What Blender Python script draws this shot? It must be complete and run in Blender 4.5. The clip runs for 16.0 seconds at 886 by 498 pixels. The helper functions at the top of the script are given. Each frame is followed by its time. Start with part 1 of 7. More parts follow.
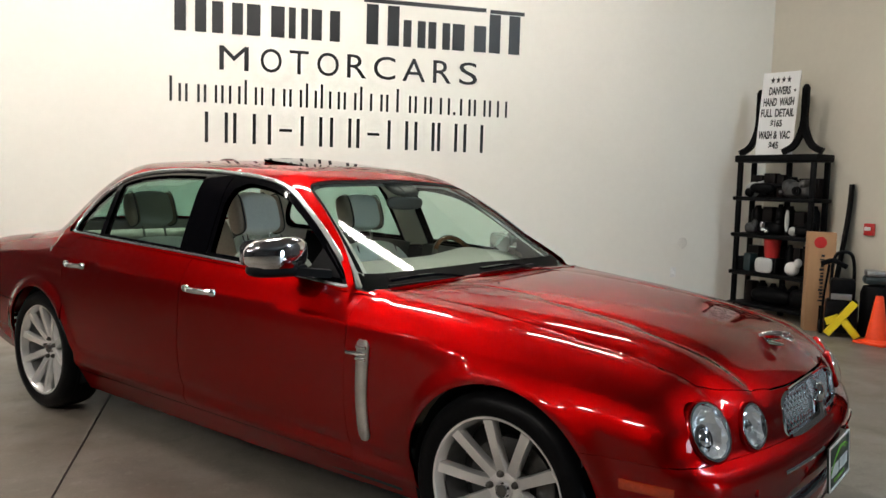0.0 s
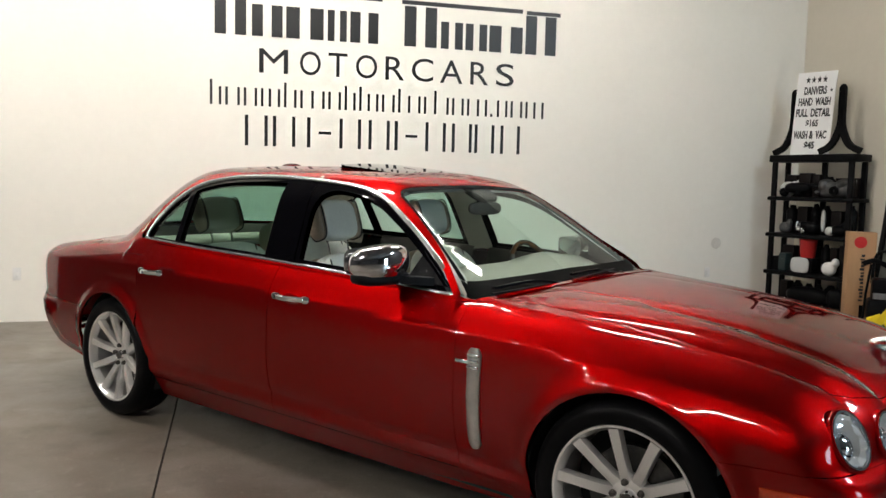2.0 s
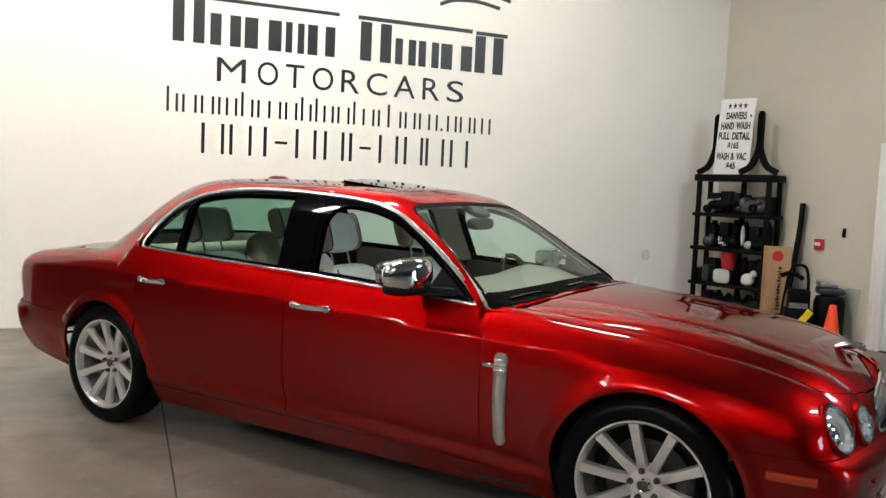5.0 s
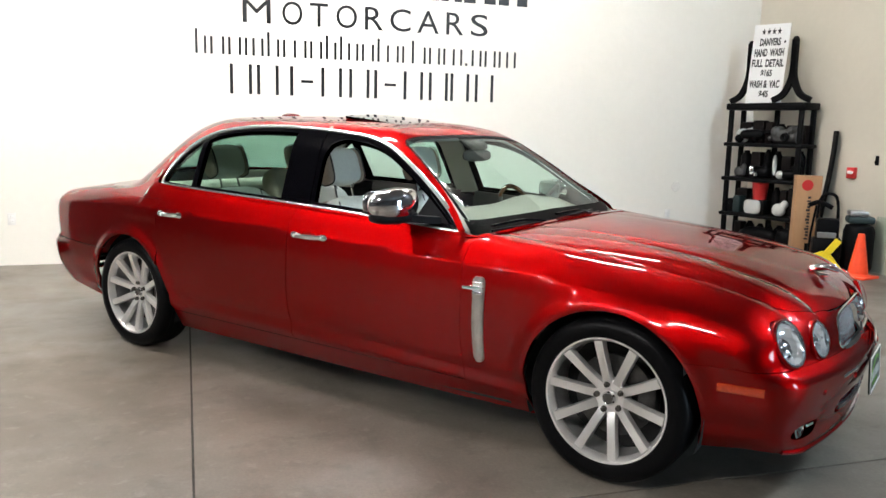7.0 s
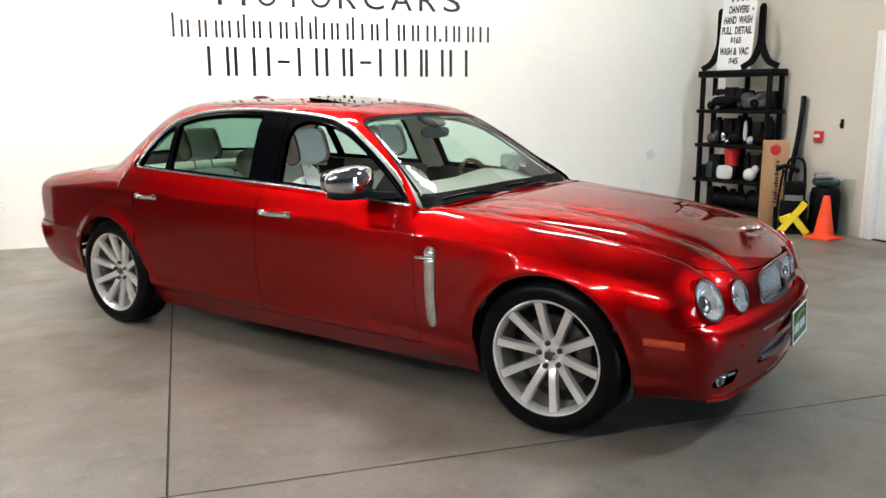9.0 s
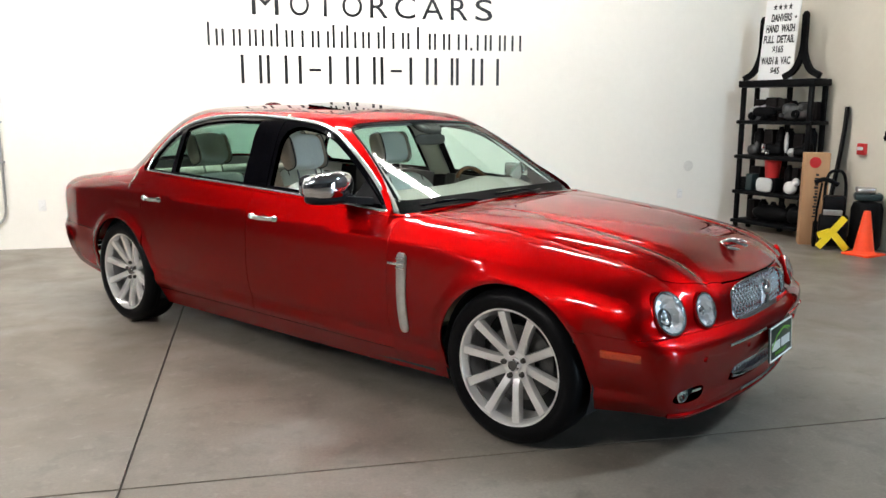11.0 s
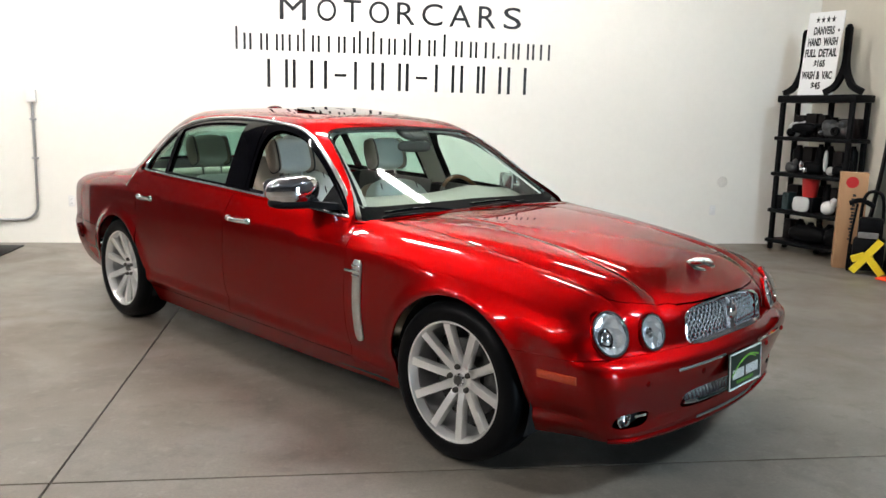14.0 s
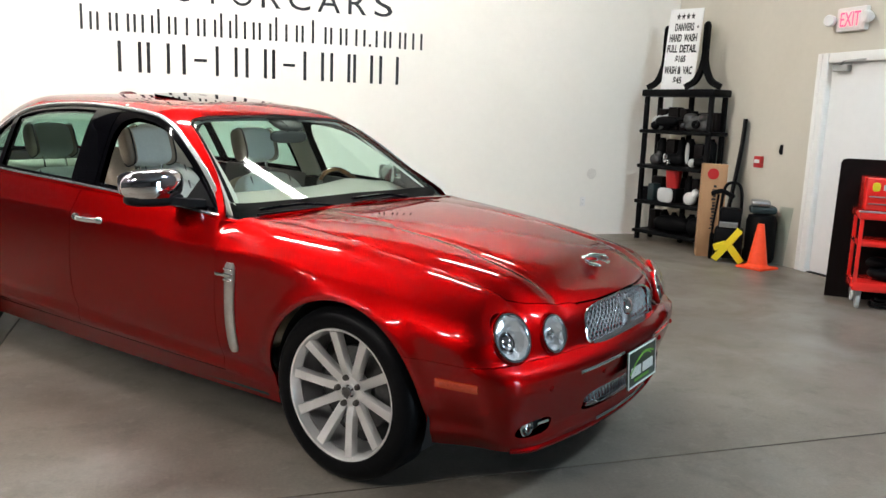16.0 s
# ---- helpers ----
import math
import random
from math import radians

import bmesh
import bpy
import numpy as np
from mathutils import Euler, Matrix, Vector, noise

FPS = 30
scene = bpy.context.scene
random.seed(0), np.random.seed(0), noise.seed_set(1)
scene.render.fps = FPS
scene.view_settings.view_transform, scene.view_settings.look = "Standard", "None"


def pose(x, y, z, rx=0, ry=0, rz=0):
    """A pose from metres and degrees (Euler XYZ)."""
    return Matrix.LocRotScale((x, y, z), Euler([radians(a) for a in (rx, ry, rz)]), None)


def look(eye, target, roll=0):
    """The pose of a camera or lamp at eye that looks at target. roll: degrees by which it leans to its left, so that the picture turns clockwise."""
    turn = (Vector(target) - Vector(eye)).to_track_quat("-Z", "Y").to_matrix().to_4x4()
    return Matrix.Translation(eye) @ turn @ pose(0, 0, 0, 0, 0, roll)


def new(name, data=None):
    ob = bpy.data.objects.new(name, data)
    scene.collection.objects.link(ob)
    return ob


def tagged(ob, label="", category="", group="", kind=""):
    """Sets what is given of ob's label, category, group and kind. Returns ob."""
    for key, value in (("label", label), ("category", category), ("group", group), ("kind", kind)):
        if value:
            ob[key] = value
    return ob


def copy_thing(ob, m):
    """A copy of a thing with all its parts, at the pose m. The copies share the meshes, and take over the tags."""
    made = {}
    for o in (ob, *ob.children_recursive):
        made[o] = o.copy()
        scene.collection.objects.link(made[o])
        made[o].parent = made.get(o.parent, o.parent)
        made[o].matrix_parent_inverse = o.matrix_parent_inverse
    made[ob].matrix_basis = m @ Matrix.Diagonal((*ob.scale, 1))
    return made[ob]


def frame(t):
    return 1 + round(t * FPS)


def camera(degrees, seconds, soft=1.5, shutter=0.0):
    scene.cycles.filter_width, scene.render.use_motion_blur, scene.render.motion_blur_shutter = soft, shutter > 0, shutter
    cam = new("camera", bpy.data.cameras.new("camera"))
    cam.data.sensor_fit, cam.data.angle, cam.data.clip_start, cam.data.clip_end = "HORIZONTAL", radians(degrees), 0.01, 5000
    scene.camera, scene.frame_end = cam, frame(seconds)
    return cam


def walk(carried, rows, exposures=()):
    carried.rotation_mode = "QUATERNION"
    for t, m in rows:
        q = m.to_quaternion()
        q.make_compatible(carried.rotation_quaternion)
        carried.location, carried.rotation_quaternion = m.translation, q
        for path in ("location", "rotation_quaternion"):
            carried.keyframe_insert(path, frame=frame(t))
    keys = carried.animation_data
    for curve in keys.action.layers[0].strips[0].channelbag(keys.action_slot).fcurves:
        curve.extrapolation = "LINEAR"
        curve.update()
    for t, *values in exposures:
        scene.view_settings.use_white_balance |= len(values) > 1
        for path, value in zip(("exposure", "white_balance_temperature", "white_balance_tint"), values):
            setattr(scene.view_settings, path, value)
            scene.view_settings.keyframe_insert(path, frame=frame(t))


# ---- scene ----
cam = camera(58.8, 16.0)
PATH = [
    (0, (0.331, 0.215, 1.355), (0.845, 2.141, 1.191), 1.6),
    (0.5, (0.241, 0.238, 1.352), (0.755, 2.164, 1.196), 1.3),
    (1, (0.119, 0.284, 1.355), (0.604, 2.217, 1.194), 0.9),
    (1.5, (0.034, 0.333, 1.364), (0.528, 2.264, 1.198), 0.7),
    (2, (-0.071, 0.327, 1.38), (0.447, 2.252, 1.212), 1.3),
    (2.5, (-0.211, 0.282, 1.396), (0.353, 2.194, 1.241), 1.5),
    (3, (-0.302, 0.254, 1.416), (0.339, 2.144, 1.284), 1.3),
    (3.2, (-0.337, 0.277, 1.413), (0.321, 2.161, 1.29), 1.4),
    (5.3, (-0.639, 0.197, 1.416), (0.12, 2.04, 1.256), 2.4),
    (5.5, (-0.636, 0.173, 1.407), (0.124, 2.013, 1.218), 2.3),
    (6, (-0.57, 0.103, 1.404), (0.164, 1.946, 1.148), 1.7),
    (6.5, (-0.475, 0.001, 1.407), (0.169, 1.873, 1.125), 0.9),
    (7, (-0.396, -0.061, 1.404), (0.22, 1.817, 1.1), 1.3),
    (7.5, (-0.37, -0.104, 1.411), (0.249, 1.769, 1.08), 1.4),
    (8, (-0.344, -0.192, 1.421), (0.278, 1.676, 1.069), 0.6),
    (8.5, (-0.318, -0.29, 1.429), (0.303, 1.576, 1.065), -0.5),
    (9, (-0.268, -0.354, 1.441), (0.348, 1.512, 1.069), -0.3),
    (9.2, (-0.229, -0.346, 1.442), (0.381, 1.522, 1.07), -0.5),
    (11.5, (0.242, -0.516, 1.425), (0.675, 1.406, 1.083), 0.4),
    (12, (0.34, -0.537, 1.434), (0.766, 1.387, 1.098), 0.5),
    (12.5, (0.468, -0.521, 1.441), (0.876, 1.409, 1.11), 1.3),
    (13, (0.564, -0.501, 1.432), (0.933, 1.437, 1.102), 1.8),
    (13.5, (0.612, -0.498, 1.433), (0.942, 1.446, 1.1), 1.7),
    (14, (0.635, -0.495, 1.427), (0.938, 1.454, 1.097), 1.5),
    (14.5, (0.651, -0.483, 1.42), (0.945, 1.467, 1.091), 1.8),
    (15, (0.674, -0.47, 1.422), (0.999, 1.475, 1.09), 1.3),
    (15.5, (0.667, -0.399, 1.412), (1.1, 1.525, 1.073), 1.3),
    (16, (0.606, -0.223, 1.411), (1.237, 1.644, 1.071), 2.1),
]
walk(cam, [(t, look(eye, target, roll)) for t, eye, target, roll in PATH],
     [(0, -0.66, 6750, 10), (3.0, -0.61, 6700, 10), (5.5, -0.50, 6600, 10), (6.5, -0.08, 6450, 10), (7.5, 0.02, 6400, 10), (12.5, 0.0, 6400, 10), (13.5, -0.09, 6400, 10), (16.0, -0.10, 6450, 10)])

# ---- world and light ----
world = bpy.data.worlds.new("world")
world.use_nodes = True
scene.world = world
world.node_tree.nodes["Background"].inputs["Color"].default_value = (0.5, 0.5, 0.52, 1)
world.node_tree.nodes["Background"].inputs["Strength"].default_value = 0.02


# ---- materials ----
def material(name, base, rough=0.5, metal=0.0, coat=0.0, grain=0.0, grain_scale=30.0, stain=0.0, stain_scale=1.5,
             bump=0.0, bump_scale=60.0, spec=0.5, emit=None, emit_strength=0.0, coat_rough=0.03, transmission=0.0, ior=1.45, stretch=(1, 1, 1)):
    """A node material: base colour varied at two scales (grain, stain) and a fine bump."""
    m = bpy.data.materials.new(name)
    m.use_nodes = True
    nt = m.node_tree
    b = nt.nodes["Principled BSDF"]
    b.inputs["Base Color"].default_value = (*base, 1)
    b.inputs["Roughness"].default_value = rough
    b.inputs["Metallic"].default_value = metal
    b.inputs["Coat Weight"].default_value = coat
    b.inputs["Coat Roughness"].default_value = coat_rough
    b.inputs["Specular IOR Level"].default_value = spec
    b.inputs["Transmission Weight"].default_value = transmission
    b.inputs["IOR"].default_value = ior
    if emit:
        b.inputs["Emission Color"].default_value = (*emit, 1)
        b.inputs["Emission Strength"].default_value = emit_strength
    if grain or stain or bump:
        tc = nt.nodes.new("ShaderNodeTexCoord")
        mp = nt.nodes.new("ShaderNodeMapping")
        mp.inputs["Scale"].default_value = stretch
        nt.links.new(tc.outputs["Object"], mp.inputs["Vector"])
        colour = None
        for amount, size, detail in ((grain, grain_scale, 4), (stain, stain_scale, 6)):
            if not amount:
                continue
            n = nt.nodes.new("ShaderNodeTexNoise")
            n.inputs["Scale"].default_value = size
            n.inputs["Detail"].default_value = detail
            n.inputs["Roughness"].default_value = 0.6
            nt.links.new(mp.outputs["Vector"], n.inputs["Vector"])
            r = nt.nodes.new("ShaderNodeMapRange")
            r.inputs["From Min"].default_value, r.inputs["From Max"].default_value = 0.3, 0.7
            r.inputs["To Min"].default_value, r.inputs["To Max"].default_value = 1 - amount, 1 + amount
            nt.links.new(n.outputs["Fac"], r.inputs["Value"])
            mix = nt.nodes.new("ShaderNodeVectorMath")
            mix.operation = "SCALE"
            if colour is None:
                mix.inputs[0].default_value = base
            else:
                nt.links.new(colour, mix.inputs[0])
            nt.links.new(r.outputs["Result"], mix.inputs["Scale"])
            colour = mix.outputs["Vector"]
        if colour is not None:
            nt.links.new(colour, b.inputs["Base Color"])
        if bump:
            n = nt.nodes.new("ShaderNodeTexNoise")
            n.inputs["Scale"].default_value = bump_scale
            n.inputs["Detail"].default_value = 5
            nt.links.new(mp.outputs["Vector"], n.inputs["Vector"])
            bp = nt.nodes.new("ShaderNodeBump")
            bp.inputs["Strength"].default_value = bump
            bp.inputs["Distance"].default_value = 0.01
            nt.links.new(n.outputs["Fac"], bp.inputs["Height"])
            nt.links.new(bp.outputs["Normal"], b.inputs["Normal"])
    return m


def glass(name, tint, ior=1.45):
    """Thin glass: clear with a tint, with a mirror gloss that grows at grazing angles."""
    m = bpy.data.materials.new(name)
    m.use_nodes = True
    nt = m.node_tree
    nt.nodes.clear()
    out = nt.nodes.new("ShaderNodeOutputMaterial")
    mix = nt.nodes.new("ShaderNodeMixShader")
    face = nt.nodes.new("ShaderNodeLayerWeight")
    face.inputs["Blend"].default_value = 0.5
    rise, fr = nt.nodes.new("ShaderNodeMath"), nt.nodes.new("ShaderNodeMath")
    rise.operation, rise.inputs[1].default_value = "POWER", 5.0
    base = ((ior - 1) / (ior + 1)) ** 2
    fr.operation, fr.inputs[1].default_value, fr.inputs[2].default_value = "MULTIPLY_ADD", 0.9, base
    nt.links.new(face.outputs["Facing"], rise.inputs[0])
    nt.links.new(rise.outputs["Value"], fr.inputs[0])
    tr = nt.nodes.new("ShaderNodeBsdfTransparent")
    tr.inputs["Color"].default_value = (*tint, 1)
    gl = nt.nodes.new("ShaderNodeBsdfGlossy")
    gl.inputs["Roughness"].default_value = 0.01
    nt.links.new(fr.outputs["Value"], mix.inputs["Fac"])
    nt.links.new(tr.outputs["BSDF"], mix.inputs[1])
    nt.links.new(gl.outputs["BSDF"], mix.inputs[2])
    nt.links.new(mix.outputs["Shader"], out.inputs["Surface"])
    return m


def metallic_paint(name, flake, ground, coat_ior):
    """Metallic car paint: a flake gloss over a deep ground colour under clear lacquer."""
    m = bpy.data.materials.new(name)
    m.use_nodes = True
    nt = m.node_tree
    nt.nodes.clear()
    node = lambda kind: nt.nodes.new("ShaderNode" + kind)
    out, lacquer, under, fr = node("OutputMaterial"), node("MixShader"), node("MixShader"), node("Fresnel")
    dif, fl, clear = node("BsdfDiffuse"), node("BsdfGlossy"), node("BsdfGlossy")
    tc, noise_a, noise_b, ramp = node("TexCoord"), node("TexNoise"), node("TexNoise"), node("MapRange")
    dif.inputs["Color"].default_value = (*ground, 1)
    noise_a.inputs["Scale"].default_value, noise_b.inputs["Scale"].default_value = 1100, 6
    nt.links.new(tc.outputs["Object"], noise_a.inputs["Vector"])
    nt.links.new(tc.outputs["Object"], noise_b.inputs["Vector"])
    ramp.inputs["From Min"].default_value, ramp.inputs["From Max"].default_value = 0.3, 0.7
    ramp.inputs["To Min"].default_value, ramp.inputs["To Max"].default_value = 0.86, 1.14
    nt.links.new(noise_a.outputs["Fac"], ramp.inputs["Value"])
    tint = node("VectorMath")
    tint.operation = "SCALE"
    tint.inputs[0].default_value = flake
    nt.links.new(ramp.outputs["Result"], tint.inputs["Scale"])
    nt.links.new(tint.outputs["Vector"], fl.inputs["Color"])
    # flakes: a tight glow with a wider one round it
    wide, flakes = node("BsdfGlossy"), node("MixShader")
    fl.distribution, fl.inputs["Roughness"].default_value = "BECKMANN", 0.47
    wide.inputs["Roughness"].default_value = 0.50
    nt.links.new(tint.outputs["Vector"], wide.inputs["Color"])
    flakes.inputs["Fac"].default_value = 0.12
    nt.links.new(fl.outputs["BSDF"], flakes.inputs[1])
    nt.links.new(wide.outputs["BSDF"], flakes.inputs[2])
    # faint swirl marks in the lacquer
    soft = node("MapRange")
    soft.inputs["To Min"].default_value, soft.inputs["To Max"].default_value = 0.006, 0.03
    nt.links.new(noise_b.outputs["Fac"], soft.inputs["Value"])
    nt.links.new(soft.outputs["Result"], clear.inputs["Roughness"])
    fr.inputs["IOR"].default_value = coat_ior
    under.inputs["Fac"].default_value = 0.82
    nt.links.new(dif.outputs["BSDF"], under.inputs[1])
    nt.links.new(flakes.outputs["Shader"], under.inputs[2])
    nt.links.new(fr.outputs["Fac"], lacquer.inputs["Fac"])
    nt.links.new(under.outputs["Shader"], lacquer.inputs[1])
    nt.links.new(clear.outputs["BSDF"], lacquer.inputs[2])
    nt.links.new(lacquer.outputs["Shader"], out.inputs["Surface"])
    return m


M_PAINT = metallic_paint("red_metallic_paint", (0.390, 0.0009, 0.0013), (0.008, 0.0001, 0.0002), 1.42)
M_CHROME = material("chrome", (0.78, 0.78, 0.80), 0.06, 1.0)
M_SATIN = material("brushed_silver", (0.62, 0.61, 0.60), 0.30, 1.0, grain=0.10, grain_scale=25)
M_ALLOY = material("silver_wheel_paint", (0.88, 0.87, 0.86), 0.28, 0.82, 0.4, grain=0.05, grain_scale=300)
M_TYRE = material("tyre_rubber", (0.0035, 0.0035, 0.004), 0.36, grain=0.2, grain_scale=60, bump=0.1, spec=0.08)
M_BLACK = material("gloss_black", (0.002, 0.002, 0.003), 0.03, spec=0.12)
M_FRIT = material("printed_glass_black", (0.003, 0.003, 0.003), 0.5, spec=0.03)
M_BRIGHT = material("bright_window_trim", (0.86, 0.86, 0.87), 0.24, 1.0, grain=0.04, grain_scale=30)
M_RUBBER = material("black_rubber", (0.006, 0.006, 0.007), 0.55, bump=0.05, spec=0.15)
M_DARK = material("underbody_black", (0.010, 0.010, 0.011), 0.8)
M_LEATHER = material("ivory_leather", (0.77, 0.80, 0.74), 0.42, grain=0.04, grain_scale=90, stain=0.04, stain_scale=6, bump=0.12, bump_scale=220)
M_PIPING = material("dark_piping", (0.03, 0.025, 0.022), 0.5, grain=0.1)
M_TAN = material("tan_leather", (0.42, 0.33, 0.25), 0.45, grain=0.08, grain_scale=80, bump=0.1, bump_scale=200)
M_CARD = material("dark_trim", (0.05, 0.045, 0.04), 0.5, grain=0.15, bump=0.1)
M_LINING = material("pale_cloth_lining", (0.72, 0.69, 0.62), 0.8, grain=0.04, grain_scale=140, bump=0.1, bump_scale=240)
M_DASH = material("dashboard_vinyl", (0.36, 0.35, 0.29), 0.6, grain=0.06, grain_scale=120, bump=0.15, bump_scale=260)
M_WALNUT = material("burr_walnut", (0.11, 0.045, 0.018), 0.15, 0.0, 0.8, grain=0.5, grain_scale=18)
M_GLASS = glass("clear_window_glass", (0.80, 0.94, 0.88))
M_TINT = glass("green_tinted_glass", (0.42, 0.60, 0.53))
M_LENS = glass("lamp_lens", (0.96, 0.97, 0.98), 1.35)
M_AMBER = material("amber_lens", (0.42, 0.036, 0.008), 0.2, 0.0, 0.6, grain=0.15, grain_scale=120)
M_TAIL = material("tail_lamp_red", (0.10, 0.003, 0.005), 0.12, 0.0, 0.4)
M_DISC = material("brake_disc_steel", (0.10, 0.10, 0.10), 0.4, 1.0, grain=0.15, grain_scale=80)
M_WELL = material("wheel_well_liner", (0.012, 0.012, 0.012), 0.9, bump=0.2, bump_scale=40)


# ---- mesh helpers ----
def part(name, bm, mat, parent=None, label="", smooth=True):
    """One mesh object from a bmesh, under a thing or a part."""
    me = bpy.data.meshes.new(name)
    bmesh.ops.recalc_face_normals(bm, faces=bm.faces)
    bm.to_mesh(me)
    bm.free()
    if smooth:
        me.shade_smooth()
        me.set_sharp_from_angle(angle=radians(38))
    me.materials.append(mat)
    ob = new(name, me)
    if parent is not None:
        ob.parent = parent
    if label:
        ob["label"] = label
    return ob


def box(bm, lo, hi, bevel=0.0, seg=2, m=None):
    """A bevelled block between two corners, added to bm."""
    r = bmesh.ops.create_cube(bm, size=1)
    v = r["verts"]
    for p in v:
        p.co = Vector([lo[i] + (p.co[i] + 0.5) * (hi[i] - lo[i]) for i in range(3)])
    if bevel:
        e = list({e for p in v for e in p.link_edges})
        w = bmesh.ops.bevel(bm, geom=e, offset=bevel, segments=seg, affect="EDGES", profile=0.5)
        v = list({p for f in w["faces"] for p in f.verts} | {p for p in v if p.is_valid})
    if m is not None:
        bmesh.ops.transform(bm, matrix=m, verts=v)
    return v


def lathe(bm, profile, steps=48, axis="Y", m=None):
    """Turn a profile of (radius, along) about an axis."""
    rings = []
    for k in range(steps):
        a = 2 * math.pi * k / steps
        c, s = math.cos(a), math.sin(a)
        ring = []
        for r, h in profile:
            p = {"Y": (r * c, h, r * s), "Z": (r * c, r * s, h), "X": (h, r * c, r * s)}[axis]
            p = Vector(p)
            ring.append(bm.verts.new(m @ p if m is not None else p))
        rings.append(ring)
    for k in range(steps):
        a, b = rings[k], rings[(k + 1) % steps]
        for i in range(len(profile) - 1):
            if profile[i][0] < 1e-6 and profile[i + 1][0] < 1e-6:
                continue
            try:
                bm.faces.new((a[i], a[i + 1], b[i + 1], b[i]))
            except ValueError:
                pass
    bmesh.ops.remove_doubles(bm, verts=[v for r in rings for v in r], dist=1e-5)


def sweep(bm, pts, shape, normals=None, closed=False, up=(0, 0, 1)):
    """Sweep a closed cross-section (across, out) along points; out follows the normals or up."""
    pts = [Vector(p) for p in pts]
    n = len(pts)
    rings = []
    for i, p in enumerate(pts):
        a = pts[(i - 1) % n] if closed or i > 0 else p
        b = pts[(i + 1) % n] if closed or i < n - 1 else p
        t = (b - a).normalized()
        o = Vector(normals[i]) if normals is not None else Vector(up)
        o = (o - t * o.dot(t)).normalized()
        c = t.cross(o)
        rings.append([bm.verts.new(p + c * u + o * w) for u, w in shape])
    k = len(shape)
    for i in range(n if closed else n - 1):
        a, b = rings[i], rings[(i + 1) % n]
        for j in range(k):
            bm.faces.new((a[j], a[(j + 1) % k], b[(j + 1) % k], b[j]))
    if not closed:
        bm.faces.new(rings[0])
        bm.faces.new(list(reversed(rings[-1])))


def round_shape(w, h, n=12):
    return [(w * math.cos(2 * math.pi * k / n), h * math.sin(2 * math.pi * k / n)) for k in range(n)]


def smooth_path(pts, n=40, closed=False):
    """Catmull-Rom points through a few control points."""
    pts = [Vector(p) for p in pts]
    out, m = [], len(pts)
    segs = m if closed else m - 1
    for i in range(segs):
        p1, p2 = pts[i], pts[(i + 1) % m]
        p0 = pts[i - 1] if closed or i > 0 else p1 * 2 - p2
        p3 = pts[(i + 2) % m] if closed or i + 2 < m else p2 * 2 - p1
        k = max(2, n // segs)
        for j in range(k):
            t = j / k
            out.append(0.5 * ((2 * p1) + (p2 - p0) * t + (2 * p0 - 5 * p1 + 4 * p2 - p3) * t * t + (3 * p1 - p0 - 3 * p2 + p3) * t ** 3))
    if not closed:
        out.append(pts[-1])
    return out


def cushion(bm, size, power=3.0, m=None, nu=28, nv=16, warp=None):
    """A soft padded block: a superellipsoid, bent by warp(x, y, z)."""
    rows = []
    e = 2.0 / power
    sp = lambda v, q: math.copysign(abs(v) ** q, v)
    for j in range(nv + 1):
        b = -math.pi / 2 + math.pi * j / nv
        row = []
        for i in range(nu):
            a = 2 * math.pi * i / nu
            p = Vector((size[0] / 2 * sp(math.cos(b), e) * sp(math.cos(a), e), size[1] / 2 * sp(math.cos(b), e) * sp(math.sin(a), e), size[2] / 2 * sp(math.sin(b), e)))
            if warp:
                p = Vector(warp(*p))
            row.append(bm.verts.new(m @ p if m is not None else p))
        rows.append(row)
    for j in range(nv):
        for i in range(nu):
            bm.faces.new((rows[j][i], rows[j][(i + 1) % nu], rows[j + 1][(i + 1) % nu], rows[j + 1][i]))
    bmesh.ops.remove_doubles(bm, verts=[v for r in rows for v in r], dist=1e-5)


def empty(name, m, label="", category="", group="", kind=""):
    ob = new(name)
    ob.matrix_world = m
    ob.empty_display_size = 0.1
    return tagged(ob, label, category, group, kind)


def thing(name, bm, mat, label, category, group="", kind="", smooth=True, m=None):
    ob = part(name, bm, mat, None, label, smooth)
    if m is not None:
        ob.matrix_world = m
    return tagged(ob, label, category, group, kind)

# ---- the room ----
WALL_Y, WALL_X, LEFT_X, BACK_Y, CEIL = 8.335, 6.446, -12.0, -15.0, 4.87
M_WALL = material("cream_wall_paint", (0.77, 0.74, 0.67), 0.55, grain=0.012, grain_scale=14, stain=0.02, stain_scale=0.9, bump=0.06, bump_scale=90)
# end wall: its dimmer light is put into a darker beige
M_WALL_END = material("beige_wall_dimmed", (0.58, 0.54, 0.455), 0.55, grain=0.015, grain_scale=14, stain=0.03, stain_scale=0.9, bump=0.06, bump_scale=90)
# unseen walls, made dark so that the car paint reflects little
M_FAR = material("dark_unseen_wall", (0.05, 0.05, 0.052), 0.6, grain=0.05, grain_scale=10, stain=0.05)
M_CEIL = material("grey_ceiling_deck", (0.13, 0.125, 0.12), 0.8, grain=0.03, grain_scale=8)
M_TRIM = material("white_gloss_trim", (0.78, 0.77, 0.74), 0.35, grain=0.02, grain_scale=20)
M_TUBE = material("fluorescent_tube", (0.9, 0.9, 0.9), 0.5, emit=(1.0, 0.97, 0.93), emit_strength=275.0)
M_DIM = material("weak_fluorescent_tube", (0.9, 0.9, 0.9), 0.5, emit=(1.0, 0.96, 0.90), emit_strength=125.0)
M_COOL = material("cool_fill_tube", (0.9, 0.9, 0.9), 0.5, emit=(0.70, 0.87, 1.0), emit_strength=420.0)
M_HOUSING = material("white_enamel_housing", (0.75, 0.75, 0.74), 0.4, grain=0.02)


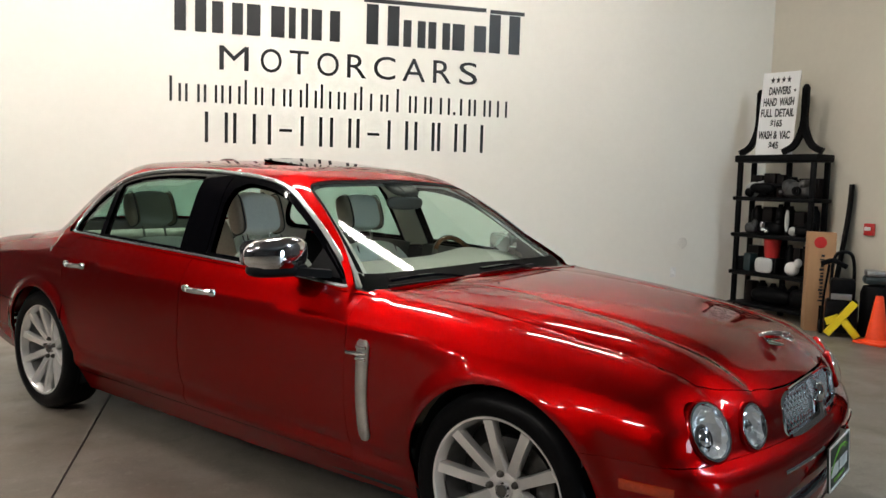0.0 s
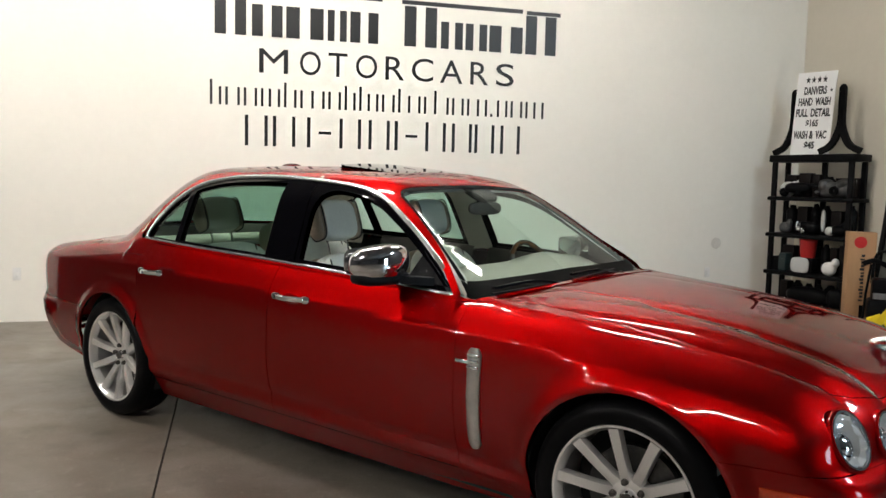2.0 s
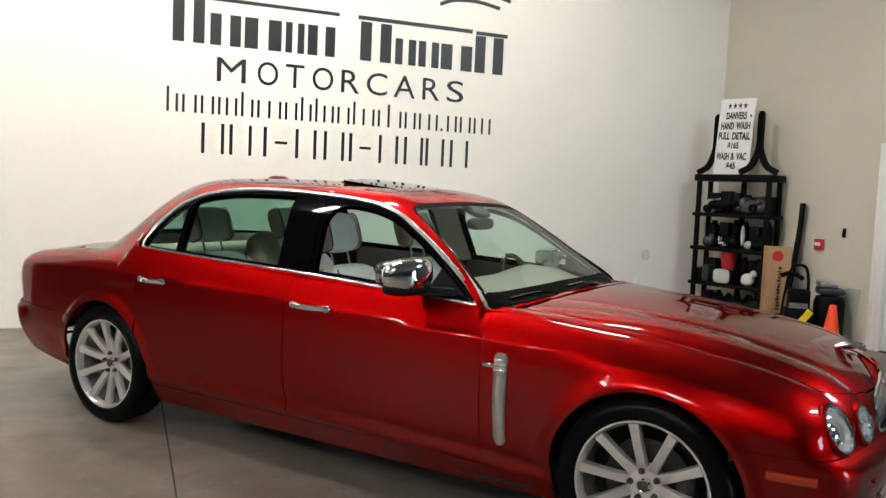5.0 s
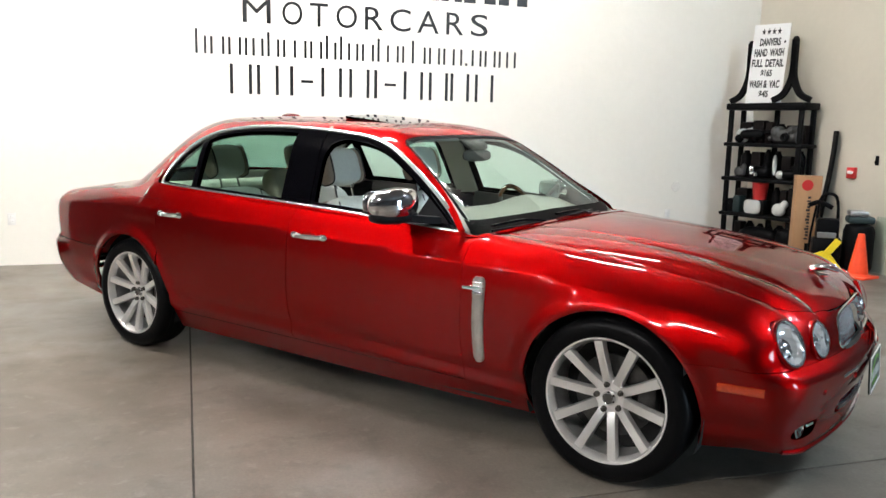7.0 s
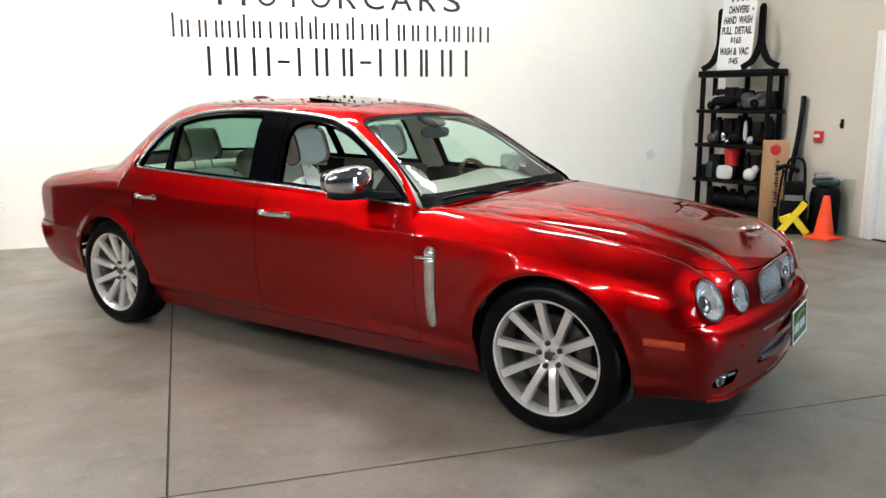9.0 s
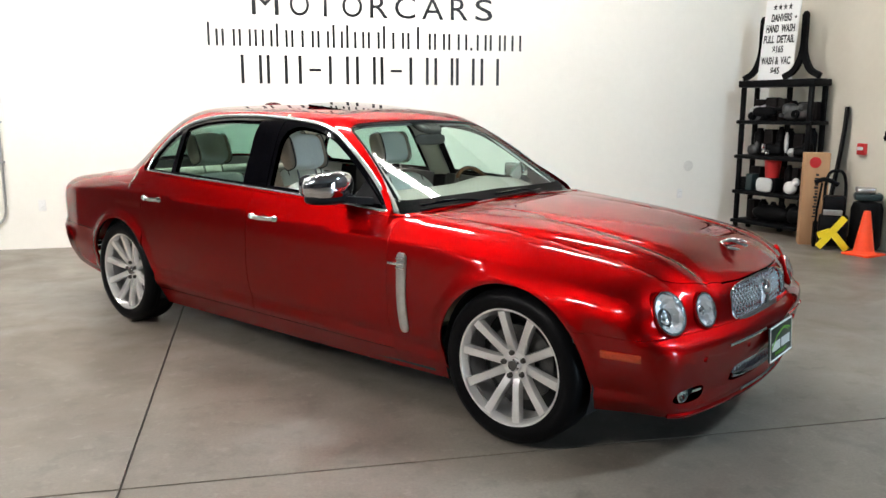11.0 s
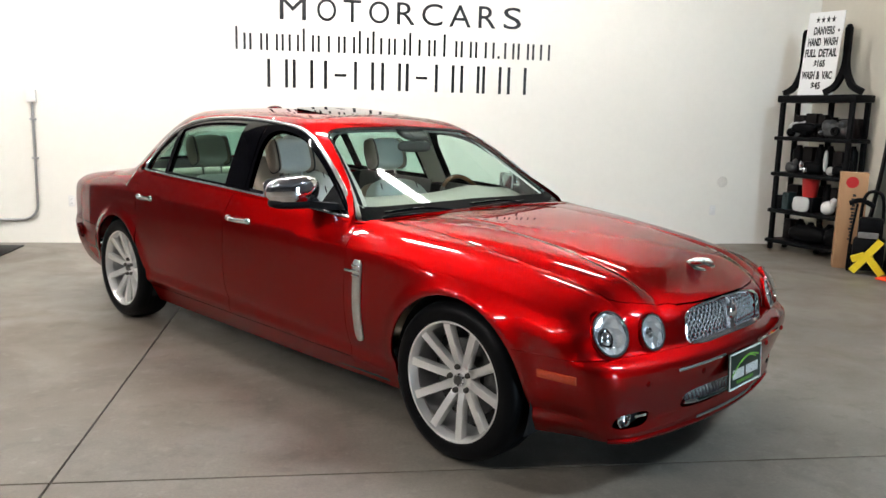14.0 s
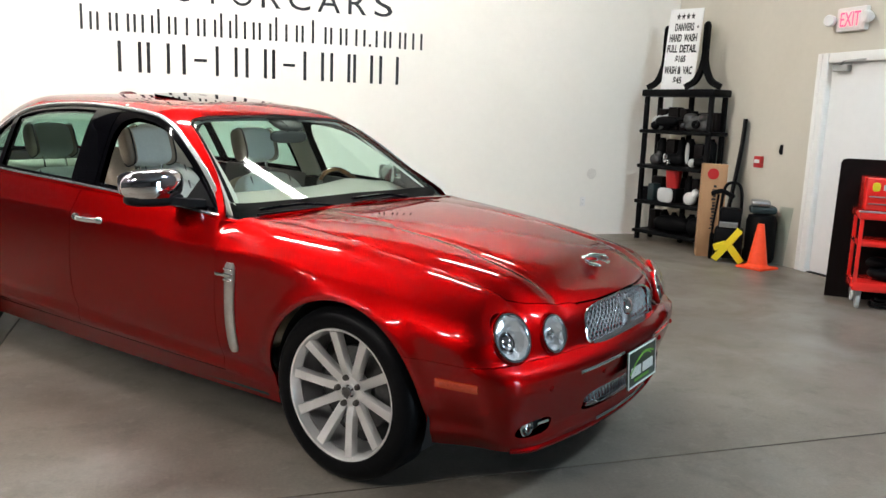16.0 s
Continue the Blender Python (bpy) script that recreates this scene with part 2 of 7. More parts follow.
def concrete():
    """Sealed grey-brown concrete: cloudy patches, fine grain, scuffs and a worn sheen."""
    m = material("sealed_concrete", (0.160, 0.140, 0.116), 0.40, grain=0.12, grain_scale=70, stain=0.24, stain_scale=1.1, bump=0.07, bump_scale=110)
    nt = m.node_tree
    b = nt.nodes["Principled BSDF"]
    tc = nt.nodes.new("ShaderNodeTexCoord")
    n = nt.nodes.new("ShaderNodeTexNoise")
    n.inputs["Scale"].default_value, n.inputs["Detail"].default_value, n.inputs["Distortion"].default_value = 1.7, 8, 0.8
    nt.links.new(tc.outputs["Object"], n.inputs["Vector"])
    r = nt.nodes.new("ShaderNodeMapRange")
    r.inputs["From Min"].default_value, r.inputs["From Max"].default_value = 0.3, 0.7
    r.inputs["To Min"].default_value, r.inputs["To Max"].default_value = 0.30, 0.52
    nt.links.new(n.outputs["Fac"], r.inputs["Value"])
    nt.links.new(r.outputs["Result"], b.inputs["Roughness"])
    # brown spill stains and pale worn tracks
    old = b.inputs["Base Color"].links[0].from_socket
    for scale, lo, hi, tone, amount in ((0.55, 0.50, 0.66, (0.105, 0.080, 0.056, 1), 0.75), (2.6, 0.56, 0.66, (0.085, 0.070, 0.055, 1), 0.45), (6.5, 0.55, 0.64, (0.090, 0.076, 0.060, 1), 0.40), (14.0, 0.58, 0.66, (0.230, 0.215, 0.190, 1), 0.30), (0.9, 0.56, 0.70, (0.215, 0.205, 0.190, 1), 0.6)):
        n = nt.nodes.new("ShaderNodeTexNoise")
        n.inputs["Scale"].default_value, n.inputs["Detail"].default_value, n.inputs["Roughness"].default_value = scale, 7, 0.62
        shift = nt.nodes.new("ShaderNodeVectorMath")
        shift.inputs[1].default_value = (scale * 13, scale * 7, 0)
        nt.links.new(tc.outputs["Object"], shift.inputs[0])
        nt.links.new(shift.outputs["Vector"], n.inputs["Vector"])
        r = nt.nodes.new("ShaderNodeMapRange")
        r.inputs["From Min"].default_value, r.inputs["From Max"].default_value, r.inputs["To Max"].default_value = lo, hi, amount
        nt.links.new(n.outputs["Fac"], r.inputs["Value"])
        mix = nt.nodes.new("ShaderNodeMix")
        mix.data_type = "RGBA"
        nt.links.new(r.outputs["Result"], mix.inputs[0])
        nt.links.new(old, mix.inputs[6])
        mix.inputs[7].default_value = tone
        old = mix.outputs[2]
    nt.links.new(old, b.inputs["Base Color"])
    return m


M_FLOOR = concrete()
M_JOINT = material("dark_joint_filler", (0.05, 0.045, 0.04), 0.8, grain=0.3, grain_scale=40)


def slab_edge(bm, pts, lo, hi):
    vs = [bm.verts.new((x, y, lo)) for x, y in pts]
    us = [bm.verts.new((x, y, hi)) for x, y in pts]
    bm.faces.new(us)
    bm.faces.new(list(reversed(vs)))
    for i in range(len(pts)):
        j = (i + 1) % len(pts)
        bm.faces.new((vs[i], vs[j], us[j], us[i]))


# floor: four slabs with sawn joints between them
jx, jw = -0.400, 0.005
row = lambda x: 2.527 - 0.0215 * (x + 0.40)
bm = bmesh.new()
box(bm, (LEFT_X, BACK_Y, -0.3), (WALL_X + 0.2, WALL_Y + 0.2, -0.012))
floor = thing("floor", bm, M_JOINT, "grey-brown sealed concrete floor with sawn joints", "floor", kind="structure", smooth=False)
for x0, x1 in ((LEFT_X, jx - jw), (jx + jw, WALL_X)):
    for lo_y, hi_y in ((None, row), (row, None)):
        a = [(x0, BACK_Y), (x1, BACK_Y)] if lo_y is None else [(x0, lo_y(x0) + jw * 1.1), (x1, lo_y(x1) + jw * 1.1)]
        b = [(x1, WALL_Y), (x0, WALL_Y)] if hi_y is None else [(x1, hi_y(x1) - jw * 1.1), (x0, hi_y(x0) - jw * 1.1)]
        bm = bmesh.new()
        slab_edge(bm, a + b, -0.011, 0.0)
        part("slab", bm, M_FLOOR, floor, smooth=False)

for name, lo, hi in (("wall_back_2", (LEFT_X - 0.2, WALL_Y, 0), (-4.2, WALL_Y + 0.2, CEIL)),
                     ("wall_back", (-4.2, WALL_Y, 0), (WALL_X + 0.2, WALL_Y + 0.2, CEIL)),
                     ("wall_left", (LEFT_X - 0.2, BACK_Y, 0), (LEFT_X, WALL_Y, CEIL)),
                     ("wall_front", (LEFT_X - 0.2, BACK_Y - 0.2, 0), (WALL_X + 0.2, BACK_Y, CEIL))):
    bm = bmesh.new()
    box(bm, lo, hi)
    far = name != "wall_back"
    thing(name, bm, M_FAR if far else M_WALL, "unseen wall, made dark to keep reflections low" if far else "smooth cream painted wall", "wall", kind="structure", smooth=False)
# end wall with a doorway through it
DOOR_Y0, DOOR_Y1, DOOR_H = 4.90, 5.90, 2.05
FILL_Y0, FILL_Y1, FILL_H = -5.4, -3.0, 2.6     # invented opening, unseen, holds a cool fill lamp
bm = bmesh.new()
END_Y = 4.45          # unseen from here on, made dark for the nose's reflections
ys, zs = (BACK_Y, FILL_Y0, FILL_Y1, END_Y, DOOR_Y0, DOOR_Y1, WALL_Y), (0, DOOR_H, FILL_H, CEIL)
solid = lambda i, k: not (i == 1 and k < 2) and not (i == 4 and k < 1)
for i in range(6):
    for k in range(3):
        if solid(i, k):
            for x in (WALL_X, WALL_X + 0.2):
                bm.faces.new([bm.verts.new((x, y, z)) for y, z in ((ys[i], zs[k]), (ys[i + 1], zs[k]), (ys[i + 1], zs[k + 1]), (ys[i], zs[k + 1]))])
        # the sides of the openings
        for di, dk, (a, b) in ((1, 0, ((1, 0), (1, 1))), (0, 1, ((0, 1), (1, 1)))):
            if i + di < 6 and k + dk < 3 and solid(i, k) != solid(i + di, k + dk):
                (ya, za), (yb, zb) = (ys[i + a[0]], zs[k + a[1]]), (ys[i + b[0]], zs[k + b[1]])
                bm.faces.new([bm.verts.new(p) for p in ((WALL_X, ya, za), (WALL_X + 0.2, ya, za), (WALL_X + 0.2, yb, zb), (WALL_X, yb, zb))])
bmesh.ops.remove_doubles(bm, verts=bm.verts, dist=1e-4)
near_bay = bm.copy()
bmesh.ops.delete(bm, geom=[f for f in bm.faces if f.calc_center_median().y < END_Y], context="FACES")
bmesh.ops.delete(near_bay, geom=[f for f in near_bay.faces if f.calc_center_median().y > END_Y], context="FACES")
thing("wall_end_2", near_bay, M_FAR, "unseen dark wall with an added opening, keeps reflections low", "wall", kind="structure", smooth=False)
thing("wall_end", bm, M_WALL_END, "smooth painted wall with a doorway, dimmer light in its beige", "wall", kind="structure", smooth=False)
bm = bmesh.new()
box(bm, (LEFT_X - 0.2, BACK_Y - 0.2, CEIL), (WALL_X + 0.2, WALL_Y + 0.2, CEIL + 0.2))
thing("ceiling", bm, M_CEIL, "plain grey painted ceiling", "ceiling", kind="structure", smooth=False)


# ceiling lights
def ceiling_light(m, length=1.5, tube=None):
    lamp = empty("ceiling_light", m, "white ceiling strip light with broad glowing tubes", "ceiling light", "ceiling strip lights")
    bm = bmesh.new()
    box(bm, (-length / 2, -0.075, 0.0), (length / 2, 0.075, 0.07), 0.012)
    part("housing", bm, M_HOUSING, lamp)
    for y in (-0.036, 0.036):
        bm = bmesh.new()
        lathe(bm, [(0, -length / 2 + 0.03), (0.036, -length / 2 + 0.03), (0.036, length / 2 - 0.03), (0, length / 2 - 0.03)], 14, "X", Matrix.Translation((0, y, -0.040)))
        part("tube", bm, tube or M_TUBE, lamp)
    return lamp


# the lights beyond x = -5 are unseen, added for the glow on the doors
LIGHTS = [(0.5, 5.9, 4.8, 4), (-2.35, 5.65, 4.8, 4), (-2.3, -0.7, 4.8, 4), (-8.4, 3.2, 4.8, 4), (-8.4, 1.9, 4.8, 4), (-8.4, 0.6, 4.8, 4), (-5.4, -0.8, 4.8, 4)]
first = None
for x, y, z, r in LIGHTS:
    if first is None:
        first = ceiling_light(pose(x, y, z, 0, 0, r))
    else:
        copy_thing(first, pose(x, y, z, 0, 0, r))

# tubes set weaker here to hold down the light on the end wall
ceiling_light(pose(3.30, 6.05, 4.8, 0, 0, 6), tube=M_DIM)
ceiling_light(pose(5.6, 1.2, 4.8, 0, 0, 4), tube=M_COOL)     # added unseen cool fill, brightens the floor at the right

# added cool fill in the invented opening, for floor and nose
fill_lamp = bpy.data.lights.new("cool_fill", "AREA")
fill_lamp.shape, fill_lamp.size, fill_lamp.size_y = "RECTANGLE", FILL_Y1 - FILL_Y0 - 0.1, FILL_H - 0.1
fill_lamp.energy, fill_lamp.color = 430.0, (0.62, 0.83, 1.0)
ob = new("cool_fill", fill_lamp)
ob.matrix_world = look((WALL_X + 0.1, (FILL_Y0 + FILL_Y1) / 2, FILL_H / 2), (0.0, (FILL_Y0 + FILL_Y1) / 2, FILL_H / 2))

# ---- the car: one smooth body form, from which all panels are cut ----
def curve(*pts):
    """A smooth function through (x, y) pairs that never overshoots."""
    xs, ys = np.array([p[0] for p in pts], float), np.array([p[1] for p in pts], float)
    h = np.diff(xs)
    d = np.diff(ys) / h
    m = np.zeros(len(xs))
    for i in range(1, len(xs) - 1):
        if d[i - 1] * d[i] > 0:
            w1, w2 = 2 * h[i] + h[i - 1], h[i] + 2 * h[i - 1]
            m[i] = (w1 + w2) / (w1 / d[i - 1] + w2 / d[i])
    m[0], m[-1] = d[0], d[-1]

    def f(x):
        x = np.clip(np.asarray(x, float), xs[0], xs[-1])
        i = np.clip(np.searchsorted(xs, x) - 1, 0, len(h) - 1)
        t = (x - xs[i]) / h[i]
        return ((1 + 2 * t) * (1 - t) ** 2 * ys[i] + t * (1 - t) ** 2 * h[i] * m[i] + t * t * (3 - 2 * t) * ys[i + 1] + t * t * (t - 1) * h[i] * m[i + 1])
    return f


def smax(a, b, k):
    h = np.maximum(k - np.abs(a - b), 0) / k
    return np.maximum(a, b) + h * h * k * 0.25


def step(a, b, x):
    t = np.clip((x - a) / (b - a), 0, 1)
    return t * t * (3 - 2 * t)


WHEELS = (0.0, -3.16)
HUB_Z, ARCH_R, TYRE_R = 0.343, 0.370, 0.343
half_width = curve((-4.5, 0.70), (-4.3, 0.79), (-4.1, 0.84), (-3.8, 0.890), (-3.4, 0.920), (-3.0, 0.930), (-2.4, 0.933), (-1.8, 0.933), (-1.2, 0.931),
                   (-0.68, 0.927), (-0.3, 0.925), (0.0, 0.922), (0.3, 0.905), (0.45, 0.891), (0.6, 0.868), (0.75, 0.82), (1.0, 0.70))
waist = curve((-4.3, 0.865), (-3.5, 0.888), (-2.9, 0.900), (-2.2, 0.879), (-1.53, 0.858), (-1.03, 0.839), (-0.68, 0.826), (-0.43, 0.818), (-0.17, 0.803), (0.1, 0.775), (0.35, 0.735), (0.6, 0.68))
waist_depth = curve((-4.3, 0.003), (-3.6, 0.005), (-0.3, 0.007), (0.1, 0.005), (0.35, 0.0), (1.0, 0.0))
sill_line = curve((-4.3, 0.395), (-2.6, 0.395), (-1.7, 0.385), (-0.7, 0.350), (-0.35, 0.335), (0.8, 0.335))
deck = curve((-4.5, 0.84), (-4.28, 0.922), (-4.1, 0.966), (-3.8, 1.005), (-3.5, 1.028), (-3.2, 1.040), (-2.5, 1.05), (-0.9, 0.962), (-0.6, 0.960),
             (-0.3, 0.952), (0.0, 0.930), (0.2, 0.905), (0.4, 0.868), (0.5, 0.843), (0.6, 0.808), (0.68, 0.772), (0.75, 0.720), (0.85, 0.62), (1.0, 0.45))
crown = curve((-4.4, 0.10), (-3.0, 0.08), (-0.7, 0.045), (-0.2, 0.07), (0.2, 0.09), (1.0, 0.09))
outer_fall = curve((-0.6, 0.0), (-0.2, 0.25), (0.2, 0.5), (0.6, 0.6), (1.0, 0.6))
valley_out = curve((-0.8, 0.690), (0.0, 0.670), (0.6, 0.628), (1.0, 0.620))
valley_in = curve((-0.8, 0.37), (0.0, 0.405), (0.7, 0.445), (1.0, 0.445))
valley_deep = curve((-4, 0.0), (-0.75, 0.0), (-0.5, 0.003), (0.0, 0.009), (0.4, 0.017), (0.65, 0.026), (1.0, 0.026))
front_face = curve((0.10, -0.19), (0.185, -0.105), (0.22, -0.066), (0.25, -0.050), (0.29, -0.052), (0.36, -0.034), (0.43, -0.011), (0.48, -0.001), (0.505, 0.0), (0.53, -0.010), (0.555, -0.036), (0.572, -0.050),
                   (0.60, -0.058), (0.66, -0.066), (0.70, -0.082), (0.76, -0.13), (0.95, -0.32))
rear_face = curve((0.15, -0.46), (0.25, -0.27), (0.33, -0.12), (0.42, -0.03), (0.52, 0.0), (0.585, -0.004), (0.612, -0.07), (0.64, -0.10), (0.70, -0.085), (0.78, -0.068), (0.86, -0.075), (0.93, -0.12), (1.0, -0.20))
roof_line = curve((-4.0, 1.20), (-3.4, 1.385), (-3.1, 1.434), (-2.8, 1.454), (-2.4, 1.461), (-1.9, 1.456), (-1.5, 1.436), (-1.2, 1.401), (-0.9, 1.35))


def lower_body(x, y, z):
    y = np.abs(y)
    w = half_width(x)
    zc, zs = waist(x), sill_line(x)
    d = z - zc
    below = np.where(z > 0.6, 0.013 * (np.clip((z - 0.6) / (zc - 0.6), 0, 1.2)) ** 2, 0.042 * ((0.6 - z) / 0.25) ** 2)
    below = np.minimum(below, 0.26)
    sill = 0.012 * np.exp(-((z - (zs - 0.065)) / 0.034) ** 2) - 0.005 * np.exp(-((z - zs) / 0.022) ** 2)
    sill = sill * step(0.75, 0.45, x) * step(-3.9, -3.6, x)
    # the front bumper tucks under towards the ground
    below = below + 0.055 * step(0.30, 0.55, x) * (np.clip(0.46 - z, 0, 0.3) / 0.22) ** 1.5
    up = np.maximum(d, 0)
    wing_end = step(-1.30, 0.30, x)
    above = waist_depth(x) * (1 - np.exp(-up / 0.010)) + (0.24 + 0.26 * wing_end) * up + (2.2 + 1.4 * wing_end) * up * up
    inset = below - sill + above
    for wx in WHEELS:
        r = np.sqrt((x - wx) ** 2 + (z - HUB_Z) ** 2)
        inset = inset - 0.016 * np.exp(-((r - ARCH_R - 0.012) / 0.040) ** 2) * step(0.22, 0.40, z)
    side = y - (w - inset)
    t = deck(x) - crown(x) * y * y - np.where(x > -1.5, outer_fall(x) * np.maximum(y - 0.50, 0) ** 2, 0)
    vd = valley_deep(x)
    t = t - vd * np.exp(-np.abs(y - valley_out(x)) / 0.030) - 0.8 * vd * np.exp(-np.abs(y - valley_in(x)) / 0.030)
    t = t + 0.010 * step(-0.54, -0.70, x) * step(0.65, 0.79, y)
    t = t + 0.3 * step(-0.72, -0.80, x) * step(-3.05, -2.97, x)
    top = (z - t) * 0.95
    front = (x - (0.828 - (0.20 + 0.04 * step(0.53, 0.60, z)) * y * y + front_face(z))) * 0.9
    rear = (-4.37 + 0.16 * y * y - rear_face(z) - x) * 0.9
    f = smax(side, top, 0.085)
    f = smax(f, front, 0.085)
    f = smax(f, rear, 0.13)
    return f


def greenhouse(x, y, z):
    y = np.abs(y)
    u = x + 1.9
    w = 0.840 - 0.44 * (z - 0.98) - 0.12 * (z - 0.98) ** 2 - np.where(u > 0, 0.050, 0.015) * (u / 1.1) ** 2
    side = (y - w) * 0.92
    roof = z - (roof_line(x) - 0.12 * y * y)
    screen = (z - 0.940 + 0.66 * (x + 0.63 + 0.115 * y * y)) * 0.83
    back = (z - 1.437 - 0.62 * (x + 3.15) + 0.62 * y * y) * 0.8
    f = smax(side, roof, 0.13)
    f = smax(f, screen, 0.07)
    f = smax(f, back, 0.14)
    return np.maximum(f, 0.86 - z)


def body(x, y, z):
    return -smax(-lower_body(x, y, z), -greenhouse(x, y, z), 0.05)


def cast(o, d, form=body, inset=0.0, far=1.6):
    """Where rays from inside leave the form."""
    o, d = np.asarray(o, float), np.asarray(d, float)
    n = len(o)
    lo, hi = np.full(n, 0.02), np.full(n, far)
    for k in (64, 24, 24):
        ts = lo[:, None] + (hi - lo)[:, None] * np.linspace(0, 1, k)[None]
        p = o[:, None] + d[:, None] * ts[:, :, None]
        val = form(*p.reshape(-1, 3).T).reshape(n, k) + inset
        last = np.clip(k - 1 - np.argmax((val <= 0)[:, ::-1], axis=1), 0, k - 2)
        i = np.arange(n)
        lo, hi = ts[i, last], ts[i, last + 1]
        va, vb = val[i, last], val[i, last + 1]
    t = np.where(va > 0, np.nan, lo) + (hi - lo) * np.clip(va / np.where(va == vb, 1, va - vb), 0, 1)
    return o + d * t[:, None]


def normals_at(p, form=body, e=0.0025):
    g = np.stack([form(*(p + np.eye(3)[i] * e).T) - form(*(p - np.eye(3)[i] * e).T) for i in range(3)], 1)
    return g / np.maximum(np.linalg.norm(g, axis=1), 1e-9)[:, None]


class Chart:
    """A flat map of part of the form: to(point) gives the map's place, rays(place) the rays back."""
    def __init__(self, kind, origin=(0, 0, 0)):
        self.kind, self.o = kind, np.array(origin, float)

    def to(self, p):
        p = np.asarray(p, float)
        x, y, z = p.T
        if self.kind == "side":
            return np.stack([x, 0.45 * np.arctan2(-y - 0.30, -(z - 0.55))], 1)
        if self.kind == "top":
            return np.stack([x, y], 1)
        if self.kind == "front":
            return np.stack([0.85 * np.arctan2(y, x), z], 1)
        if self.kind == "rear":
            return np.stack([0.85 * np.arctan2(y, -(x + 3.4)), z], 1)
        if self.kind == "green":
            return np.stack([x, 0.6 * np.arctan2(y, z - 0.80)], 1)
        q = p - self.o
        return np.stack([0.5 * np.arctan2(-q[:, 1], q[:, 0]), 0.5 * np.arctan2(q[:, 2], np.hypot(q[:, 0], q[:, 1]))], 1)

    def rays(self, q):
        u, v = np.asarray(q, float).T
        zero, one = np.zeros_like(u), np.ones_like(u)
        if self.kind == "side":
            return np.stack([u, -0.30 * one, 0.55 * one], 1), np.stack([zero, -np.sin(v / 0.45), -np.cos(v / 0.45)], 1)
        if self.kind == "top":
            return np.stack([u, v, 0.5 * one], 1), np.stack([zero, zero, one], 1)
        if self.kind == "front":
            return np.stack([zero, zero, v], 1), np.stack([np.cos(u / 0.85), np.sin(u / 0.85), zero], 1)
        if self.kind == "rear":
            return np.stack([-3.4 * one, zero, v], 1), np.stack([-np.cos(u / 0.85), np.sin(u / 0.85), zero], 1)
        if self.kind == "green":
            return np.stack([u, zero, 0.80 * one], 1), np.stack([zero, np.sin(v / 0.6), np.cos(v / 0.6)], 1)
        a, b = u / 0.5, v / 0.5
        return np.tile(self.o, (len(u), 1)), np.stack([np.cos(a) * np.cos(b), -np.sin(a) * np.cos(b), np.sin(b)], 1)


SIDE, TOP, FRONT, REAR, GREEN = Chart("side"), Chart("top"), Chart("front"), Chart("rear"), Chart("green")
NOSE = Chart("ball", (0.15, -0.35, 0.50))


def on_side(x, z, form=body):
    """The point on the near flank at a station and height."""
    return cast([(x, -0.25, z)], [(0, -1, 0)], form)[0]


def on_top(x, y, form=body):
    return cast([(x, y, 0.6)], [(0, 0, 1)], form)[0]


def on_front(y, z, form=body):
    return cast([(0.1, y, z)], [(1, 0, 0)], form)[0]


def run(fn, *pts, n=24):
    """Points on the form along a smooth line of map places."""
    path = smooth_path([(a, b, 0) for a, b in pts], n) if len(pts) > 2 else [Vector((*pts[0], 0)).lerp(Vector((*pts[1], 0)), i / n) for i in range(n + 1)]
    return [fn(p.x, p.y) for p in path]


def section(x, a, b, n=24, form=lower_body):
    """Points round the section at a station, between two points of it."""
    q = SIDE.to(np.array([tuple(a), tuple(b)]))
    o, d = SIDE.rays(np.stack([np.full(n + 1, x), np.linspace(q[0, 1], q[1, 1], n + 1)], 1))
    return list(cast(o, d, form))


def inside(q, poly):
    x, y = q.T
    x1, y1 = poly.T
    x2, y2 = np.roll(poly, -1, 0).T
    dy = np.where(y2 == y1, 1e-12, y2 - y1)
    cross = ((y1 > y[:, None]) != (y2 > y[:, None])) & (x[:, None] < (x2 - x1) * (y[:, None] - y1) / dy + x1)
    return cross.sum(1) % 2 == 1


def resample(poly, gap):
    out = []
    for a, b in zip(poly, np.roll(poly, -1, 0)):
        k = max(1, int(np.linalg.norm(b - a) / gap))
        out += [a + (b - a) * i / k for i in range(k)]
    keep = [out[0]]
    for p in out[1:]:
        if np.linalg.norm(p - keep[-1]) > gap * 0.25:
            keep.append(p)
    return np.array(keep)


def offset_in(poly, d):
    t = np.roll(poly, -1, 0) - np.roll(poly, 1, 0)
    n = np.stack([-t[:, 1], t[:, 0]], 1) / np.maximum(np.linalg.norm(t, axis=1), 1e-9)[:, None]
    area = np.sum(poly[:, 0] * np.roll(poly[:, 1], -1) - np.roll(poly[:, 0], -1) * poly[:, 1])
    return poly + n * d * (1 if area > 0 else -1)


from mathutils.geometry import delaunay_2d_cdt


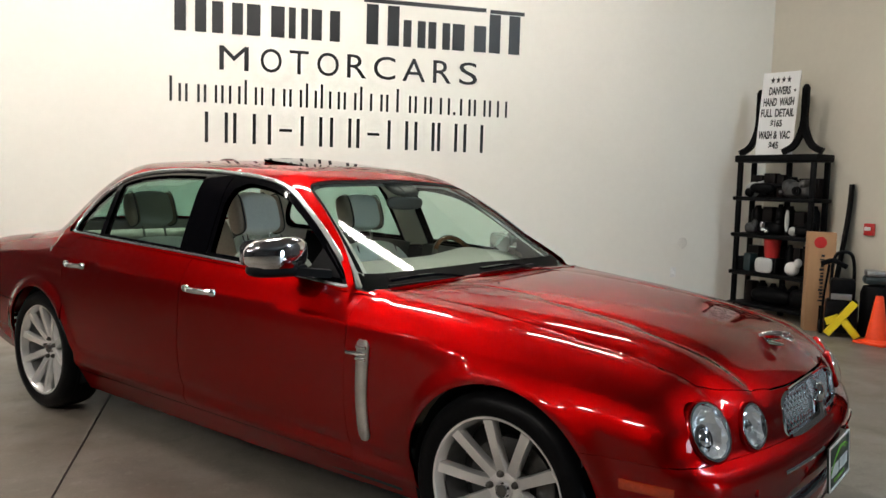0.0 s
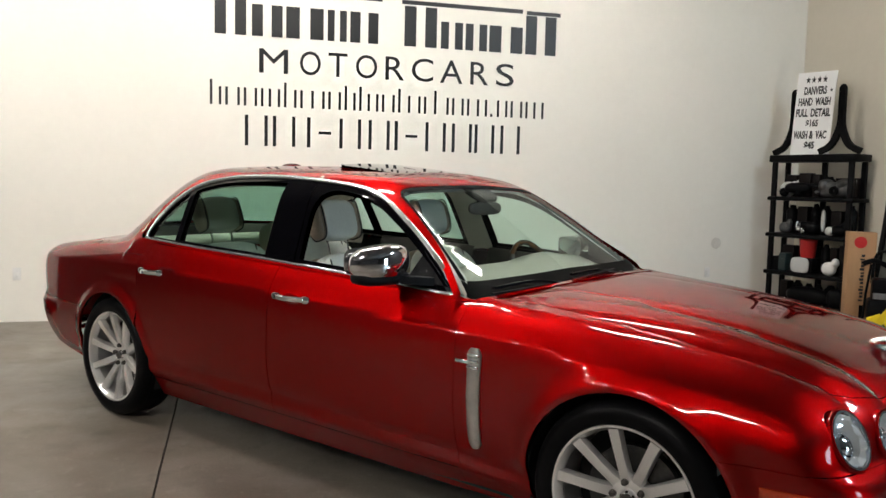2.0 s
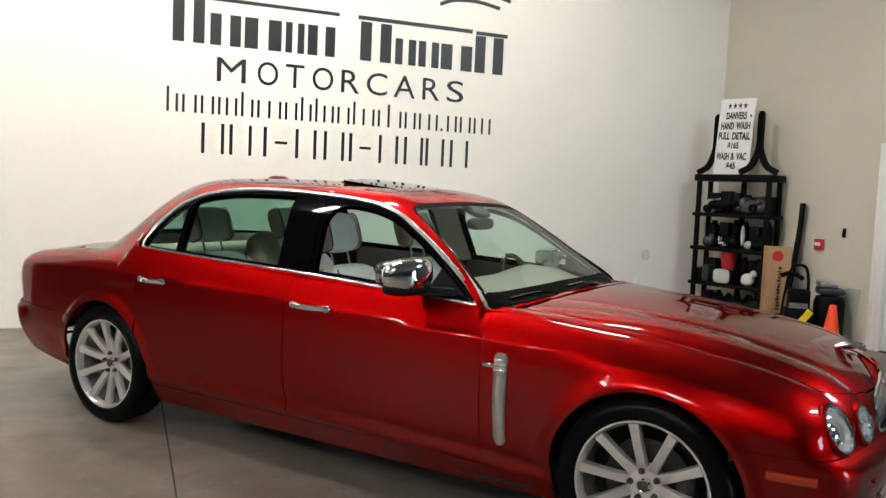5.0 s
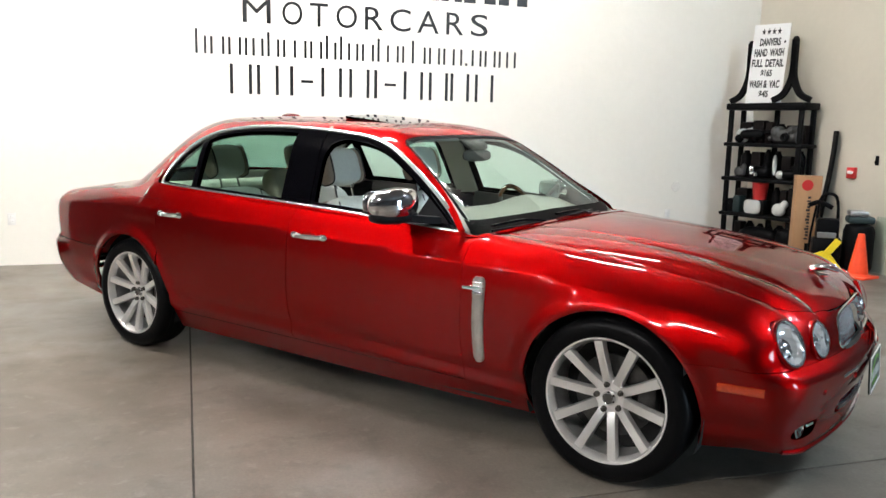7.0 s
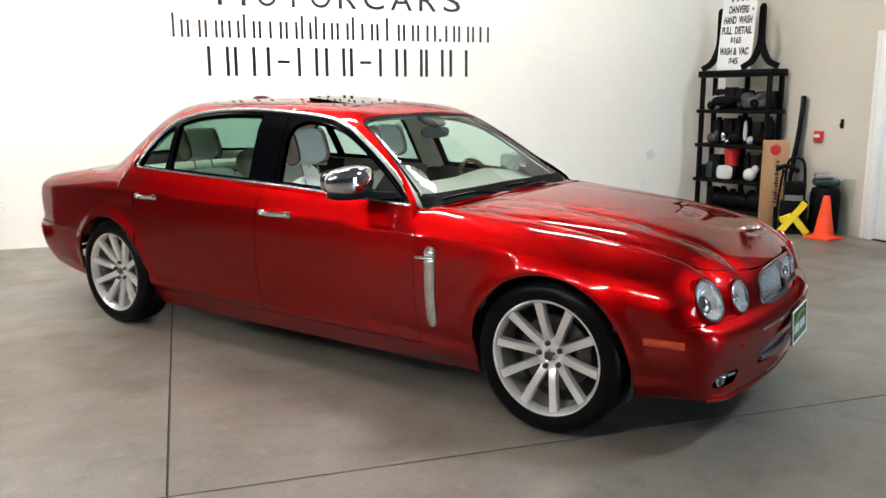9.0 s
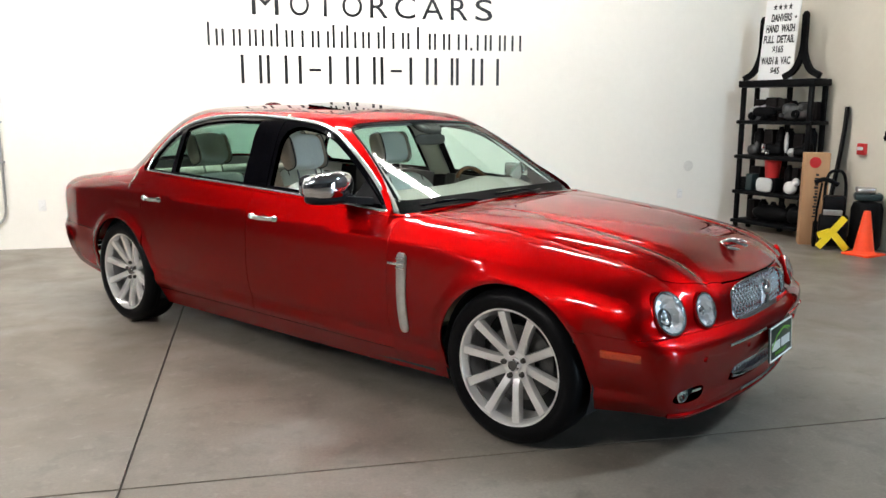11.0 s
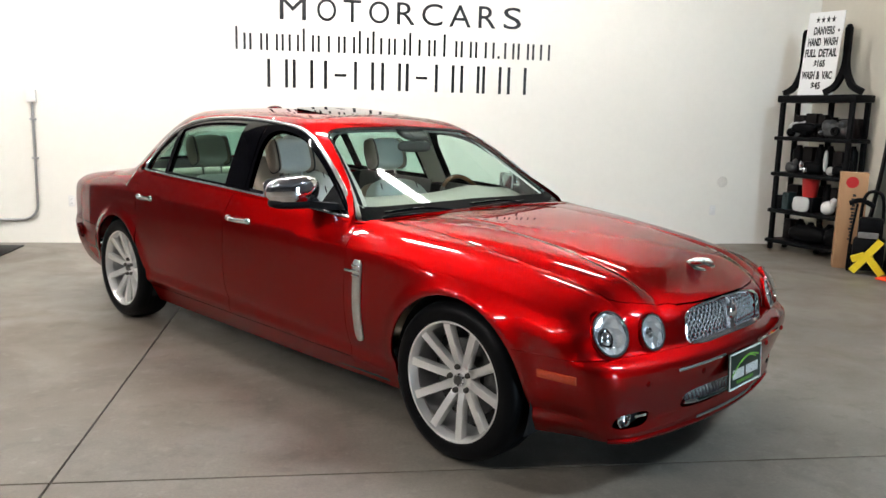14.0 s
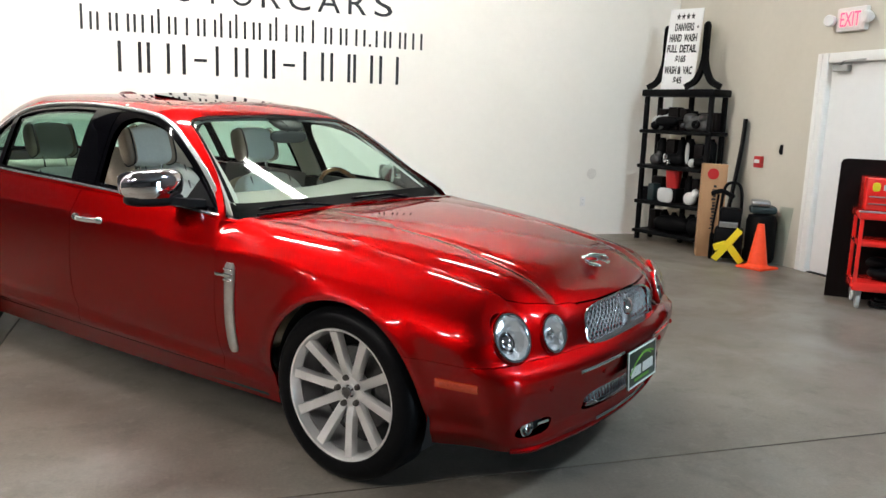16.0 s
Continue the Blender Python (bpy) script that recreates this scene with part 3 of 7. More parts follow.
def cut_panel(chart, outline, holes=(), gap=0.0, cell=0.03, inset=0.0, form=body, flange=0.018):
    """Verts, normals and faces of one panel of the form, inside an outline and outside holes (lists of points in space)."""
    loops = []
    for k, loop in enumerate([outline, *holes]):
        q = resample(chart.to(np.array([tuple(p) for p in loop])), cell * 0.6)
        loops.append(offset_in(q, gap if k == 0 else -gap))
    lo, hi = loops[0].min(0), loops[0].max(0)
    gx, gy = np.meshgrid(np.arange(lo[0], hi[0], cell), np.arange(lo[1], hi[1], cell))
    gx = gx + (np.arange(gx.shape[0]) % 2)[:, None] * cell / 2
    grid = np.stack([gx.ravel(), gy.ravel()], 1)
    ok = inside(grid, loops[0])
    for h in loops[1:]:
        ok &= ~inside(grid, h)
    border = np.concatenate(loops)
    grid = grid[ok]
    near = np.min(np.sum((border[None] - grid[:, None]) ** 2, 2), 1) if len(grid) else np.zeros(0)
    grid = grid[near > (cell * 0.45) ** 2]
    pts = [Vector(p) for p in np.concatenate([border, grid])]
    edges, k = [], 0
    for l in loops:
        edges += [(k + i, k + (i + 1) % len(l)) for i in range(len(l))]
        k += len(l)
    v2, e2, f2, ov, _, _ = delaunay_2d_cdt(pts, edges, [], 0, 1e-7)
    q = np.array([tuple(p) for p in v2])
    tri = np.array([f for f in f2 if len(f) == 3])
    c = q[tri].mean(1)
    ok = inside(c, loops[0])
    for h in loops[1:]:
        ok &= ~inside(c, h)
    tri = tri[ok]
    o, d = chart.rays(q)
    p = cast(o, d, form, inset)
    n = normals_at(p, form)
    # one winding for all faces, outwards
    tri = tri[~np.isnan(p[tri]).any((1, 2))]
    p, n = np.nan_to_num(p), np.nan_to_num(n)
    fn = np.cross(p[tri[:, 1]] - p[tri[:, 0]], p[tri[:, 2]] - p[tri[:, 0]])
    flip = np.sum(fn * n[tri].mean(1), 1) < 0
    tri[flip] = tri[flip][:, ::-1]
    verts, norms, faces = [p], [n], [tri]
    if flange:
        back = {}
        for i, src in enumerate(ov):
            for s in src:
                back[s] = i
        k = 0
        base = len(p)
        for l in loops:
            ids = [back[k + i] for i in range(len(l))]
            k += len(l)
            a, an = p[ids], n[ids]
            t = np.roll(a, -1, 0) - np.roll(a, 1, 0)
            s = np.cross(t, an)
            s /= np.maximum(np.linalg.norm(s, axis=1), 1e-9)[:, None]
            verts += [a, a - an * flange]
            norms += [s, s]
            m = len(ids)
            faces.append(np.array([(base + i, base + (i + 1) % m, base + m + (i + 1) % m) for i in range(m)] + [(base + i, base + m + (i + 1) % m, base + m + i) for i in range(m)]))
            base += 2 * m
    return np.concatenate(verts), np.concatenate(norms), np.concatenate(faces)


def panel_mesh(name, data, mat, parent, mirror=False, label="", turn=False):
    v, n, f = data
    if mirror:
        v, n, f = v * (1, -1, 1), n * (1, -1, 1), f[:, ::-1]
    if turn:
        n, f = -n, f[:, ::-1]
    me = bpy.data.meshes.new(name)
    me.from_pydata(v.tolist(), [], f.tolist())
    me.shade_smooth()
    me.normals_split_custom_set_from_vertices(n.tolist())
    me.materials.append(mat)
    ob = new(name, me)
    ob.parent = parent
    if label:
        ob["label"] = label
    return ob


def both(name, data, mat, parent, label=""):
    """The panel and its mirror image."""
    return panel_mesh(name, data, mat, parent, False, label), panel_mesh(name, data, mat, parent, True, label)


CAR = pose(1.8858, 3.1355, 0.0, 0, 0, -53.01)
car = empty("car", CAR, "polished dark red four-door luxury saloon parked on concrete floor", "car")

# belt line and window outline, as seen square from the side
belt = curve((-3.3, 1.036), (-2.98, 1.028), (-2.5, 1.011), (-1.88, 0.993), (-1.5, 0.979), (-1.1, 0.957), (-0.78, 0.935), (-0.5, 0.915))
WINDOW_TOP = [(-2.955, 1.030), (-2.982, 1.060), (-2.955, 1.123), (-2.885, 1.208), (-2.785, 1.284), (-2.64, 1.346), (-2.45, 1.380), (-2.22, 1.392), (-1.99, 1.390), (-1.755, 1.379),
              (-1.56, 1.363), (-1.42, 1.342), (-1.295, 1.302), (-1.20, 1.252), (-1.10, 1.192), (-0.99, 1.118), (-0.87, 1.030), (-0.765, 0.940)]


def arch(wx, a0, a1, r=ARCH_R, n=28):
    """Points along a wheel arch between two angles, in degrees from straight ahead."""
    out = []
    for i in range(n + 1):
        a = radians(a0 + (a1 - a0) * i / n)
        out.append(on_side(wx + r * math.cos(a), HUB_Z + r * math.sin(a), lower_body))
    return out


SILL_Z = 0.180
HOOD_BACK = -0.655
seam_f, seam_m, seam_r = -0.685, -1.765, -2.845
split_z = 0.562          # between bumper and wing
FRONT_Z = 0.566
NOSE_X = 0.30

# wing
a_end = math.degrees(math.asin((split_z - HUB_Z) / ARCH_R))
a_low = math.degrees(math.asin((SILL_Z - HUB_Z) / ARCH_R))
x_arch = ARCH_R * math.cos(radians(a_end))
hood_edge = lambda x: float(valley_out(x))
wing = arch(0.0, a_end, 180 - a_low) + run(on_side, (-ARCH_R * math.cos(radians(a_low)), SILL_Z), (seam_f, SILL_Z), n=6)[1:]
wing += run(lambda x, z: on_side(x, z, lower_body), (seam_f, SILL_Z), (seam_f, 0.905), n=20)[1:]
wing += run(lambda x, y: on_top(x, y, lower_body), (seam_f, -0.800), (-0.66, -0.755), (-0.60, -hood_edge(-0.60)), n=6)
wing += run(lambda x, y: on_top(x, y, lower_body), (-0.60, -hood_edge(-0.60)), (-0.2, -hood_edge(-0.2)), (NOSE_X, -hood_edge(NOSE_X)), n=20)[1:]
wing += section(NOSE_X, on_top(NOSE_X, -hood_edge(NOSE_X), lower_body), on_side(NOSE_X, split_z, lower_body))[1:]
both("front_wing", cut_panel(SIDE, wing, gap=0.0001, cell=0.016, form=lower_body), M_PAINT, car)

# nose with the lamp openings
LAMPS = ((0.637, -0.719, 0.647, 0.081), (0.692, -0.534, 0.638, 0.070))


def lamp_ring(y, z, r, n=36, grow=1.0):
    return [on_front(y + r * grow * 0.92 * math.cos(2 * math.pi * k / n), z + r * grow * math.sin(2 * math.pi * k / n), lower_body) for k in range(n)]


nose = run(lambda y, z: on_front(y, z, lower_body), (-0.350, FRONT_Z), (-0.70, FRONT_Z), n=10)
nose += [on_side(x, split_z, lower_body) for x in np.linspace(0.54, NOSE_X, 7)]
nose += section(NOSE_X, on_side(NOSE_X, split_z, lower_body), on_top(NOSE_X, -hood_edge(NOSE_X), lower_body))[1:]
nose += run(lambda x, y: on_top(x, y, lower_body), (NOSE_X, -hood_edge(NOSE_X)), (0.55, -hood_edge(0.55)), n=12)
nose += run(lambda x, y: on_top(x, y, lower_body), (0.565, -0.625), (0.605, -0.585), (0.640, -0.51), (0.662, -0.44), (0.680, -0.385), (0.692, -0.352), n=12)[1:]
nose += run(lambda y, z: on_front(y, z, lower_body), (-0.352, 0.712), (-0.350, FRONT_Z), n=6)[1:-1]
rings = [lamp_ring(y, z, r) for x, y, z, r in LAMPS]
nose_r, nose_l = both("nose_panel", cut_panel(NOSE, nose, rings, gap=0.0001, cell=0.022, form=lower_body, flange=0.03), M_PAINT, car)

# bonnet
hood = run(lambda x, y: on_top(x, y, lower_body), (-0.60, -hood_edge(-0.60)), (-0.2, -hood_edge(-0.2)), (0.2, -hood_edge(0.2)), (0.55, -hood_edge(0.55)), n=30)
hood += run(lambda x, y: on_top(x, y, lower_body), (0.565, -0.625), (0.605, -0.585), (0.640, -0.51), (0.662, -0.44), (0.680, -0.385), (0.692, -0.352), n=14)[1:]
hood += run(lambda x, y: on_top(x, y, lower_body), (0.692, -0.352), (0.714, -0.20), (0.722, 0.0), n=10)[1:]
hood += [p * (1, -1, 1) for p in reversed(hood[:-1])]
back = run(lambda x, y: on_top(x, y, lower_body), (-0.60, hood_edge(-0.6)), (-0.585, 0.4), (-0.565, 0.0), (-0.585, -0.4), (-0.60, -hood_edge(-0.6)), n=24)
hood += back[1:-1]
panel_mesh("bonnet", cut_panel(TOP, hood, gap=0.0022, cell=0.026, form=lower_body), M_PAINT, car)

# front bumper
b_bot = 0.215
bump_r = [on_side(ARCH_R * math.cos(radians(a)), HUB_Z + ARCH_R * math.sin(radians(a)), lower_body) for a in np.linspace(a_end, -20, 12)]
bump = run(lambda y, z: on_front(y, z, lower_body), (0.0, b_bot), (-0.70, b_bot), n=18)
bump += [on_side(x, b_bot, lower_body) for x in np.linspace(0.56, 0.37, 6)]
bump += bump_r[::-1] + [on_side(x, split_z, lower_body) for x in np.linspace(NOSE_X, 0.54, 7)]
bump += run(lambda y, z: on_front(y, z, lower_body), (-0.70, FRONT_Z), (0.0, FRONT_Z), n=14)
bump += [p * (1, -1, 1) for p in reversed(bump[1:-1])]


def front_oval(cy, cz, ry, rz, power=2.0, n=32):
    e = 2 / power
    out = []
    for k in range(n):
        a = 2 * math.pi * k / n
        c, s = math.cos(a), math.sin(a)
        out.append(on_front(cy + ry * math.copysign(abs(c) ** e, c), cz + rz * math.copysign(abs(s) ** e, s), lower_body))
    return out


LOW_GRILLE = front_oval(0.0, 0.345, 0.375, 0.046, 4.5, 56)
FOG = front_oval(-0.640, 0.314, 0.082, 0.032, 3.0)
FOG_L = [p * (1, -1, 1) for p in FOG]
panel_mesh("front_bumper", cut_panel(FRONT, bump, [LOW_GRILLE, FOG, FOG_L], gap=0.001, cell=0.024, form=lower_body, flange=0.04), M_PAINT, car)

# doors
below_belt = 0.004


def door_top(x0, x1, n=16):
    return [on_side(x, float(belt(x)) - below_belt, lower_body) for x in np.linspace(x0, x1, n)]


DOOR_Z = 0.285
low = lambda x, z: on_side(x, z, lower_body)
fd = run(low, (seam_f, DOOR_Z), (seam_m, DOOR_Z), n=20) + run(low, (seam_m, DOOR_Z), (seam_m, float(belt(seam_m)) - below_belt), n=20)[1:]
fd += door_top(seam_m, seam_f)[1:] + run(low, (seam_f, float(belt(seam_f)) - below_belt), (seam_f, DOOR_Z), n=20)[1:-1]
door_f, door_fl = both("front_door", cut_panel(SIDE, fd, gap=0.002, cell=0.014, form=lower_body), M_PAINT, car)
aw = ARCH_R + 0.016
a0 = math.degrees(math.asin((DOOR_Z - HUB_Z) / aw))
a1 = math.degrees(math.acos((seam_r - WHEELS[1]) / aw))
rd = run(low, (seam_m, DOOR_Z), (WHEELS[1] + aw * math.cos(radians(a0)), DOOR_Z), n=16) + arch(WHEELS[1], a0, a1, aw)[1:]
rd += run(low, (seam_r, HUB_Z + aw * math.sin(radians(a1))), (seam_r - 0.02, 0.80), (seam_r - 0.018, 0.92), (seam_r + 0.01, float(belt(seam_r)) - below_belt), n=16)[1:]
rd += door_top(seam_r + 0.01, seam_m)[1:] + run(low, (seam_m, float(belt(seam_m)) - below_belt), (seam_m, DOOR_Z), n=20)[1:-1]
door_r, door_rl = both("rear_door", cut_panel(SIDE, rd, gap=0.002, cell=0.014, form=lower_body), M_PAINT, car)

# sill
ar = math.degrees(math.asin((DOOR_Z - HUB_Z) / ARCH_R))
si = run(low, (seam_f, DOOR_Z), (WHEELS[1] + ARCH_R * math.cos(radians(ar)) + 0.01, DOOR_Z), n=30)
si += run(low, (WHEELS[1] + ARCH_R * math.cos(radians(ar)) + 0.01, 0.175), (seam_f, 0.175), n=30)
both("sill", cut_panel(SIDE, si, gap=0.001, cell=0.014, form=lower_body), M_PAINT, car)

# rear quarter, flowing up into the pillar
QTOP = 0.950
rb = math.degrees(math.asin((0.60 - HUB_Z) / ARCH_R))
qr = arch(WHEELS[1], 180 - rb, a1, ARCH_R)
qr[-1] = low(WHEELS[1] + ARCH_R * math.cos(radians(a1)), HUB_Z + ARCH_R * math.sin(radians(a1)))
qr += run(low, (seam_r - 0.004, 0.745), (seam_r - 0.02, 0.80), (seam_r - 0.018, 0.92), (seam_r + 0.01, QTOP), n=14)
qr += [on_side(x, QTOP, body) for x in np.linspace(seam_r, -3.42, 14)[1:]]
qr += run(on_top, (-3.50, -0.745), (-3.8, -0.74), (-4.06, -0.70), n=12)
qr += run(low, (-4.12, 0.85), (-4.14, 0.75), (-4.10, 0.635), n=8)
qr += run(low, (-4.08, 0.615), (-3.55, 0.60), n=12)[:-1]
both("rear_quarter_panel", cut_panel(SIDE, qr, gap=0.001, cell=0.018, form=body), M_PAINT, car)

# rear bumper, boot lid, tail lamps
low_arch = [low(WHEELS[1] + ARCH_R * math.cos(radians(a)), HUB_Z + ARCH_R * math.sin(radians(a))) for a in np.linspace(180 - rb, 195, 10)]
bump2 = low_arch + run(low, (-3.56, 0.25), (-4.00, 0.31), n=8) + [cast([(-3.6, y, 0.32)], [(-1, 0, 0)], lower_body)[0] for y in np.linspace(-0.66, 0.0, 10)]
half = bump2
top2 = run(low, (-3.55, 0.60), (-4.06, 0.612), n=10) + [cast([(-3.6, y, 0.615)], [(-1, 0, 0)], lower_body)[0] for y in np.linspace(-0.66, 0.0, 10)]
loop2 = half + [p * (1, -1, 1) for p in reversed(half[:-1])] + [p * (1, -1, 1) for p in top2] + top2[::-1][1:]
panel_mesh("rear_bumper", cut_panel(REAR, loop2, gap=0.002, cell=0.035, form=lower_body), M_PAINT, car)
boot = run(on_top, (-3.92, 0.0), (-3.88, -0.45), (-3.74, -0.62), n=14) + run(on_top, (-3.76, -0.73), (-3.98, -0.71), (-4.10, -0.66), (-4.17, -0.3), (-4.19, 0.0), n=16)
boot += [p * (1, -1, 1) for p in reversed(boot[1:-1])]
panel_mesh("boot_lid", cut_panel(TOP, boot, gap=0.002, cell=0.035, form=body), M_PAINT, car)
tail = [cast([(-3.6, y, z)], [(-1, 0, 0)], lower_body)[0] for y, z in [(0, 0.63), (-0.3, 0.63), (-0.62, 0.63)]]
tail += run(low, (-4.10, 0.635), (-4.14, 0.75), (-4.12, 0.85), n=8)
tail += [cast([(-3.6, y, z)], [(-1, 0, 0)], lower_body)[0] for y, z in [(-0.6, 0.905), (-0.3, 0.92), (0, 0.925)]]
tail += [p * (1, -1, 1) for p in reversed(tail[1:-1])]
panel_mesh("tail_panel", cut_panel(REAR, tail, gap=0.002, cell=0.035, form=lower_body), M_TAIL, car, label="dark red tail lamp band")

# dark shell behind the joints
shell_l = run(low, (0.30, 0.50), (0.30, 0.70), n=6) + [low(x, float(belt(x)) - 0.03) for x in np.linspace(-0.72, -2.9, 20)] + run(low, (-3.3, 0.98), (-4.0, 0.85), n=6)
shell_l += run(low, (-4.0, 0.5), (-3.60, 0.5), n=4) + arch(WHEELS[1], 155, 10, ARCH_R + 0.02) + run(low, (-2.72, 0.22), (-0.42, 0.22), n=20) + arch(0.0, 170, 30, ARCH_R + 0.02)
both("inner_shell", cut_panel(SIDE, shell_l, cell=0.06, inset=0.022, form=lower_body, flange=0), M_DARK, car, "black inner body structure")

# ---- roof, pillars and windows ----
side_g = lambda x, z: on_side(x, z, greenhouse)
win_pts = smooth_path([(a, b, 0) for a, b in WINDOW_TOP], 84)
dlo = [side_g(p.x, p.y) for p in win_pts]
dlo_low = [side_g(x, float(belt(x))) for x in np.linspace(-0.78, -2.955, 40)]
dlo_loop = dlo + dlo_low


def screen_at(y, z):
    """On the windscreen, at a distance from the middle and a height."""
    return cast([(-2.2, y, z)], [(1, 0, 0)], greenhouse, far=2.2)[0]


def back_at(y, z):
    return cast([(-2.2, y, z)], [(-1, 0, 0)], greenhouse, far=2.4)[0]


scr = run(screen_at, (0.0, 1.372), (-0.40, 1.360), (-0.535, 1.345), (-0.590, 1.315), n=14)
scr += run(screen_at, (-0.590, 1.315), (-0.655, 1.18), (-0.728, 1.04), (-0.775, 0.955), n=18)[1:]
scr += run(screen_at, (-0.775, 0.955), (-0.758, 0.925), (-0.4, 0.927), (0.0, 0.933), n=14)[1:]
scr += [p * (1, -1, 1) for p in reversed(scr[1:-1])]
bkl = run(back_at, (0.0, 1.375), (-0.42, 1.36), (-0.55, 1.32), (-0.64, 1.18), (-0.685, 1.085), (-0.62, 1.07), (0.0, 1.075), n=36)
bkl += [p * (1, -1, 1) for p in reversed(bkl[1:-1])]
sun = [on_top(x, y, greenhouse) for x, y in ([(-1.47, y) for y in np.linspace(-0.33, 0.33, 12)] + [(-1.50, 0.36)] + [(x, 0.36) for x in np.linspace(-1.54, -1.86, 6)]
       + [(-1.91, 0.33)] + [(-1.91, y) for y in np.linspace(0.31, -0.33, 12)] + [(x, -0.36) for x in np.linspace(-1.86, -1.50, 6)])]
edge = [side_g(x, float(belt(x)) - 0.01) for x in np.linspace(-0.66, -2.8, 30)]
edge += [on_side(x, QTOP, body) for x in np.linspace(-2.85, -3.42, 14)]
edge += run(on_top, (-3.50, -0.745), (-3.60, -0.73), (-3.74, -0.62), (-3.88, -0.45), (-3.92, 0.0), n=20)
edge += [p * (1, -1, 1) for p in reversed(edge[:-1])]
cowl = [screen_at(y, 0.912) for y in np.linspace(0.74, -0.74, 20)]
edge += cowl
dlo_l = [p * (1, -1, 1) for p in dlo_loop]
roof_shell = panel_mesh("roof", cut_panel(GREEN, edge, [dlo_loop, dlo_l, scr, bkl, sun], cell=0.03, form=body, flange=0.022), M_PAINT, car)
panel_mesh("headliner", cut_panel(GREEN, edge, [dlo_loop, dlo_l, scr, bkl], cell=0.06, form=greenhouse, inset=0.028, flange=0), M_LINING, car, turn=True, label="pale cloth roof lining")
wind = panel_mesh("windscreen", cut_panel(GREEN, scr, cell=0.02, form=greenhouse, inset=0.003, flange=0), M_GLASS, car)
rearw = panel_mesh("rear_window", cut_panel(GREEN, bkl, cell=0.05, form=greenhouse, inset=0.003, flange=0), M_TINT, car)
glass_v, glass_n, glass_f = cut_panel(GREEN, sun, cell=0.05, form=greenhouse, gap=0.006, inset=0.004, flange=0.015)
glass_v[:, 2] += 0.024 * np.clip((-1.47 - glass_v[:, 0]) / 0.44, 0, 1)
panel_mesh("sunroof_panel", (glass_v, glass_n, glass_f), M_BLACK, car, label="dark glass sunroof panel, tilted open")
bm = bmesh.new()
loop = [on_top(x, y, greenhouse) - np.array((0, 0, 0.012)) for x, y in ((-1.49, -0.34), (-1.49, 0.34), (-1.89, 0.34), (-1.89, -0.34))]
bm.faces.new([bm.verts.new(tuple(p)) for p in loop])
part("sunroof_well", bm, M_DARK, car, "dark opening under the sunroof", smooth=False)

wind.visible_shadow = rearw.visible_shadow = False

# window furniture: the sash bars stand between these stations along the belt
def window_cell(x0b, x0t, x1b, x1t, grow=0.0):
    """The window outline between two leaning bars, as side view points."""
    poly = [(p.x, p.y) for p in win_pts] + [(x, float(belt(x))) for x in np.linspace(-0.78, -2.955, 40)]
    out = []
    zb, zt = 0.95, 1.40

    def keep(poly, xb, xt, sign):
        res = []
        s = lambda p: sign * (p[0] - (xb + (xt - xb) * (p[1] - zb) / (zt - zb)))
        for a, b in zip(poly, poly[1:] + poly[:1]):
            sa, sb = s(a), s(b)
            if sa >= 0:
                res.append(a)
            if sa * sb < 0:
                t = sa / (sa - sb)
                res.append((a[0] + (b[0] - a[0]) * t, a[1] + (b[1] - a[1]) * t))
        return res
    poly = keep(poly, x0b, x0t, 1)
    poly = keep(poly, x1b, x1t, -1)
    return poly


def shrink(poly, d):
    q = resample(np.array(poly), 0.02)
    return [tuple(p) for p in offset_in(q, d)]


CELLS = {"front": (-1.690, -1.765, -0.5, -0.5), "pillar": (-1.877, -1.950, -1.690, -1.765), "rear": (-2.650, -2.715, -1.877, -1.950), "quarter": (-3.4, -3.4, -2.650, -2.715)}
polys = {k: window_cell(*v) for k, v in CELLS.items()}


def opening(key, rim):
    """The glazed hole of a cell, with a rounded rear upper corner at the front door."""
    pts = shrink(polys[key], rim)
    if key != "front":
        return pts
    cx, cz, r, out = -1.605, 1.235, 0.100, []
    for x, z in pts:
        d = math.hypot(x - cx, z - cz)
        if x < cx and z > cz and d > r:
            k = (r + 0.12 * (d - r)) / d
            x, z = cx + (x - cx) * k, cz + (z - cz) * k
        out.append((x, z))
    return out


pillar = [side_g(*p) for p in shrink(polys["pillar"], 0.002)]
both("centre_pillar_trim", cut_panel(GREEN, pillar, cell=0.03, form=greenhouse, inset=0.002, flange=0.02), M_BLACK, car, "gloss black pillar trim")
for key, rim, rim_top in (("front", 0.030, 0.03), ("rear", 0.026, 0.026), ("quarter", 0.020, 0.02)):
    hole = [side_g(*p) for p in opening(key, rim)]
    frame_loop = [side_g(*p) for p in shrink(polys[key], 0.001)]
    both("window_frame", cut_panel(GREEN, frame_loop, [hole], cell=0.03, form=greenhouse, inset=0.004, flange=0.03), M_BLACK, car, "gloss black window surround")
    if key != "front":
        for m in (False, True):
            pane = panel_mesh("side_window", cut_panel(GREEN, hole, cell=0.06, form=greenhouse, inset=0.012, flange=0), M_TINT, car, m)
            pane.visible_shadow = False
for m in (True,):
    hole = [side_g(*p) for p in opening("front", 0.03)]
    pane = panel_mesh("side_window", cut_panel(GREEN, hole, cell=0.06, form=greenhouse, inset=0.012, flange=0), M_GLASS, car, m)
    pane.visible_shadow = False

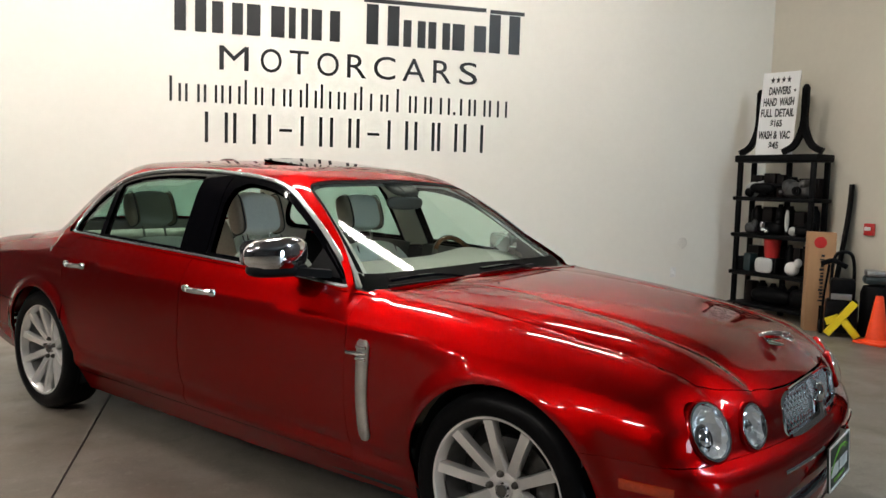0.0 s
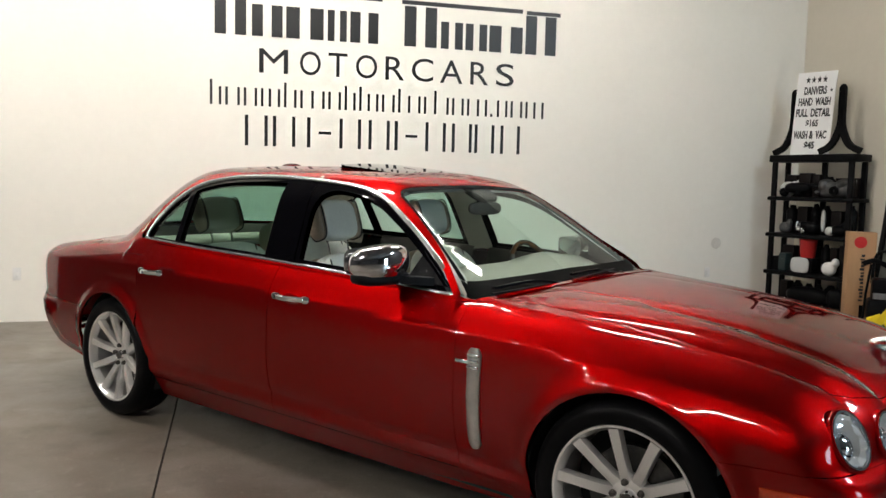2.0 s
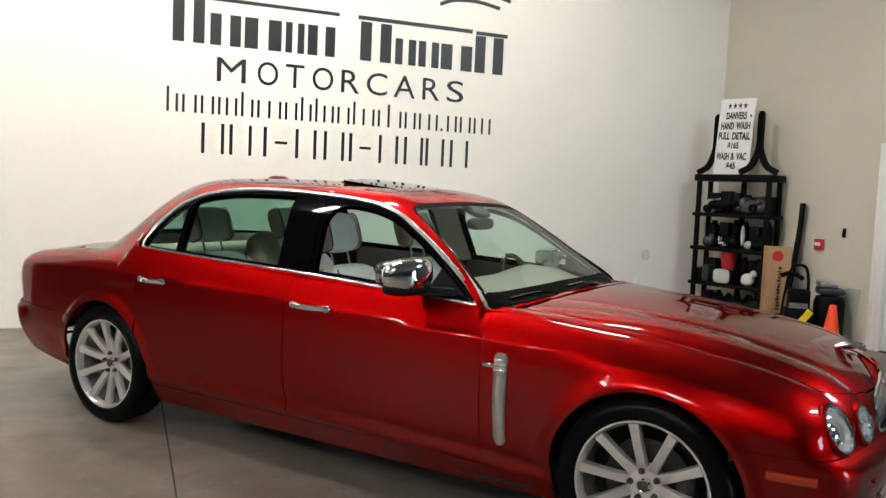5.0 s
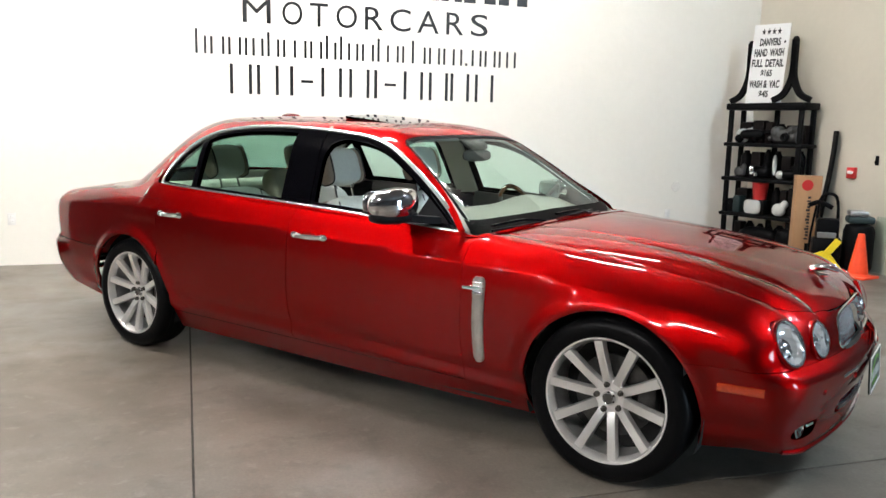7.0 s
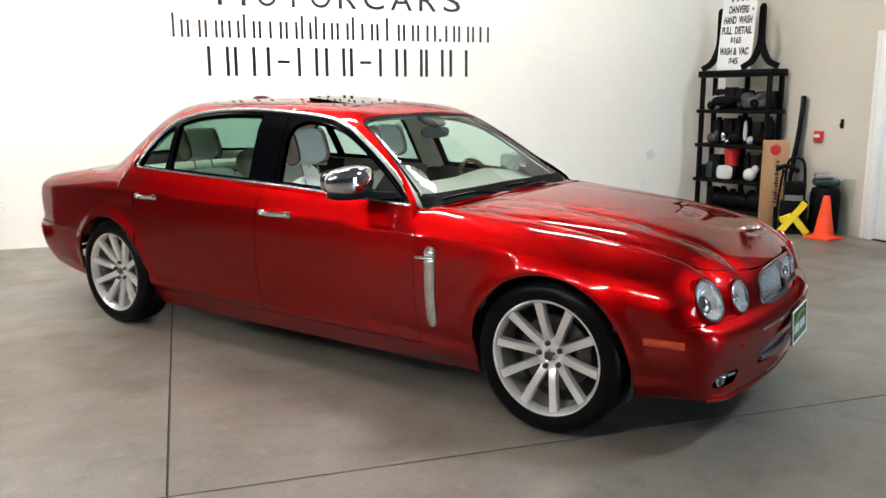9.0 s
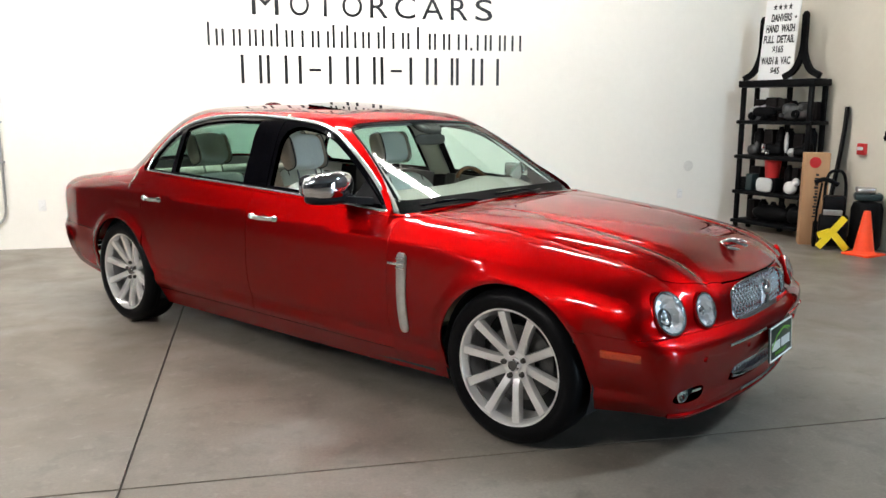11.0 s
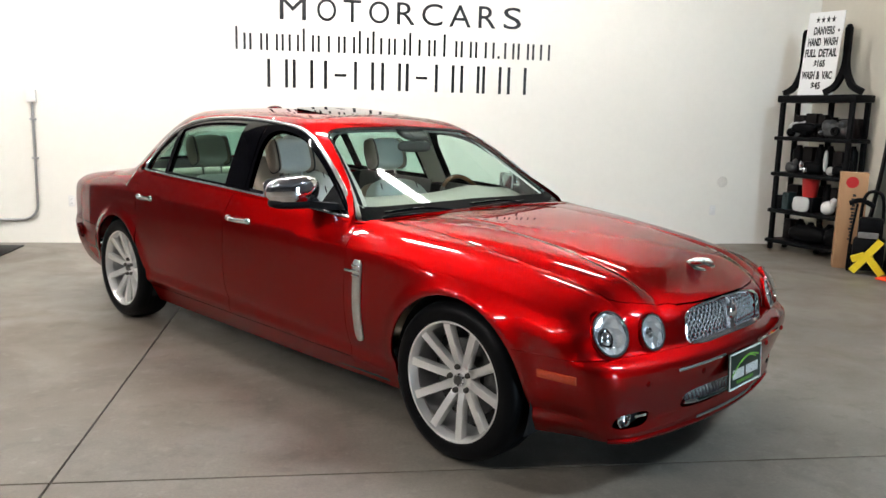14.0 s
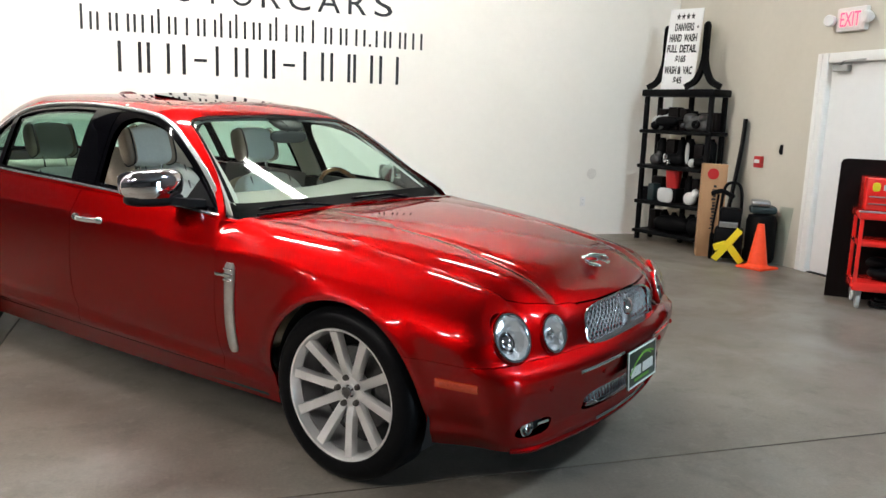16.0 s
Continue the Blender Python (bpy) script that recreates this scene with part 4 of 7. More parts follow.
# chrome round the windows
def chrome_line(name, pts, form, w, h, lift=0.0, label="", closed=False, mat=None, parent=None):
    p = np.array([tuple(q) for q in pts])
    n = normals_at(p, form)
    for m in (1, -1):
        bm = bmesh.new()
        s = np.array((1, m, 1))
        sweep(bm, [tuple(q) for q in (p + n * lift) * s], [(w * a, h * b) for a, b in ((-1, -0.6), (1, -0.6), (0.95, 0.35), (0.5, 0.9), (0, 1), (-0.5, 0.9), (-0.95, 0.35))], [tuple(q) for q in n * s], closed)
        part(name, bm, mat or M_CHROME, parent or car, label)


chrome_line("window_chrome", dlo, greenhouse, 0.012, 0.008, mat=M_BRIGHT)
chrome_line("belt_chrome", [side_g(x, float(belt(x)) + 0.003) for x in np.linspace(-0.77, -2.965, 60)], greenhouse, 0.009, 0.014, 0.004, mat=M_BRIGHT)

# black edge of the windscreen
ring_in = []
for p in scr:
    q = np.array(p)
    y = q[1] * (1 - 0.022)
    z = q[2] + (0.066 if q[2] < 0.98 else (-0.016 if q[2] > 1.34 else 0.0))
    ring_in.append(screen_at(y, z))
panel_mesh("windscreen_border", cut_panel(GREEN, scr, [ring_in], cell=0.03, form=greenhouse, inset=0.0015, flange=0), M_FRIT, wind, label="black printed glass border")

# ---- wheels ----
def wheel(m):
    """A road wheel at the hub, its face towards -y."""
    hub = new("wheel")
    hub.parent = car
    hub.matrix_local = m
    hub["label"] = "ten-spoke silver alloy wheel with low tyre"
    bm = bmesh.new()
    R = TYRE_R
    lathe(bm, [(0.254, -0.098), (0.262, -0.112), (0.285, -0.120), (0.312, -0.117), (0.330, -0.103), (R - 0.004, -0.085), (R, -0.06), (R, 0.06), (R - 0.006, 0.09), (0.30, 0.12), (0.255, 0.11)], 72)
    part("tyre", bm, M_TYRE, hub)
    # tread grooves
    for y in (-0.055, -0.02, 0.02, 0.055):
        bm = bmesh.new()
        lathe(bm, [(R + 0.0008, y - 0.004), (R + 0.0008, y + 0.004)], 72)
        part("tread_groove", bm, M_RUBBER, hub)
    bm = bmesh.new()
    lathe(bm, [(0.236, -0.070), (0.243, -0.092), (0.250, -0.106), (0.258, -0.108), (0.260, -0.100), (0.254, -0.090), (0.246, -0.060), (0.236, -0.062)], 72)
    rim = part("rim", bm, M_ALLOY, hub)
    bm = bmesh.new()
    lathe(bm, [(0.246, -0.061), (0.246, 0.10), (0.240, 0.10), (0.238, -0.02), (0.236, -0.061)], 72)
    part("barrel", bm, M_ALLOY, rim, "silver inner barrel")
    # spokes: tapered, dished towards the hub
    for k in range(10):
        a = 2 * math.pi * (k + 0.78) / 10
        bm = bmesh.new()
        rows = []
        for j in range(7):
            t = j / 6
            r = 0.060 + (0.243 - 0.060) * t
            w = 0.0150 + 0.0045 * t + 0.004 * (1 - t) ** 3
            y = -0.050 - 0.048 * t ** 0.75
            d = 0.030
            rows.append([(-w, y + 0.003), (-w * 0.90, y), (0, y - 0.001), (w * 0.90, y), (w, y + 0.003), (w * 1.12, y + d), (-w * 1.12, y + d)])
            rows[-1] = [bm.verts.new((r * math.cos(a) - u * math.sin(a), v, r * math.sin(a) + u * math.cos(a))) for u, v in rows[-1]]
        for p, q in zip(rows, rows[1:]):
            for i in range(7):
                bm.faces.new((p[i], p[(i + 1) % 7], q[(i + 1) % 7], q[i]))
        bm.faces.new(rows[0])
        bm.faces.new(list(reversed(rows[-1])))
        part("spoke", bm, M_ALLOY, hub)
    bm = bmesh.new()
    lathe(bm, [(0.0, -0.050), (0.030, -0.050), (0.034, -0.046), (0.060, -0.050), (0.073, -0.044), (0.078, -0.01), (0.05, 0.02)], 40)
    part("hub_plate", bm, M_ALLOY, hub)
    bm = bmesh.new()
    lathe(bm, [(0.019, -0.066), (0.022, -0.068), (0.027, -0.062), (0.029, -0.045)], 28)
    cap = part("hub_cap", bm, M_CHROME, hub, "small chrome centre cap")
    bm = bmesh.new()
    lathe(bm, [(0.0, -0.067), (0.019, -0.0655), (0.020, -0.06)], 24)
    part("cap_face", bm, M_CARD, cap, "dark cap face")
    for k in range(5):
        a = 2 * math.pi * k / 5 + radians(103)
        bm = bmesh.new()
        lathe(bm, [(0.0, -0.068), (0.007, -0.068), (0.0115, -0.062), (0.0135, -0.040)], 10, m=Matrix.Translation((0.055 * math.cos(a), 0, 0.055 * math.sin(a))))
        part("wheel_nut", bm, M_CARD, hub)
    bm = bmesh.new()
    lathe(bm, [(0.07, -0.005), (0.168, -0.005), (0.168, 0.022), (0.07, 0.022)], 48)
    part("brake_disc", bm, M_DISC, hub)
    bm = bmesh.new()
    box(bm, (0.105, -0.03, -0.075), (0.185, 0.045, 0.075), 0.018)
    part("brake_caliper", bm, M_DISC, hub)
    bm = bmesh.new()
    lathe(bm, [(0.0, 0.05), (0.236, 0.05)], 32)
    part("dust_shield", bm, M_DARK, hub)
    return hub


def wheel_copy(src, m):
    w = copy_thing(src, m)
    w.parent = car
    return w


# hub plate carries the cap 0.066 m outside the wheel's own centre plane
first_wheel = wheel(pose(0.0, -0.800, HUB_Z))
for x, y, turn, spin in ((-3.16, -0.800, 0, 5), (0.0, 0.800, 180, 10), (-3.16, 0.800, 180, 70)):
    wheel_copy(first_wheel, pose(x, y, HUB_Z, 0, 0, turn) @ pose(0, 0, 0, 0, spin, 0))

# wheel wells and floor pan
for wx in WHEELS:
    for s in (-1, 1):
        bm = bmesh.new()
        rows = []
        for k in range(25):
            a = radians(-22 + 224 * k / 24)
            rows.append([bm.verts.new((wx + (ARCH_R + 0.012) * math.cos(a), s * y, HUB_Z + (ARCH_R + 0.012) * math.sin(a))) for y in (0.56, 0.72, 0.862)])
        for p, q in zip(rows, rows[1:]):
            for i in range(2):
                bm.faces.new((p[i], p[i + 1], q[i + 1], q[i]))
        part("wheel_well", bm, M_WELL, car, "black wheel arch liner")
bm = bmesh.new()
box(bm, (-4.05, -0.56, 0.22), (0.62, 0.56, 0.27), 0.02)
box(bm, (-2.70, -0.83, 0.20), (-0.45, 0.83, 0.26), 0.02)
part("floor_pan", bm, M_DARK, car)
for wx in WHEELS:
    bm = bmesh.new()
    box(bm, (wx - 0.42, -0.57, 0.22), (wx + 0.42, 0.57, 0.78), 0.04)
    part("bay_block", bm, M_DARK, car)

# ---- lamps, grille and bright trim ----
M_REFLECTOR = material("lamp_reflector", (0.97, 0.97, 0.97), 0.10, 0.68)
M_MESH = material("chrome_grille_mesh", (0.90, 0.91, 0.94), 0.26, 0.85)
M_PLATE = material("green_show_plate", (0.006, 0.018, 0.012), 0.35, grain=0.08, grain_scale=60)
M_LIME = material("lime_print", (0.16, 0.42, 0.05), 0.4)
M_WHITE = material("white_print", (0.75, 0.76, 0.74), 0.45, grain=0.02)


def axes(centre, normal, up=(0, 0, 1)):
    """A pose whose z runs along normal."""
    n = Vector(normal).normalized()
    x = Vector(up).cross(n).normalized()
    y = n.cross(x)
    m = Matrix((x, y, n)).transposed().to_4x4()
    m.translation = centre
    return m


def head_lamp(x, y, z, r, side, projector):
    ring = np.array(lamp_ring(y, z, r))
    c = ring.mean(0)
    n = np.linalg.svd(ring - c)[2][2]
    n = Vector(n if n[0] > 0 else -n)
    m = axes(Vector(c) + n * 0.010, n)
    flat = np.array([tuple(m.inverted() @ Vector(q)) for q in ring])
    m = m @ Matrix.Diagonal((np.ptp(flat[:, 0]) / 2 / r, np.ptp(flat[:, 1]) / 2 / r, 1, 1))
    flip = Matrix.Diagonal((1, side, 1, 1))
    m = flip @ m
    lamp = new("headlamp")
    lamp.parent = car
    lamp["label"] = "round clear headlamp with bright reflector"
    w = r * 0.985
    for name, prof, mat in (("bezel", [(w + 0.004, -0.050), (w + 0.0045, -0.003), (w + 0.001, 0.001), (w - 0.002, -0.002), (w - 0.004, -0.03)], M_PAINT),
                            ("bright_ring", [(w - 0.003, -0.02), (w - 0.003, 0.004), (w - 0.009, 0.004), (w - 0.012, -0.02)], M_CHROME)):
        bm = bmesh.new()
        lathe(bm, prof, 40, "Z", m)
        part(name, bm, mat, lamp)
    # bowl of flat facets that catch the light singly
    bm = bmesh.new()
    lathe(bm, [(w - 0.010, -0.004), (w * 0.80, -0.022), (w * 0.62, -0.034), (w * 0.45, -0.042), (w * 0.22, -0.048), (0, -0.050)], 22, "Z", m)
    rng_f = random.Random(int(1000 * r) + side)
    inner = [v for v in bm.verts if (m.inverted() @ v.co).xy.length < w * 0.95]
    for v in inner:
        v.co += (m.to_3x3() @ Vector((rng_f.uniform(-1, 1), rng_f.uniform(-1, 1), rng_f.uniform(-1, 1)))) * 0.0045
    part("reflector", bm, M_REFLECTOR, lamp, smooth=False)
    bm = bmesh.new()
    c = Vector((-0.012, -0.012, 0)) if projector else Vector((0, 0, 0))
    rr = 0.36 * w if projector else 0.2 * w
    lathe(bm, [(rr + 0.007, -0.045), (rr + 0.007, -0.018), (rr, -0.014), (rr - 0.003, -0.03)], 28, "Z", m @ Matrix.Translation(c))
    part("projector_ring", bm, M_CHROME, lamp)
    bm = bmesh.new()
    lathe(bm, [(rr - 0.002, -0.026), (rr * 0.8, -0.014), (rr * 0.4, -0.006), (0, -0.004)], 24, "Z", m @ Matrix.Translation(c))
    part("projector_lens", bm, M_CHROME, lamp, "dark bulb shield")
    bm = bmesh.new()
    lathe(bm, [(w - 0.004, 0.002), (w * 0.85, 0.012), (w * 0.5, 0.021), (0, 0.025)], 36, "Z", m)
    lens = part("lens", bm, M_LENS, lamp)
    lens.visible_shadow = False


for x, y, z, r in LAMPS:
    for s in (1, -1):
        head_lamp(x, y, z, r, s, r > 0.08)

# main grille: two mesh halves in a painted opening, bright lip below, badge bar in the middle
G_IN = 0.030


def grille_pt(y, z, depth=0.0):
    p = on_front(y, z, lower_body)
    return Vector((p[0] - depth, p[1], p[2]))


def grille_shape(grow=0.0, n=40, cz=0.636, hz=0.070, hy=0.342):
    out = []
    for k in range(n):
        a = 2 * math.pi * k / n
        c, s = math.cos(a), math.sin(a)
        y = (hy + grow) * math.copysign(abs(c) ** 0.42, c)
        t = abs(y) / hy
        zz = cz + (hz + grow) * math.copysign(abs(s) ** 0.42, s) - 0.012 * t * t
        out.append((y, zz))
    return out


rim = [grille_pt(y, z, 0.002) for y, z in grille_shape()]
# painted surround between nose panels, bonnet edge and bumper
sur = run(lambda y, z: on_front(y, z, lower_body), (-0.350, FRONT_Z), (0.350, FRONT_Z), n=24) + run(lambda y, z: on_front(y, z, lower_body), (0.350, FRONT_Z), (0.352, 0.712), n=6)[1:]
sur += run(lambda x, y: on_top(x, y, lower_body), (0.694, 0.350), (0.716, 0.20), (0.724, 0.0), (0.716, -0.20), (0.694, -0.350), n=24)
sur += run(lambda y, z: on_front(y, z, lower_body), (-0.352, 0.712), (-0.350, FRONT_Z), n=6)[:-1]
surround = panel_mesh("grille_surround", cut_panel(FRONT, sur, [rim], cell=0.022, gap=0.001, form=lower_body, flange=0.05), M_PAINT, car)
grille = new("grille")
grille.parent = car
grille["label"] = "bright wire mesh grille with a central badge bar"
bm = bmesh.new()
sweep(bm, rim, [(-0.004, -0.012), (0.006, -0.012), (0.006, 0.003), (0.001, 0.006), (-0.004, 0.003)], [(1, 0, 0)] * len(rim), True)
part("grille_rim", bm, M_CHROME, grille)
bm = bmesh.new()
low_rim = [grille_pt(y, 0.578 - 0.008 * (y / 0.3) ** 2, -0.002) for y in np.linspace(-0.320, 0.320, 30)]
sweep(bm, low_rim, [(-0.009, -0.01), (0.009, -0.01), (0.009, 0.004), (0, 0.010), (-0.009, 0.004)], [(1, 0, 0)] * 30)
part("grille_lip", bm, M_CHROME, grille)
shape_n = np.array(grille_shape(0.0, 80))


def mesh_wires(polygon, place, pitch, rad, name, mat, parent, slope=1.0):
    """A diagonal wire mesh inside an outline."""
    lo, hi = polygon.min(0), polygon.max(0)
    for way in (1, -1):
        k0 = int((lo[0] - hi[1] / slope) / pitch) - 60
        for k in range(k0, k0 + 200):
            ss = np.linspace(lo[1], hi[1], 15)
            yy = k * pitch + way * (ss - lo[1]) / slope
            ok = inside(np.stack([yy, ss], 1), polygon)
            idx = np.where(ok)[0]
            if len(idx) < 2:
                continue
            bm = bmesh.new()
            sweep(bm, [place(yy[i], ss[i], 0.022 + 0.002 * way) for i in idx], [(-rad, -rad * 0.8), (rad, -rad * 0.8), (rad * 0.5, rad), (-rad * 0.5, rad)], [(1, 0, 0)] * len(idx))
            part(name, bm, mat, parent)


mesh_wires(shape_n, grille_pt, 0.0300, 0.0030, "wire", M_MESH, grille, 1.15)
bm = bmesh.new()
vs = [bm.verts.new(grille_pt(y * 0.99, z, 0.055)) for y, z in grille_shape(0.004)]
bm.faces.new(vs)
part("grille_backing", bm, M_DARK, grille, smooth=False)
bm = bmesh.new()
sweep(bm, [grille_pt(0, z, -0.002) for z in np.linspace(0.570, 0.700, 10)], [(-0.020, -0.03), (0.020, -0.03), (0.017, 0.004), (0.006, 0.010), (-0.006, 0.010), (-0.017, 0.004)], [(1, 0, 0)] * 10)
part("badge_bar", bm, M_CHROME, grille, "chrome centre bar")
bm = bmesh.new()
lathe(bm, [(0.0, 0.016), (0.022, 0.014), (0.028, 0.009), (0.033, 0.010), (0.036, 0.004), (0.034, -0.004)], 28, "Z", axes(grille_pt(0, 0.655, -0.006), (1, 0, 0.15)))
part("badge", bm, M_CHROME, grille, "round chrome badge")

# lower grille
low_poly = np.array([(p[1], p[2]) for p in front_oval(0.0, 0.345, 0.370, 0.042, 4.5, 56)])
lower = new("lower_grille")
lower.parent = car
mesh_wires(low_poly, grille_pt, 0.026, 0.0035, "wire", M_MESH, lower, 1.0)
bm = bmesh.new()
bm.faces.new([bm.verts.new(Vector(tuple(p)) - Vector((0.06, 0, 0))) for p in front_oval(0.0, 0.345, 0.385, 0.052, 4.5, 56)])
part("grille_backing", bm, M_DARK, lower, smooth=False)
bm = bmesh.new()
pts = [grille_pt(y, 0.318 + 0.016 * (y / 0.35) ** 4, -0.003) for y in np.linspace(-0.362, 0.362, 30)]
sweep(bm, pts, [(-0.008, -0.01), (0.008, -0.01), (0.008, 0.003), (0, 0.008), (-0.008, 0.003)], [(1, 0, 0)] * 30)
part("grille_lip", bm, M_CHROME, lower)

# bumper blade in chrome, sensors, side marker, fog lamps, splitter edge
for s in (1, -1):
    bm = bmesh.new()
    pts = [grille_pt(s * y, 0.506 - 0.010 * (y - 0.15) / 0.3, -0.002) for y in np.linspace(0.155, 0.47, 20)]
    sweep(bm, pts, [(-0.007, -0.01), (0.007, -0.01), (0.006, 0.003), (0, 0.006), (-0.006, 0.003)], [(1, 0, 0.2)] * 20)
    part("bumper_blade", bm, M_CHROME, car)
    for y in (0.30, 0.62):
        bm = bmesh.new()
        q = grille_pt(s * y, 0.465, -0.001)
        lathe(bm, [(0, 0.003), (0.010, 0.003), (0.012, 0.0), (0.012, -0.01)], 16, "Z", axes(q, (1, -s * 0.3, 0)))
        part("parking_sensor", bm, M_PAINT, car)
    fog = new("fog_lamp")
    fog.parent = car
    c = grille_pt(s * -0.665, 0.317, 0.016)
    mm = axes(c, (0.97, s * -0.22, 0.05))
    for name, prof, mat in (("rim", [(0.034, -0.03), (0.035, 0.004), (0.030, 0.008), (0.028, 0.0)], M_CHROME), ("reflector", [(0.030, 0.002), (0.022, -0.012), (0, -0.02)], M_CHROME)):
        bm = bmesh.new()
        lathe(bm, prof, 28, "Z", mm)
        part(name, bm, mat, fog)
    bm = bmesh.new()
    lathe(bm, [(0.030, 0.004), (0.018, 0.009), (0, 0.011)], 28, "Z", mm)
    part("lens", bm, M_LENS, fog)
    bm = bmesh.new()
    pts = [grille_pt(s * -y, 0.322, 0.010) for y in np.linspace(0.620, 0.560, 8)]
    sweep(bm, pts, [(-0.005, -0.004), (0.005, -0.004), (0.005, 0.004), (-0.005, 0.004)], [(1, 0, 0)] * 8)
    part("fog_bar", bm, M_CHROME, fog, "short chrome bar")
    bm = bmesh.new()
    bm.faces.new([bm.verts.new(Vector(tuple(p * (1, s, 1))) - Vector((0.05, 0, 0))) for p in front_oval(-0.640, 0.314, 0.088, 0.036, 3.0)])
    part("fog_recess", bm, M_DARK, car, smooth=False)
    # amber side marker
    bm = bmesh.new()
    pts = [on_side(x, 0.489, lower_body) * (1, s, 1) for x in np.linspace(0.427, 0.588, 14)]
    nn = normals_at(np.array(pts) * (1, s, 1), lower_body) * (1, s, 1)
    sweep(bm, pts, [(-0.016, -0.004), (0.016, -0.004), (0.016, 0.003), (0.012, 0.005), (-0.012, 0.005), (-0.016, 0.003)], nn.tolist())
    part("side_marker", bm, M_AMBER, car, "amber side marker lamp")
    # splitter edge
    bm = bmesh.new()
    pts = [grille_pt(s * y, 0.228, -0.004) for y in np.linspace(0.0, 0.70, 24)]
    sweep(bm, pts, [(-0.012, -0.02), (0.012, -0.02), (0.012, 0.002), (0, 0.008), (-0.012, 0.002)], [(1, 0, 0)] * 24)
    part("chin_strip", bm, M_PAINT, car)
bm = bmesh.new()
pts = [grille_pt(y, 0.250, -0.004) for y in np.linspace(-0.26, 0.26, 24)]
sweep(bm, pts, [(-0.007, -0.01), (0.007, -0.01), (0.007, 0.002), (0, 0.006), (-0.007, 0.002)], [(1, 0, 0)] * 24)
part("chin_chrome", bm, M_CHROME, car)

# show plate
plate = new("show_plate")
plate.parent = car
plate["label"] = "dark green show plate with pale printing"
pm = axes(Vector((0.842, 0.004, 0.426)), (1, 0, 0.06))
plate.matrix_local = pm
bm = bmesh.new()
box(bm, (-0.154, -0.077, -0.004), (0.154, 0.077, 0.003), 0.003)
part("plate_board", bm, M_PLATE, plate)
bm = bmesh.new()
loop = [(-0.150, -0.073), (0.150, -0.073), (0.150, 0.073), (-0.150, 0.073)]
sweep(bm, [(x, y, 0.004) for x, y in loop], [(-0.003, -0.002), (0.003, -0.002), (0.003, 0.003), (-0.003, 0.003)], None, True)
part("plate_frame", bm, M_WHITE, plate, "pale plate border")
bm = bmesh.new()
arc = [(0.13 - 0.26 * t, 0.030 + 0.026 * math.sin(math.pi * t) - 0.05 * t * t, 0.0045) for t in np.linspace(0, 1, 20)]
sweep(bm, arc, [(-0.0035, -0.001), (0.0035, -0.001), (0.0035, 0.001), (-0.0035, 0.001)])
arc = [(0.10 - 0.14 * t, 0.026 + 0.018 * math.sin(math.pi * t), 0.0045) for t in np.linspace(0, 1, 14)]
sweep(bm, arc, [(-0.003, -0.001), (0.003, -0.001), (0.003, 0.001), (-0.003, 0.001)])
part("plate_swoosh", bm, M_LIME, plate, "lime green curved stroke")
x = -0.118
for k, w in enumerate((0.017, 0.020, 0.020, 0.010, 0.018, 0, 0.018, 0.019, 0.020, 0.021, 0.020)):
    if w:
        for dx in (0.0, w * 0.62):
            bm = bmesh.new()
            box(bm, (x + dx, -0.036, 0.003), (x + dx + w * 0.36, 0.004, 0.0048))
            part("print_bar", bm, M_WHITE, plate, smooth=False)
    x += (w or 0.012) + 0.0045
x = -0.080
for k in range(9):
    bm = bmesh.new()
    box(bm, (x, -0.058, 0.003), (x + 0.009, -0.046, 0.0048))
    part("print_bar", bm, M_LIME, plate, smooth=False)
    x += 0.018

# leaping-animal ornament reduced to a slim sweeping form on the bonnet
orn = new("bonnet_ornament")
orn.parent = car
orn["label"] = "chrome leaping ornament on a small base"
b = on_top(0.600, 0.0, lower_body)
bm = bmesh.new()
ot = Matrix.Translation((b[0] + 0.0, 0, b[2])) @ Matrix.Scale(0.82, 4)
lean = Matrix.Rotation(radians(-14), 4, "Y")
cushion(bm, (0.110, 0.034, 0.044), 2.2, ot @ Matrix.Translation((-0.005, 0, 0.040)) @ lean, 18, 10)
cushion(bm, (0.044, 0.034, 0.036), 2.2, ot @ Matrix.Translation((-0.045, 0, 0.028)) @ lean, 14, 8)
cushion(bm, (0.040, 0.024, 0.024), 2.2, ot @ Matrix.Translation((0.052, 0, 0.055)), 14, 8)
cushion(bm, (0.022, 0.014, 0.014), 2.2, ot @ Matrix.Translation((0.072, 0, 0.049)), 12, 8)
for s in (-1, 1):
    sweep(bm, [ot @ Vector(q) for q in ((0.030, s * 0.012, 0.042), (0.058, s * 0.014, 0.034), (0.084, s * 0.012, 0.028))], round_shape(0.007, 0.006, 8))
    sweep(bm, [ot @ Vector(q) for q in ((-0.045, s * 0.013, 0.028), (-0.020, s * 0.017, 0.012), (-0.050, s * 0.016, 0.002), (-0.075, s * 0.014, 0.002))], round_shape(0.007, 0.007, 8))
sweep(bm, [ot @ Vector(q) for q in ((-0.058, 0, 0.026), (-0.080, 0, 0.016), (-0.100, 0, 0.016))], round_shape(0.004, 0.004, 8))
part("ornament_body", bm, M_CHROME, orn)
bm = bmesh.new()
cushion(bm, (0.115, 0.042, 0.018), 2.4, Matrix.Translation((b[0] - 0.02, 0, b[2] + 0.002)))
part("ornament_base", bm, M_CHROME, orn)

